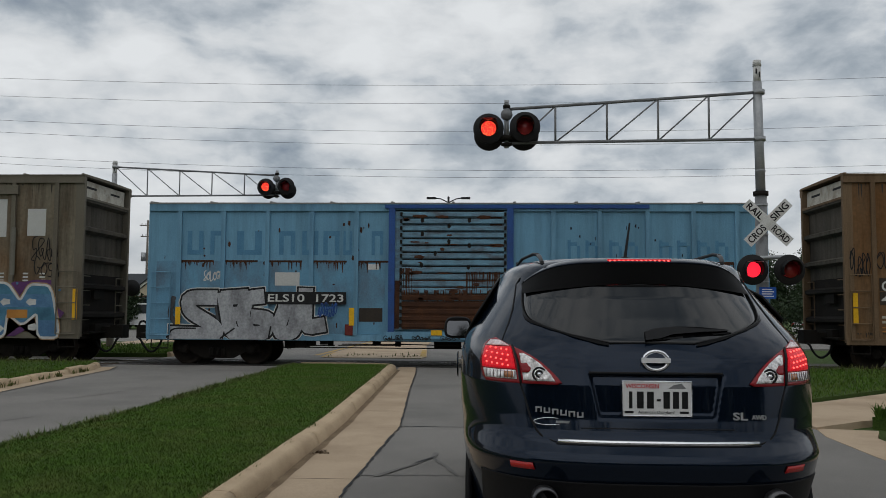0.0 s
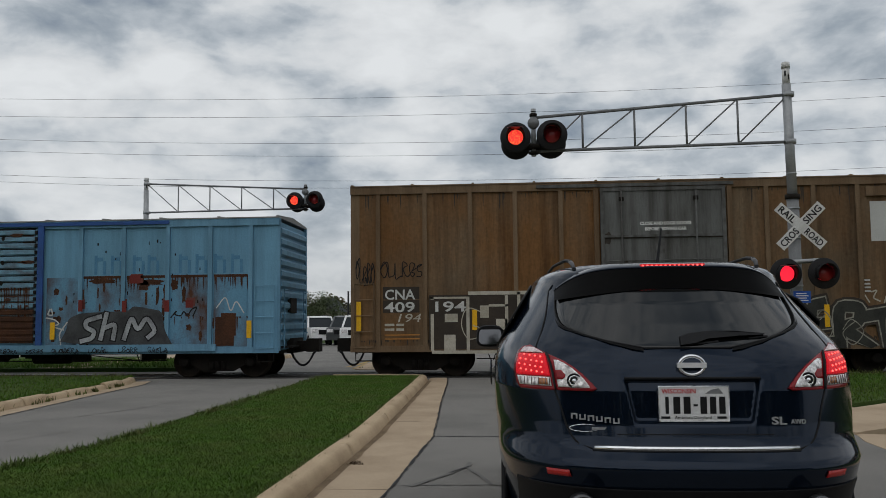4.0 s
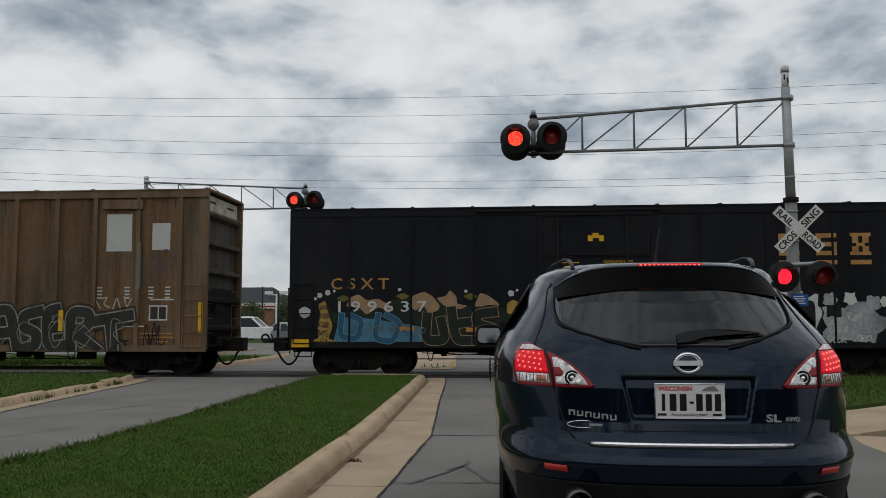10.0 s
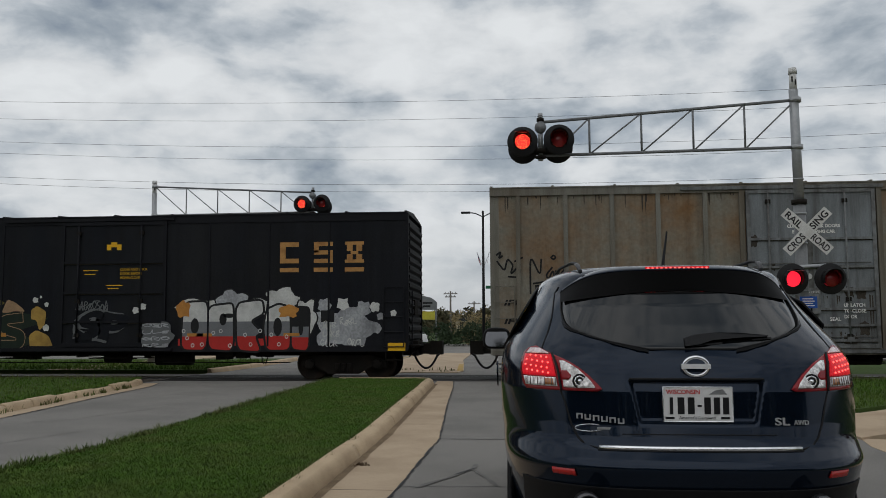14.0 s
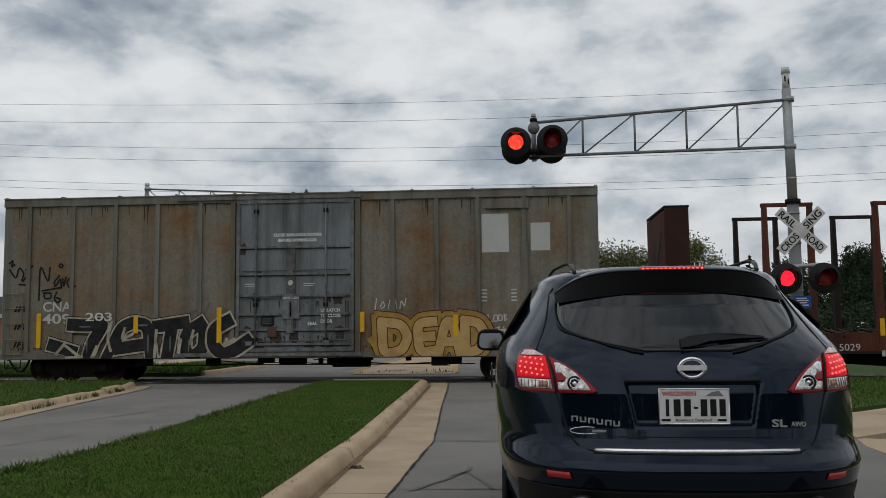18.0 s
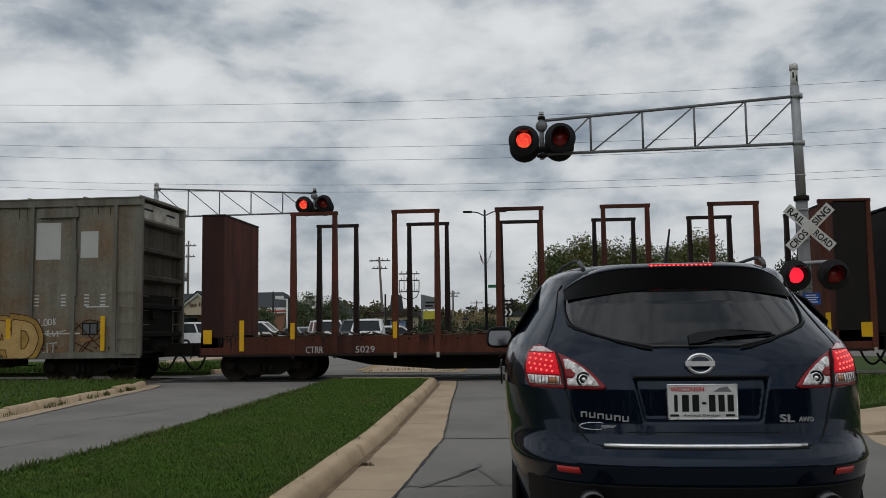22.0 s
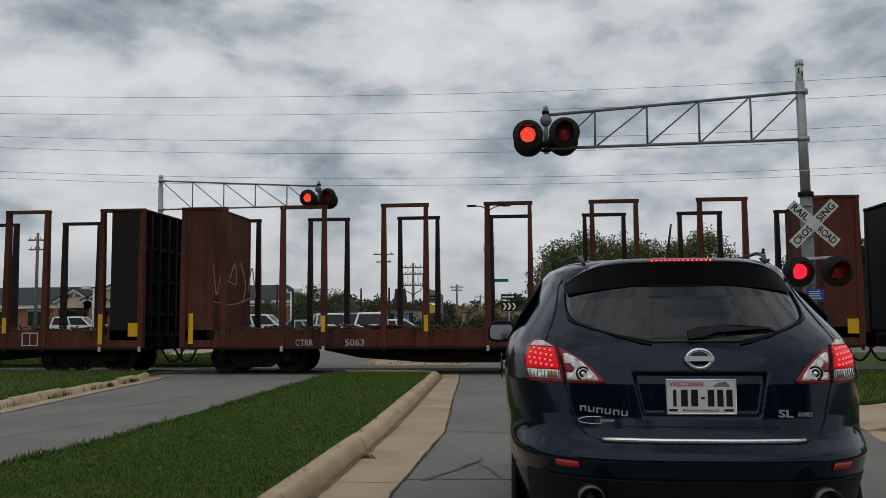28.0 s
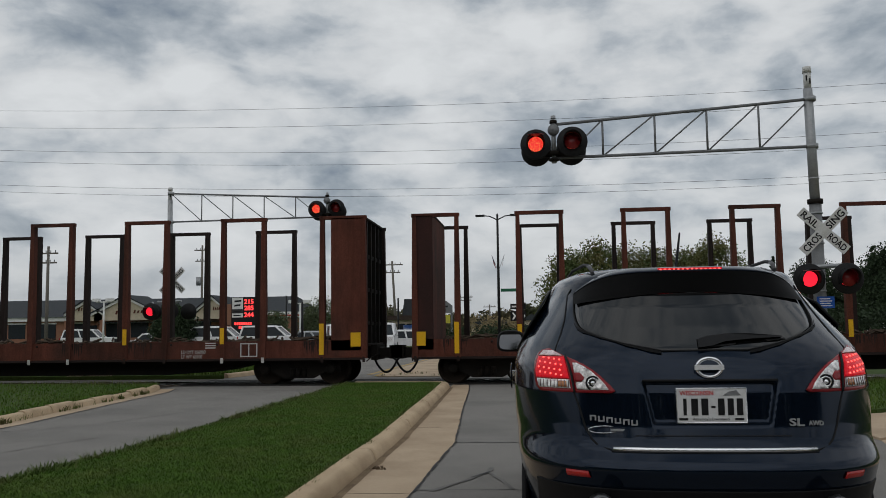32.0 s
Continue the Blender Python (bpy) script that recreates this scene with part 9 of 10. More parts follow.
# the blue car
blue_car, LB = boxcar("faded pale blue boxcar with rusty ribbed doors and silver graffiti", -8.76, 7.04, 0.66, 4.2, BLUEP, BLUET, [-7.09, -5.94, -4.79, -3.64, -2.48, 2.55, 3.72, 4.92, 6.07, 7.15], None, ROOFGREY, "rib", rib_ends=11)
CB = -0.86
rng0 = random.Random(77)
DULLRED = mat("dull_red", (0.16, 0.03, 0.025), 0.8)
ydoor = -HALF
d = part("door", plate(bmesh.new(), ((-2.42 - CB, 0.95), (0.55 - CB, 0.95), (0.55 - CB, 4.02), (-2.42 - CB, 4.02)), ydoor, ydoor + 0.05), BLUERUST, blue_car, "rusty blue ribbed sliding door")
for i in range(17):
    z = 1.06 + i * 0.177
    bm = bmesh.new()
    sec = ((0.0, -0.062), (-0.045, -0.045), (-0.045, 0.05), (0.0, 0.075))
    va = [bm.verts.new((-1.29, ydoor - 0.001 + a, z + b)) for a, b in sec]
    vb = [bm.verts.new((1.30, ydoor - 0.001 + a, z + b)) for a, b in sec]
    for k in range(3):
        bm.faces.new((va[k], va[k + 1], vb[k + 1], vb[k]))
    bm.faces.new(va)
    bm.faces.new(vb[::-1])
    part("door_rib", bm, BLUERUST if i > 4 else RUST, d)
    part("rust_line", bbox(-1.29, 1.30, ydoor - 0.012, ydoor - 0.001, z + 0.08, z + 0.102), DARKIRON if i > 6 else RUST, d)
    for x in (-1.32, 1.33):
        part("rib_stud", bbox(x - 0.03, x + 0.03, ydoor - 0.06, ydoor - 0.002, z - 0.04, z + 0.05), DARKIRON, d)
for x in (-2.5 - CB, 0.52 - CB):
    part("door_edge", bbox(x, x + 0.16, ydoor - 0.05, ydoor - 0.001, 0.9, 4.06), BLUEDEEP, d)
for x, z in ((-0.78, 3.75), (-0.78, 3.4), (0.42, 3.75), (0.42, 3.1), (-0.8, 2.6), (0.4, 2.55), (-0.1, 3.6), (-0.1, 3.2), (-0.45, 2.9)):
    cloud_shape(blue_car, x - 0.05, z - 0.08, 0.1, 0.15, DARKIRON, ydoor - 0.0455, int(100 * z), "black rusted latch", 12, 0.003, "latch_stain")
for a, b, lo, hi in ((-1.60, -1.36, 0.98, 2.2), (1.37, 1.55, 0.98, 2.3), (0.95, 1.25, 3.5, 3.98), (-1.29, 1.30, 0.97, 1.62)):
    patch(blue_car, "rust_sheet", a, b, lo, hi, RUST, "dark rusted part of the door", 0.02 if b - a > 1.5 else 0.008, ydoor)
patch(blue_car, "stencil_panel", -0.12, 0.3, 1.0, 1.12, UMBER, "brown stencilled panel", 0.05, ydoor)
for k in range(30):
    bx, bz = rng0.uniform(-2.2, 0.1) - CB, rng0.uniform(0, 1) ** 1.5 * 2.2 + 1.65
    cloud_shape(blue_car, bx, bz, rng0.uniform(0.1, 0.5), rng0.uniform(0.03, 0.12), RUST, ydoor - 0.0455, 150 + k, "rust on the door", 12, 0.002, "rust_patch")
for x0, x1, z, dr, n in ((-2.25, -1.7, 2.5, 1.1, 24), (-0.6, 0.35, 2.4, 1.0, 40), (-2.2, 0.3, 1.95, 0.6, 60)):
    streaks(blue_car, x0 - CB, x1 - CB, z, dr, n, RUST, ydoor - 0.047, int(10 * z))
part("door_track", bbox(-2.6 - CB, 5.4 - CB, ydoor - 0.06, ydoor - 0.002, 0.72, 0.9), BLUET, blue_car)
part("door_header", bbox(-2.6 - CB, 4.1 - CB, ydoor - 0.05, ydoor - 0.002, 4.05, 4.14), BLUEDEEP, blue_car)
yb = -HALF + 0.055
for i in range(5):
    x = -8.05 - CB + i * 1.155
    patch(blue_car, "rust_seam", x + 0.1, x + 1.0, 2.66, 2.71, RUST, "line of rust along a seam", 0.006, yb)
    streaks(blue_car, x + 0.1, x + 1.0, 2.68, 0.28, 26, RUST, yb - 0.0062, 300 + i)
BLUELOW = mat("blue_lower_sheet", (0.125, 0.285, 0.415), 0.65, var=0.1, scale=1.4, fine=30, stain=(0.085, 0.04, 0.02), amount=0.55, streak=2.0, bump=0.1)
BLUERUSTY = mat("blue_rusted_sheet", (0.12, 0.27, 0.39), 0.7, var=0.12, scale=1.15, fine=30, stain=(0.085, 0.036, 0.018), amount=1.0, streak=1.6, bump=0.2)
for k, (x0, x1) in enumerate(((-8.55, -7.99), (-7.91, -6.84), (-6.76, -5.69), (-5.61, -4.54), (-4.46, -3.4), (-3.3, -2.6), (0.75, 1.62), (1.77, 2.8), (2.94, 3.98), (4.14, 5.13), (5.3, 6.2))):
    patch(blue_car, "lower_sheet", x0 - CB, x1 - CB, 0.83, 2.68, BLUELOW if k < 6 else BLUERUSTY, "lower side sheet with rust" if k < 6 else "heavily rusted lower side sheet", 0.002, yb + 0.001)
patch(blue_car, "white_square", -5.44 - CB, -4.8 - CB, 2.06, 2.4, PALEWHITE, "blank white painted square", 0.006, yb)
for k, (x0, z0, w, h) in enumerate(((3.02, 2.5, 0.3, 0.22), (4.55, 1.85, 0.2, 0.2), (1.66, 1.78, 0.12, 0.3), (2.85, 1.75, 0.12, 0.3), (4.0, 1.75, 0.13, 0.3), (-3.6, 0.8, 0.2, 0.28))):
    patch(blue_car, "patch_plate", x0 - CB, x0 + w - CB, z0, z0 + h, DULLRED, "dull red repair plate", 0.009, yb if k < 2 else -HALF)
patch(blue_car, "rust_sheet", 5.35 - CB, 5.85 - CB, 0.85, 1.6, RUST, "rusted corner sheet", 0.008, yb)
patch(blue_car, "rust_sheet", -3.25 - CB, -2.65 - CB, 1.15, 1.5, UMBER, "dark lower placard board", 0.008, yb)
patch(blue_car, "number_panel", -5.66 - CB, -3.58 - CB, 1.58, 1.9, BLACKSP, "black number panel", 0.017, -HALF)
letters("ELS10  1723", 0.27, WHITESP, blue_car, -5.62 - CB, -HALF - 0.02, 1.65, "car_number", width=1.95, bold=0.004, deep=0.002)
for k, (x0, x1) in enumerate(((1.77, 2.8), (2.94, 3.98), (4.14, 5.13), (5.3, 6.2))):
    patch(blue_car, "rust_seam", x0 - CB, x1 - CB, 2.64, 2.71, RUST, "line of rust along a seam", 0.006, yb)
    streaks(blue_car, x0 - CB, x1 - CB, 2.68, 0.45, 30, RUST, yb - 0.0062, 310 + k)
    streaks(blue_car, x0 + 0.1 - CB, x1 - CB, 1.6, 0.4, 8, RUST, yb - 0.0062, 320 + k)
patch(blue_car, "placard", -3.05 - CB, -2.75 - CB, 2.48, 2.62, WHITESP, "small white placard", 0.006, yb)
for x in (-3.5, -8.0, 6.2, 0.9):
    patch(blue_car, "reflector", x - CB, x + 0.13 - CB, 1.05, 1.5, YELLOWP, "yellow reflective strip", 0.01, -HALF)
patch(blue_car, "reflector", -1.4 - CB, -1.12 - CB, 0.82, 0.95, YELLOWP, "yellow reflective plate", 0.012, -HALF - 0.07)
FADEBLUE = mat("faded_letter_blue", (0.075, 0.20, 0.32), 0.7, scale=4, stain=(0.1, 0.25, 0.38), amount=0.7)
for k, (x, w) in enumerate(((-7.75, 0.42), (-7.15, 0.4), (-6.45, 0.65), (-5.35, 0.42), (-4.75, 0.42), (-4.2, 0.42), (-3.68, 0.22), (-2.95, 0.3))):
    bm = bmesh.new()
    for a, b, c, e in ((0, 0.28, 0, 1), (0.72, 1, 0, 1), (0.28, 0.72, 0.8 if k % 2 else 0.0, 1.0 if k % 2 else 0.2)):
        plate(bm, ((x - CB + a * w, 2.85 + c * 0.62), (x - CB + b * w, 2.85 + c * 0.62), (x - CB + b * w, 2.85 + e * 0.62), (x - CB + a * w, 2.85 + e * 0.62)), yb - 0.003, yb)
    part("faded_letter", bm, FADEBLUE, blue_car, "faded blue letter, hardly legible")
for k, x in enumerate((2.05, 2.5, 3.1, 3.5, 4.35, 4.8, 5.3, 5.75)):
    bm = bmesh.new()
    for a, b, c, e in ((0, 0.25, 0, 1), (0.75, 1, 0, 0.7), (0.25, 0.75, 0.7, 0.9)):
        w, h = 0.32, 0.5
        plate(bm, ((x - CB + a * w, 2.75 + c * h), (x - CB + b * w, 2.75 + c * h), (x - CB + b * w, 2.75 + e * h), (x - CB + a * w, 2.75 + e * h)), yb - 0.003, yb)
    part("faded_letter", bm, FADEBLUE, blue_car, "faded blue letter, hardly legible")
SILVER_PIECE = (
    ((-6.20, 1.74), (-6.82, 1.74), (-6.78, 1.39), (-6.13, 1.02), (-5.98, 0.78), (-7.14, 0.81)),
    ((-5.80, 1.74), (-5.40, 1.77)),
    ((-5.86, 1.74), (-5.69, 0.81), (-5.32, 0.81)),
    ((-5.78, 1.30), (-5.42, 1.34)),
    ((-4.98, 1.77), (-5.28, 1.74), (-5.40, 1.29), (-5.21, 0.82), (-4.79, 0.85), (-4.70, 1.22), (-5.03, 1.25)),
    ((-4.30, 1.43), (-4.45, 1.04), (-4.36, 0.80), (-4.06, 0.89), (-3.97, 1.28), (-4.06, 1.46), (-4.30, 1.43)),
    ((-3.76, 1.85), (-3.78, 0.98), (-3.39, 1.05)),
)
brush(blue_car, SILVER_PIECE, 0.52, WHITESP, -HALF - 0.001, "white outer line of silver letters", "graffiti_line")
brush(blue_car, SILVER_PIECE, 0.47, BLACKSP, -HALF - 0.004, "black outline of silver letters", "graffiti_outline")
brush(blue_car, SILVER_PIECE, 0.37, SILVER, -HALF - 0.007, "silver sprayed letters")
SLATESP = mat("slate_spray", (0.05, 0.053, 0.058), 0.7, scale=3, stain=(0.09, 0.092, 0.1), amount=0.6)
brush(blue_car, (((-7.2, 1.72), (-7.3, 1.3), (-7.1, 1.05)), ((-6.5, 1.4), (-6.1, 1.22)), ((-5.55, 1.25), (-5.5, 0.95)), ((-5.1, 1.05), (-4.95, 0.95)), ((-4.25, 1.2), (-4.2, 0.98)), ((-6.05, 1.5), (-6.0, 1.2))), 0.13, SLATESP, -HALF - 0.0032, "dark grey shadow of silver letters", "graffiti_shadow")
brush(blue_car, (((-7.35, 0.72), (-7.2, 0.95), (-6.6, 0.95)), ((-5.95, 0.7), (-5.6, 0.95)), ((-4.7, 0.72), (-4.65, 1.0))), 0.04, BLACKSP, -HALF - 0.0125, "black sprayed line")
scrawl(blue_car, -4.3 - CB, 1.3, 0.5, 0.3, BLUEDEEP, -HALF - 0.014, 61, 6, 0.012)
SMOKE = mat("smoke_spray", (0.07, 0.072, 0.075), 0.8, scale=2, stain=(0.025, 0.025, 0.027), amount=0.8)
part("graffiti_shape", plate(bmesh.new(), rounded(((2.27, 1.60), (2.59, 1.74), (3.87, 1.78), (4.02, 1.90), (4.23, 1.88), (4.80, 1.77), (4.87, 1.28), (5.19, 0.70), (4.80, 0.87), (2.02, 0.95), (2.20, 1.28)), 1), -HALF - 0.003, -HALF), SMOKE, blue_car, "dark grey sprayed field")
SHM_PIECE = (
    ((3.13, 1.64), (2.73, 1.53), (2.74, 1.36), (2.99, 1.25), (2.92, 1.07), (2.63, 1.00)),
    ((3.30, 1.71), (3.15, 1.06)), ((3.24, 1.34), (3.56, 1.46), (3.49, 1.06)),
    ((3.79, 1.06), (3.98, 1.65), (4.15, 1.25), (4.39, 1.63), (4.64, 1.25), (4.44, 1.09)),
)
brush(blue_car, SHM_PIECE, 0.19, BLACKSP, -HALF - 0.0045, "black edge of silver letters", "graffiti_outline")
brush(blue_car, SHM_PIECE, 0.115, SILVER, -HALF - 0.0065, "silver sprayed letters")
brush(blue_car, (((5.02, 1.60), (5.18, 1.79), (5.11, 1.67), (5.29, 1.63), (5.36, 1.77), (5.47, 1.63), (5.57, 1.81), (5.73, 1.88), (5.61, 1.63)),), 0.035, BLACKSP, yb - 0.006, "black sprayed tag", "tag")
brush(blue_car, (((6.24, 1.84), (6.48, 2.16), (6.62, 1.70), (6.76, 2.05), (6.97, 1.70)),), 0.03, WHITESP, yb - 0.006, "white sprayed tag", "tag")
patch(blue_car, "rust_sheet", 6.36, 6.76, 1.11, 1.70, RUST, "brown rusted sheet", 0.005, yb)
PLATERED = mat("dull_red_plate", (0.16, 0.05, 0.04), 0.8, scale=5, stain=(0.08, 0.03, 0.025), amount=0.7)
for a, b, lo, hi in ((2.51, 2.67, 1.85, 2.10), (3.64, 3.82, 1.85, 2.10), (4.78, 4.95, 1.85, 2.10), (3.92, 4.24, 2.51, 2.75), (5.43, 5.66, 1.90, 2.11)):
    patch(blue_car, "red_plate", a, b, lo, hi, PLATERED, "dull red painted patch", 0.006, yb)
rng = random.Random(9)
for k in range(30):
    x = rng.uniform(0.8, 6.1) - CB
    z = rng.uniform(0.8, 2.6)
    cloud_shape(blue_car, x, z, rng.uniform(0.05, 0.2), rng.uniform(0.06, 0.35), RUST, yb, k, "patch of rust", 14, 0.0055, "rust_patch")
for k, (a, b, c, e) in enumerate(((3.0, 2.1, 0.05, 0.35), (3.05, 1.75, 0.06, 0.25), (3.45, 1.72, 0.3, 0.1), (3.6, 1.8, 0.16, 0.75), (3.68, 2.2, 0.12, 0.4), (2.52, 2.05, 0.14, 0.35), (2.75, 2.5, 0.8, 0.14), (4.0, 2.45, 0.85, 0.16), (4.1, 2.3, 0.35, 0.3), (4.6, 1.95, 0.1, 0.5), (4.3, 1.9, 0.08, 0.4), (4.8, 1.8, 0.14, 0.6), (5.0, 2.3, 0.2, 0.3), (5.3, 1.95, 0.12, 0.5))):
    cloud_shape(blue_car, a, b, c, e, RUST, yb, 860 + k, "patch of rust", 16, 0.0058, "rust_patch")
for k in range(24):
    a, b = rng.uniform(2.3, 6.2), rng.uniform(1.9, 3.6)
    cloud_shape(blue_car, a, b, rng.uniform(0.02, 0.05), rng.uniform(0.04, 0.12), DARKIRON, yb, 880 + k, "black speck", 8, 0.0061, "rust_patch")
brush(blue_car, (((1.72, 1.85), (1.65, 1.7), (1.8, 1.68), (1.76, 1.85)), ((1.62, 1.62), (1.85, 1.58), (2.0, 1.45), (1.75, 1.4), (2.1, 1.3)), ((2.2, 1.5), (1.98, 1.2), (2.05, 0.9), (1.9, 0.82), (2.15, 0.8))), 0.035, WHITESP, yb - 0.006, "white sprayed scrawl", "tag")
for k in range(46):
    x = rng.uniform(-8.4, -2.7) - CB
    z = rng.uniform(0.8, 3.6)
    cloud_shape(blue_car, x, z, rng.uniform(0.02, 0.08), rng.uniform(0.04, 0.2), RUST, yb, k, "speck of rust", 9, 0.0055, "rust_patch")
scrawl(blue_car, -7.3 - CB, 2.2, 0.5, 0.25, WHITESP, yb, 52, 6, 0.012)
for k in range(6):
    scrawl(blue_car, -2.6 - CB + 0.72 * k, 0.7, 0.5, 0.1, BLACKSP, -HALF - 0.066, 560 + k, 5, 0.008)
for k in range(4):
    scrawl(blue_car, 1.2 - CB + 0.8 * k, 0.7, 0.55, 0.12, BLACKSP, -HALF - 0.066, 570 + k, 5, 0.008)

# the black car
black_car, LK2 = boxcar("black boxcar with colourful graffiti along its lower side", 26.91, 42.63, 0.76, 4.36, BLACKSIDE, BLACKTRIM, [-6.3, -4.7, -3.1, 2.6, 4.2, 5.8], None, BLACKTRIM, "rib", rib_ends=14, post_w=0.05, deep=0.02)
plug_door(black_car, -1.45, 1.45, 0.9, 4.2, BLACKSIDE, BLACKTRIM, (1.55, 2.32, 3.12), "black plug door")
yk = -HALF + 0.02
letters("C S X T", 0.4, FADEDORG, black_car, -6.8, yk - 0.006, 2.27, "reporting_mark", width=1.5, bold=0.004, deep=0.002)
letters("1 9 9 6 3 7", 0.38, WHITESP, black_car, -6.7, yk - 0.014, 1.69, "car_number", width=2.3, bold=0.004, deep=0.002)
patch(black_car, "reflector", -7.8, -7.35, 0.78, 0.98, YELLOWP, "yellow plate", 0.012, -HALF)
patch(black_car, "reflector", 7.35, 7.8, 0.78, 0.98, YELLOWP, "yellow plate", 0.012, -HALF)
bm = bmesh.new()
plate(bm, ((-0.2, 3.45), (-0.08, 3.45), (-0.08, 3.53), (0.08, 3.53), (0.08, 3.45), (0.2, 3.45), (0.2, 3.6), (0.08, 3.6), (0.08, 3.66), (-0.08, 3.66), (-0.08, 3.6), (-0.2, 3.6)), -HALF - 0.004, -HALF - 0.001)
part("emblem", bm, YELLOWP, black_car, "small yellow emblem")
letters("CLOSE AND LOCK", 0.1, YELLOWP, black_car, 0.18, -HALF - 0.004, 2.9, width=0.75, deep=0.002)
letters("DOOR BEFORE", 0.1, YELLOWP, black_car, 0.18, -HALF - 0.004, 2.79, width=0.6, deep=0.002)
letters("MOVING CAR", 0.1, YELLOWP, black_car, 0.18, -HALF - 0.004, 2.68, width=0.55, deep=0.002)
for x, z, w in ((-0.85, 2.9, 0.42), (-0.8, 2.8, 0.3), (-0.2, 2.5, 0.45), (-0.15, 2.42, 0.3)):
    patch(black_car, "text_bar", x, x + w, z, z + 0.025, YELLOWP, "", 0.005, -HALF)
for i, x in enumerate((4.5, 5.4, 6.22)):
    bm = bmesh.new()
    w, h, zb = 0.5, 0.55, 3.05
    strokes = {0: ((0, 0.3, 0, 1), (0.3, 1, 0, 0.22), (0.3, 1, 0.78, 1)), 1: ((0, 1, 0.8, 1), (0, 0.25, 0.5, 0.8), (0, 1, 0.4, 0.6), (0.75, 1, 0.2, 0.4), (0, 1, 0, 0.2)), 2: ((0, 1, 0.85, 1), (0, 1, 0, 0.15), (0.1, 0.4, 0.55, 0.85), (0.6, 0.9, 0.55, 0.85), (0.3, 0.7, 0.4, 0.55), (0.1, 0.4, 0.15, 0.4), (0.6, 0.9, 0.15, 0.4))}[i]
    for a, b, c, e in strokes:
        plate(bm, ((x + a * w, zb + c * h), (x + b * w, zb + c * h), (x + b * w, zb + e * h), (x + a * w, zb + e * h)), yk - 0.005, yk - 0.001)
    plate(bm, ((x, 2.82), (x + w, 2.82), (x + w, 2.93), (x, 2.93)), yk - 0.005, yk - 0.001)
    part("logo_shape", bm, FADEDORG, black_car, "large faded orange block shape")
# sprayed picture along the bottom
def splash(car, pts, material, y, label):
    """A rounded sprayed shape."""
    return part("graffiti_shape", plate(bmesh.new(), rounded(list(pts)), y - 0.0015, y), material, car, label)


cloud_shape(black_car, -7.0, 0.8, 5.3, 1.25, DKGREEN, yk, 12, "dark green sprayed field", 34, 0.003)
splash(black_car, ((-7.12, 1.88), (-6.93, 1.98), (-6.84, 1.60), (-6.73, 1.33), (-6.85, 0.99), (-6.58, 0.93), (-6.62, 0.79), (-7.27, 0.79), (-7.25, 0.97), (-7.09, 1.01), (-7.13, 1.30), (-7.05, 1.60)), GOLD, yk - 0.006, "gold sprayed scales")
splash(black_car, ((-6.75, 0.79), (-6.58, 1.43), (-6.37, 1.55), (-5.81, 1.51), (-4.97, 1.39), (-4.40, 1.29), (-4.44, 0.79)), TEAL, yk - 0.005, "light blue sprayed field")
splash(black_car, ((-6.40, 1.81), (-6.27, 2.06), (-6.06, 2.14), (-5.85, 1.97), (-5.55, 2.03), (-5.21, 1.81), (-5.29, 1.70), (-5.55, 1.81), (-5.86, 1.60), (-6.08, 1.83)), PEACH, yk - 0.007, "peach sprayed shape")
splash(black_car, ((-4.73, 1.81), (-4.67, 2.09), (-4.38, 2.20), (-4.15, 2.08), (-3.96, 1.83), (-4.02, 1.70), (-4.27, 1.64), (-4.40, 1.88), (-4.58, 1.70)), PEACH, yk - 0.007, "peach sprayed shape")
splash(black_car, ((-4.06, 2.03), (-3.81, 2.08), (-3.71, 2.24), (-3.54, 2.07), (-3.52, 1.88), (-3.25, 1.83), (-3.44, 1.74), (-3.86, 1.83)), PEACH, yk - 0.007, "peach sprayed shape")
splash(black_car, ((-3.09, 1.81), (-2.94, 2.16), (-2.74, 2.10), (-2.51, 1.93), (-2.43, 1.83), (-2.74, 1.85), (-2.88, 1.81)), PEACH, yk - 0.007, "peach sprayed shape")
splash(black_car, ((-2.26, 1.88), (-2.10, 1.99), (-1.83, 1.83), (-1.87, 1.47), (-2.02, 1.33), (-2.10, 1.60), (-2.26, 1.64)), GOLD, yk - 0.006, "gold sprayed shape")
splash(black_car, ((-2.3, 1.2), (-2.1, 1.35), (-1.75, 1.2), (-1.6, 0.85), (-2.25, 0.8)), GOLD, yk - 0.006, "gold sprayed shape")
OLIVE = mat("olive_spray", (0.16, 0.13, 0.03), 0.7, scale=3, stain=(0.09, 0.07, 0.02), amount=0.7)
for a, b in ((-6.46, 2.03), (-4.92, 2.08), (-3.18, 2.07)):
    splash(black_car, ((a - 0.2, b), (a, b + 0.09), (a + 0.19, b), (a, b - 0.1)), OLIVE, yk - 0.0065, "olive sprayed leaf")
splash(black_car, ((-7.63, 1.74), (-7.48, 1.83), (-7.31, 1.74), (-7.33, 1.60), (-7.48, 1.51), (-7.60, 1.60)), PALEWHITE, yk - 0.006, "white sprayed bubble")
for k, (a, b, r) in enumerate(((-7.08, 2.11, 0.075), (-6.87, 2.18, 0.08), (-7.2, 2.02, 0.05), (-2.15, 2.14, 0.09), (-1.84, 2.02, 0.07), (-6.7, 2.22, 0.04), (-5.0, 2.25, 0.05), (-3.3, 2.2, 0.05), (-2.0, 2.22, 0.04))):
    cloud_shape(black_car, a - r, b - r, 2 * r, 2 * r, WHITESP if k % 3 else PALEWHITE, yk, 40 + k, "sprayed bubble", 12, 0.006)
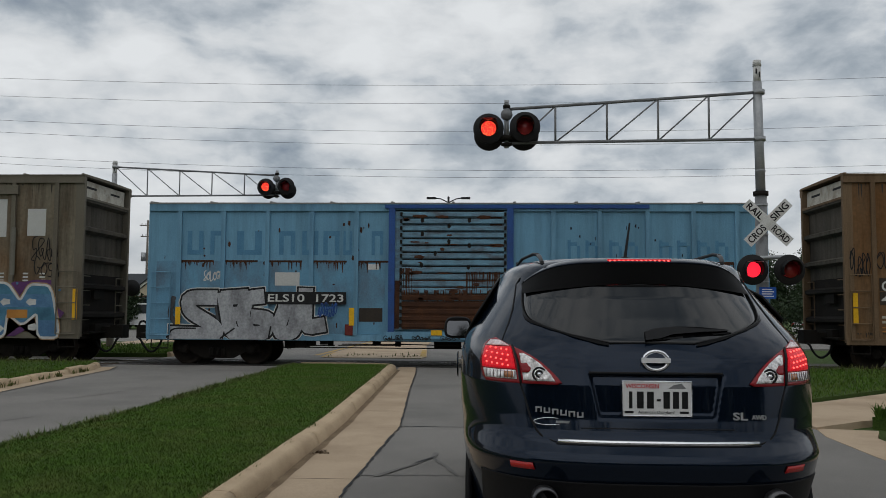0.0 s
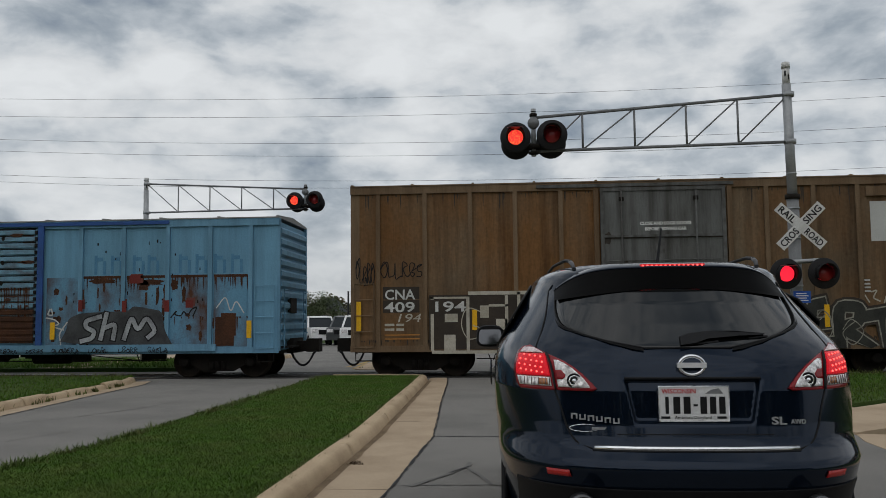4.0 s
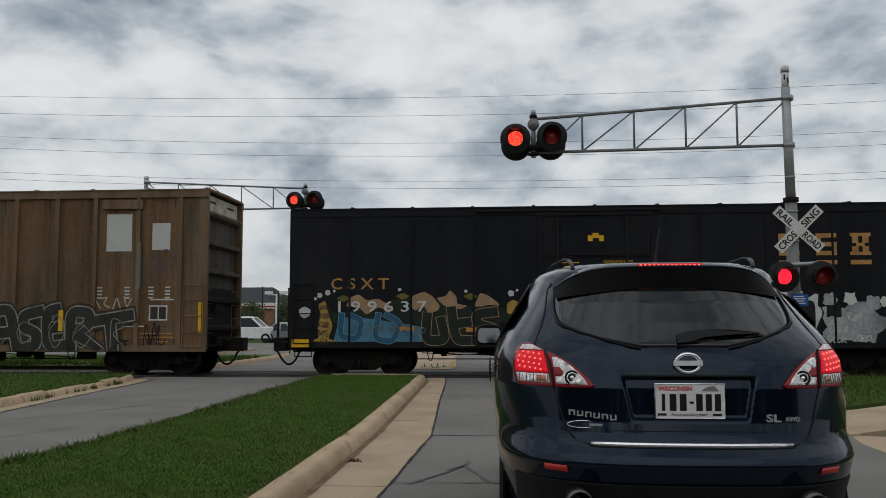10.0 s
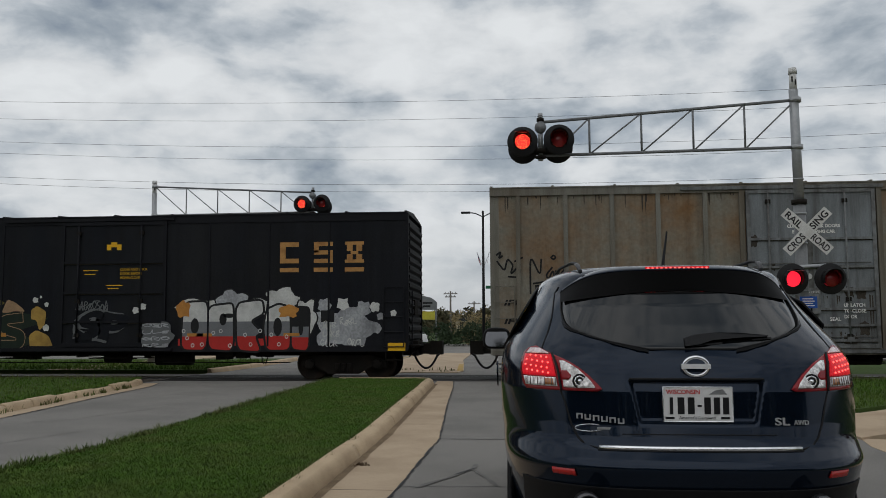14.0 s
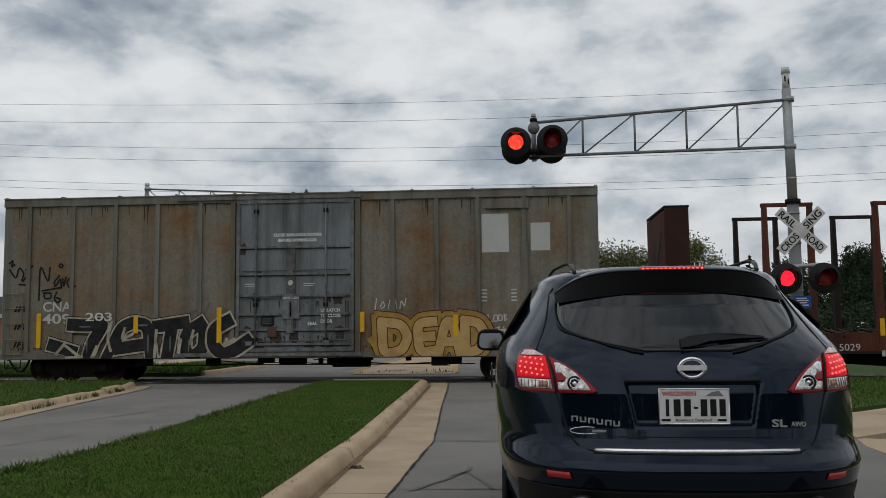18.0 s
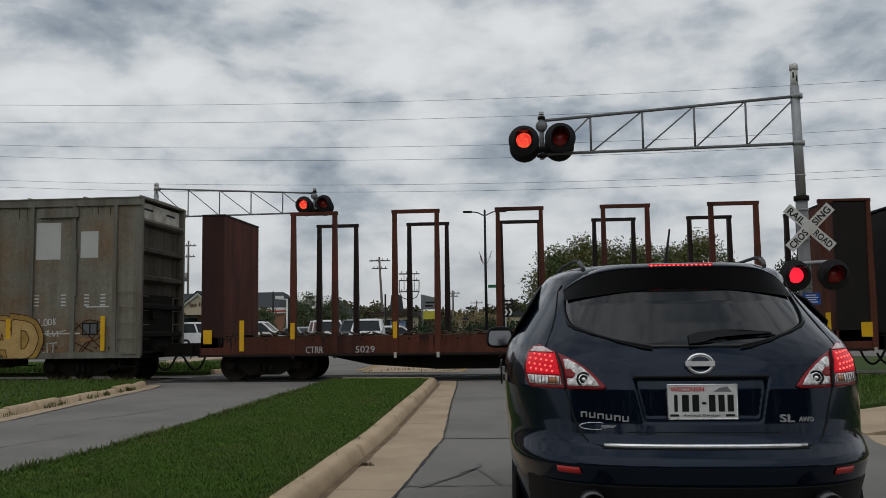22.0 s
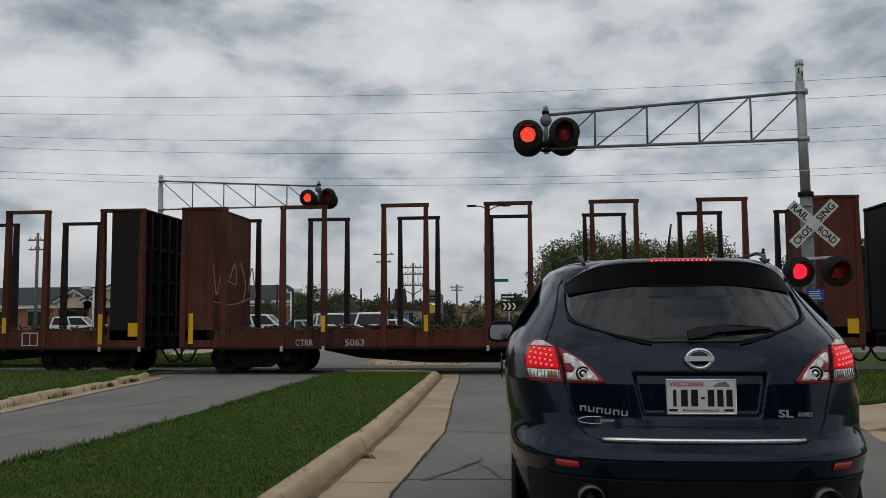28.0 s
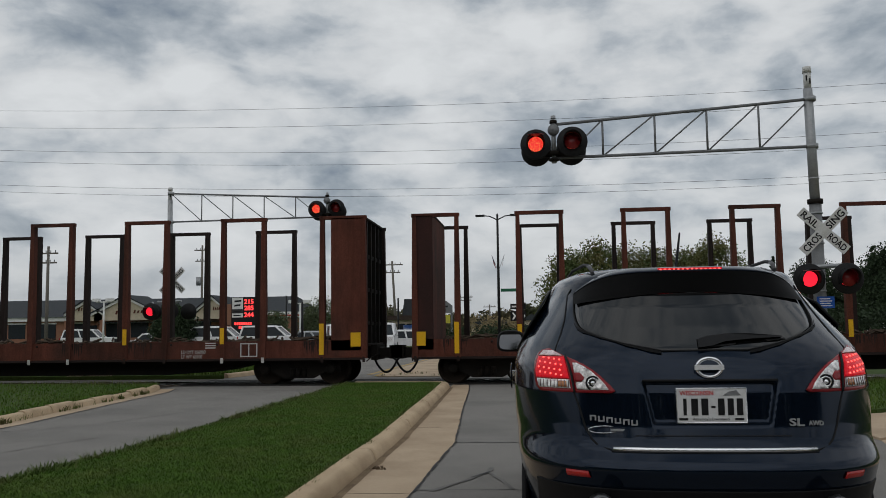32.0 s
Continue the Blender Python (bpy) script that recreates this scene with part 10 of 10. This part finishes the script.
GREEN_LETTERS = (
    ((-6.50, 1.60), (-6.55, 1.04), (-6.07, 0.99), (-5.97, 1.46), (-6.23, 1.57)),
    ((-5.55, 1.60), (-5.65, 1.00), (-5.18, 0.91), (-4.97, 1.41), (-5.34, 1.60)),
    ((-4.29, 1.57), (-4.34, 0.95), (-3.82, 0.95), (-3.93, 1.46)),
    ((-3.67, 1.72), (-3.56, 0.95), (-3.25, 0.95)),
    ((-3.65, 1.36), (-3.25, 1.41)),
    ((-2.58, 1.67), (-3.05, 1.62), (-3.00, 1.36), (-2.51, 1.23), (-2.55, 0.95), (-3.05, 0.95)),
)
brush(black_car, GREEN_LETTERS[2:], 0.27, PEACH, yk - 0.008, "thin peach outline of dark green letters", "graffiti_outline")
brush(black_car, GREEN_LETTERS[2:], 0.235, DKGREEN, yk - 0.0105, "dark green sprayed letters")
brush(black_car, GREEN_LETTERS[:2], 0.17, MATS["pale_blue"], yk - 0.008, "pale outline of blue letters", "graffiti_outline")
brush(black_car, GREEN_LETTERS[:2], 0.14, mat("deep_teal_spray", (0.03, 0.10, 0.17), 0.7, scale=2), yk - 0.0105, "deep blue sprayed letters")
for a, b, w in ((-5.0, 1.2, 0.38), (-3.3, 1.17, 0.36)):
    patch(black_car, "graffiti_dash", a, a + w, b, b + 0.1, ORANGESP, "orange sprayed dash", 0.014, yk)
for k in range(5):
    scrawl(black_car, -7.15 + 0.02 * k, 0.85 + 0.22 * k, 0.3, 0.15, UMBER, yk - 0.008, 860 + k, 3, 0.01, "dark marks on gold scales")
    scrawl(black_car, -6.0 + 0.35 * k, 1.15 + 0.05 * (k % 2), 0.28, 0.18, DIMSP, yk - 0.013, 870 + k, 2, 0.01, "grey marks on blue")
patch(black_car, "graffiti_band", 1.8, 5.3, 0.8, 1.1, REDSP, "red sprayed band", 0.004, yk)
for k, (x, z, w, h) in enumerate(((1.7, 1.7, 1.3, 0.45), (2.75, 1.7, 0.95, 0.68), (3.45, 1.7, 0.9, 0.45), (4.1, 1.7, 0.95, 0.76), (4.95, 1.15, 0.55, 1.0))):
    cloud_shape(black_car, x - 0.04, z - 0.04, w + 0.08, h + 0.08, BLACKSP, yk, 80 + k, "black outline of a sprayed cloud", 28, 0.0024 + 0.0008 * k)
    cloud_shape(black_car, x, z, w, h, WHITESP if k != 1 else SILVER, yk, 80 + k, "pale sprayed cloud", 28, 0.0028 + 0.0008 * k)
GREYSP = mat("grey_spray", (0.16, 0.165, 0.175), 0.7)
fat_piece(black_car, "acro", 1.85, 0.8, 3.0, 1.2, ((0.3, REDSP), (0.62, GREYSP), (3.0, WHITESP)), BLACKSP, yk - 0.0065, "white, grey and red letters with black outline", 5, 0.045, None, 0.0, -0.04, 0.02)
fat_piece(black_car, "a", 4.85, 0.8, 0.42, 1.1, ((0.3, REDSP), (0.55, GREYSP), (3.0, BLACKSP)), BLACKSP, yk - 0.0065, "black and red sprayed letter", 15, 0.03)
ring_marks(black_car, [(1.95, 1.3), (2.05, 1.12), (2.45, 0.95), (2.75, 1.25), (2.95, 1.3), (3.2, 0.92), (3.6, 1.2), (3.75, 0.95), (4.0, 1.3), (4.3, 1.2), (4.5, 0.95), (4.7, 1.15), (2.2, 0.93)], WHITESP, yk - 0.0175, 0.05)
for k, x in enumerate((2.05, 2.3, 4.62)):
    patch(black_car, "graffiti_dash", x, x + 0.42, 1.16, 1.24, ORANGESP, "orange sprayed dash", 0.0165, yk)
cloud_shape(black_car, 1.72, 1.62, 0.42, 0.5, ORANGESP, yk, 81, "orange sprayed lick", 16, 0.018)
cloud_shape(black_car, 4.45, 1.62, 0.6, 0.36, ORANGESP, yk, 82, "orange sprayed wing", 16, 0.018)
cloud_shape(black_car, 5.35, 0.8, 1.75, 1.15, SILVER, yk, 83, "grey sprayed field", 30, 0.004)
for k, (x, z, w) in enumerate(((5.5, 1.75, 0.4), (6.0, 1.8, 0.35), (6.5, 1.65, 0.42), (6.85, 1.75, 0.3), (7.05, 1.55, 0.22), (7.4, 1.65, 0.18), (6.9, 1.2, 0.3))):
    cloud_shape(black_car, x, z, w, w, WHITESP if k % 2 else SILVER, yk, 90 + k, "sprayed bubble", 14, 0.007)
for k, (x, z) in enumerate(((5.55, 1.35), (6.1, 1.45), (5.65, 1.15), (5.6, 0.9), (6.3, 0.92))):
    scrawl(black_car, x, z, 0.45, 0.16, WHITESP, yk - 0.003, 100 + k, 4, 0.009)
patch(black_car, "data_box", 5.6, 5.95, 1.52, 1.82, BLACKSP, "black stencilled data box", 0.008, yk)
blob_letters(black_car, "SP", -0.95, 1.1, 1.4, 0.7, BLACKSIDE, DIMSP, -HALF - 0.01, "dim grey outline letters", 0.1)
scrawl(black_car, -1.0, 1.85, 0.9, 0.25, DIMSP, -HALF - 0.012, 110, 8, 0.012)
cloud_shape(black_car, 0.75, 0.82, 1.0, 0.75, DIMSP, -HALF - 0.036, 134, "dim grey sprayed field", 24)
for k in range(4):
    scrawl(black_car, 0.85, 0.9 + 0.17 * k, 0.75, 0.08, SILVER, -HALF - 0.037, 136 + k, 3, 0.012)
for k, (x, z) in enumerate(((0.55, 1.75), (0.75, 1.85), (-1.9, 1.3))):
    cloud_shape(black_car, x, z, 0.2, 0.2, WHITESP, -HALF - 0.036, 130 + k, "white sprayed dot", 12)


def log_flat(x0, x1, number, label, sides, rng_seed, dark):
    """A bulkhead flat: fishbelly side sills, stake frames in pairs, tall end bulkheads and a floor of bark."""
    c, L = (x0 + x1) / 2, (x1 - x0) / 2
    car = thing("bulkhead_flatcar", label, "railway car", group="cars of the train")
    CARS.append((car, c))
    short = 0.26 if rng_seed == 1 else 0.0
    part("deck", bbox(-L + short, L, -HALF + 0.12, HALF - 0.12, 0.998, 1.06), OXIDED, car)
    for s in (-1, 1):
        part("side_sill", bbox(-L + short, L, min(s * (HALF - 0.1), s * (HALF - 0.02)), max(s * (HALF - 0.1), s * (HALF - 0.02)), 0.72, 1.165), OXIDE, car, "rust-red side sill")
        part("sill_flange", bbox(-L + short, L, min(s * (HALF - 0.16), s * (HALF + 0.0)), max(s * (HALF - 0.16), s * (HALF + 0.0)), 0.66, 0.715), OXIDED, car)
    for k, u in enumerate((-7.9, -5.2, -2.6, 0.4, 2.2, 7.0)):
        streaks(car, u, u + 0.7, 1.14, 0.4, 26, OXIDED, -HALF + 0.0195, 200 + k + rng_seed * 7, "stain", "dark oil running down")
    for k in range(12):
        part("rivet", lathe(bmesh.new(), ((0.035, 0), (0.025, 0.015), (0, 0.018)), (-L + 2.0 + 1.25 * k, -HALF + 0.02, 1.09), (0, -1, 0), 8), OXIDED, car)
    bm = bmesh.new()
    belly = ((-L + 3.2, 0.7), (-L + 4.6, 0.4), (-L + 6.4, 0.27), (L - 5.6, 0.27), (L - 4.1, 0.36), (L - 2.6, 0.7), (L - 2.6, 0.98), (-L + 3.2, 0.98))
    plate(bm, belly, -0.75, 0.75)
    part("centre_beam", bm, OXBLACK, car, "near-black deep centre beam")
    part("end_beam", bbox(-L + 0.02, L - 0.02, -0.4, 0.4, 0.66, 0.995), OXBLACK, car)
    # stake frames: two posts joined by a bar at the top
    marks = {1: {0: 0, 1: 0, 2: 1, 4: 0}, 2: {1: 1, 2: 1, 4: 0, 5: 0}, 3: {1: 0, 2: 1, 4: 0, 5: 0}}[rng_seed]     # stake frame and post with a reflector
    n = 7
    pitch = 2.675
    start = 64.62 - 2.68 - 70.56
    fr_x = [start + pitch * i for i in range(n)]
    if rng_seed == 1:
        del fr_x[0]
    for s in (-1, 1):
        for i, fx in enumerate(fr_x):
            # far side takes the darker oxide: its shade is put into the colour
            fr = part("stake_frame", bbox(fx - 0.02, fx + 1.23, min(s * (HALF - 0.14), s * (HALF - 0.02)), max(s * (HALF - 0.14), s * (HALF - 0.02)), 4.32, 4.41), OXIDE if s < 0 else OXIDED, car, "rust-red stake frame" if s < 0 else "far stake frame, shade put into its colour")
            for px in (fx, fx + 1.1):
                bm = bmesh.new()
                w0, w1 = 0.075, 0.05
                ya, yb2 = s * (HALF - 0.16), s * (HALF + 0.01)
                tx = px + 0.055
                plate(bm, ((tx - w0, 0.7), (tx + w0, 0.7), (tx + w0, 2.2), (tx + w1, 4.32), (tx - w1, 4.32), (tx - w0, 2.2)), min(ya, yb2), max(ya, yb2))
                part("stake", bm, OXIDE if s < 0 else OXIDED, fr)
                if s < 0:
                    part("stake_tip", bbox(px + 0.02, px + 0.09, -HALF - 0.018, -HALF + 0.0, 0.6, 0.74), PALEWHITE if i % 2 else OXIDED, fr)
        for i, fx in enumerate(fr_x):
            k = marks.get(i)
            if s < 0 and k is not None:
                patch(car, "reflector", fx + 1.1 * k, fx + 1.1 * k + 0.11, 1.1, 1.52, YELLOWP, "yellow reflective strip", 0.022, -HALF)
    for s in (-1, 1):
        ex = s * (L - 0.06) + (short if s < 0 else 0)
        dp = 0.45 if rng_seed == 3 and s < 0 else 0.8 - (short if s < 0 else 0)
        bk = part("bulkhead", bbox(min(ex - s * dp, ex - s * (dp - 0.1)), max(ex - s * dp, ex - s * (dp - 0.1)), -HALF + 0.08, HALF - 0.08, 1.05, 4.36), OXIDE, car, "tall rust-red end bulkhead")
        for y in (-1.4, -0.85, -0.3, 0.3, 0.85, 1.4):
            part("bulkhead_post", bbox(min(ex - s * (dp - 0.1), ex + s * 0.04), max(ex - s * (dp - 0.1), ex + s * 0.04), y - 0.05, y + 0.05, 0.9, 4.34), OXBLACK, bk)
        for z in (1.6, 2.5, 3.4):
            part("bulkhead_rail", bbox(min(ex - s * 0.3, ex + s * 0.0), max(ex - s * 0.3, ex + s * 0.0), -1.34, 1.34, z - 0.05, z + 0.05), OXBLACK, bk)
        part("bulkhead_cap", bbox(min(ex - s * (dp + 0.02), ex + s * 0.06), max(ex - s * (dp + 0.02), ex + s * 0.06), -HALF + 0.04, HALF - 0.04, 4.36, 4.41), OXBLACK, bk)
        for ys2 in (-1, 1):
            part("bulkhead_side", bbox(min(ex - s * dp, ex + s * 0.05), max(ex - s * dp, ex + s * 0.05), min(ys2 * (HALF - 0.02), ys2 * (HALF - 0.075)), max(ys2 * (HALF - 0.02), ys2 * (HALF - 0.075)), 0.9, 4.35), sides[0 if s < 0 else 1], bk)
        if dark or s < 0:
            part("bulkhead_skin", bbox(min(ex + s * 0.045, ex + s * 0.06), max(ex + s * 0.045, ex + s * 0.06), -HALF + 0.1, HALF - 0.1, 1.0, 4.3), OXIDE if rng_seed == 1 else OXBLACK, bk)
        if not (rng_seed == 2 and s < 0):
            patch(car, "reflector", ex - 0.28 if s > 0 else ex + 0.02, ex - 0.02 if s > 0 else ex + 0.25, 1.0, 1.36, YELLOWP, "yellow reflective plate", 0.02, -HALF)
        dx = 0.2 if rng_seed == 2 and s < 0 else 1.05
        patch(car, "reflector", ex - s * dx - 0.06, ex - s * dx + 0.06, 0.8, 1.6, YELLOWP, "tall yellow reflective strip", 0.02, -HALF)
        truck(car, s * (L - 1.85))
        coupler(car, s * L, s)
    yl = -HALF + 0.02
    letters("CTRR", 0.24, PALEWHITE, car, -L + 3.05, yl - 0.004, 0.74, "reporting_mark", width=0.46, deep=0.002)
    letters(number, 0.24, PALEWHITE, car, -L + 4.35, yl - 0.004, 0.74, "car_number", width=0.5, deep=0.002)
    letters("LD LMT 156900", 0.13, PALEWHITE, car, 3.69, yl - 0.004, 0.855, width=0.66, deep=0.002)
    letters("LT WT 63100", 0.13, PALEWHITE, car, 3.69, yl - 0.004, 0.735, width=0.57, deep=0.002)
    for q in range(3):
        patch(car, "text_bar", 4.35, 4.63, 0.99 + q * 0.06, 1.02 + q * 0.06, PALEWHITE, "", 0.004, yl)
    bm = bmesh.new()
    for a, b, cc, e in ((0, 0.46, 0, 0.03), (0, 0.46, 0.33, 0.36), (0, 0.03, 0.03, 0.33), (0.43, 0.46, 0.03, 0.33), (0.215, 0.245, 0.03, 0.33)):
        plate(bm, ((5.3 + a, 0.76 + cc), (5.3 + b, 0.76 + cc), (5.3 + b, 0.76 + e), (5.3 + a, 0.76 + e)), yl - 0.005, yl - 0.001)
    part("data_box", bm, PALEWHITE, car, "white outlined data box")
    # bark and broken wood on the floor
    rg = np.random.default_rng(rng_seed)
    bm = bmesh.new()
    for k in range(420):
        x, y = rg.uniform(-L + 0.3, L - 0.3), -HALF + 0.2 + abs(rg.normal(0, 0.6)) % 2.6
        a, ln, th = rg.uniform(0, 3.14), rg.uniform(0.08, 0.5), rg.uniform(0.015, 0.04)
        z = 1.08 + rg.uniform(0, 0.15)
        tube(bm, (x, y, z), (x + ln * math.cos(a), y + ln * math.sin(a) * 0.5, z + rg.uniform(-0.06, 0.1)), th, n=4)
    litter = part("bark_litter", bm, mat("bark", (0.075, 0.055, 0.04), 0.95, var=0.4, fine=15, stain=(0.03, 0.022, 0.016), amount=0.7), car, "grey-brown bark and broken branches")
    litter["kind"] = "stuff"
    return car


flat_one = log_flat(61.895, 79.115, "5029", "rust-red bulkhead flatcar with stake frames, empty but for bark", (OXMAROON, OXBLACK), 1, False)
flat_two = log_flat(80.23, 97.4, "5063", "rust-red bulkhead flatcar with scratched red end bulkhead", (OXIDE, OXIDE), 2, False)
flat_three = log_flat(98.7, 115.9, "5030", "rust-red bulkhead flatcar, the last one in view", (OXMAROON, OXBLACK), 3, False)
CHALK = mat("chalky_tag", (0.3, 0.16, 0.1), 0.9, var=0.3, scale=6, stain=(0.16, 0.06, 0.04), amount=0.9)
brush(flat_two, (((-7.75, 2.9), (-7.65, 1.95), (-7.55, 2.6), (-7.4, 2.9), (-7.45, 2.2)), ((-7.3, 2.5), (-7.15, 3.0), (-7.1, 2.3), (-7.35, 2.45)), ((-7.0, 2.9), (-6.85, 2.3), (-6.95, 1.85)), ((-6.8, 2.2), (-6.7, 2.9), (-6.6, 2.0)), ((-7.7, 1.9), (-7.2, 1.8), (-6.7, 2.0))), 0.03, CHALK, -HALF + 0.016, "pale scratched tag on the bulkhead", "tag")

# ---- what moves ----
TRAVEL = [(0, 0.00), (1, 3.19), (2, 6.55), (3, 10.04), (3.5, 11.56), (5.5, 18.36), (6, 19.97), (7, 23.11), (8, 26.37), (9, 29.46), (10, 32.72), (11, 35.97), (12, 39.16), (13, 42.31), (14, 45.57), (14.5, 47.13), (16.5, 53.49), (17, 55.07), (18, 58.42), (19, 61.25), (20, 64.30), (21, 67.49), (22, 70.63), (23, 73.65), (24, 76.86), (25, 79.88), (25.5, 81.44), (27.5, 87.76), (28, 89.32), (29, 92.44), (30, 95.61), (31, 98.69), (32, 101.88)]


def travelled(t):
    return float(np.interp(t, [r[0] for r in TRAVEL], [r[1] for r in TRAVEL]))


def motions():
    for car, c in CARS:
        walk(car, [(t, pose(c - s, TRACK, 0)) for t, s in TRAVEL])
    ticks = [i * 0.15 for i in range(214)] + [32.0]
    for w, x in AXLES:
        walk(w, [(t, pose(x, 0, WHEEL_R, 0, -math.degrees(travelled(t) / WHEEL_R) % 360, 0)) for t in ticks])
    for added_vane, phase in HEADS:
        walk(added_vane, flash_rows(phase))


motions()
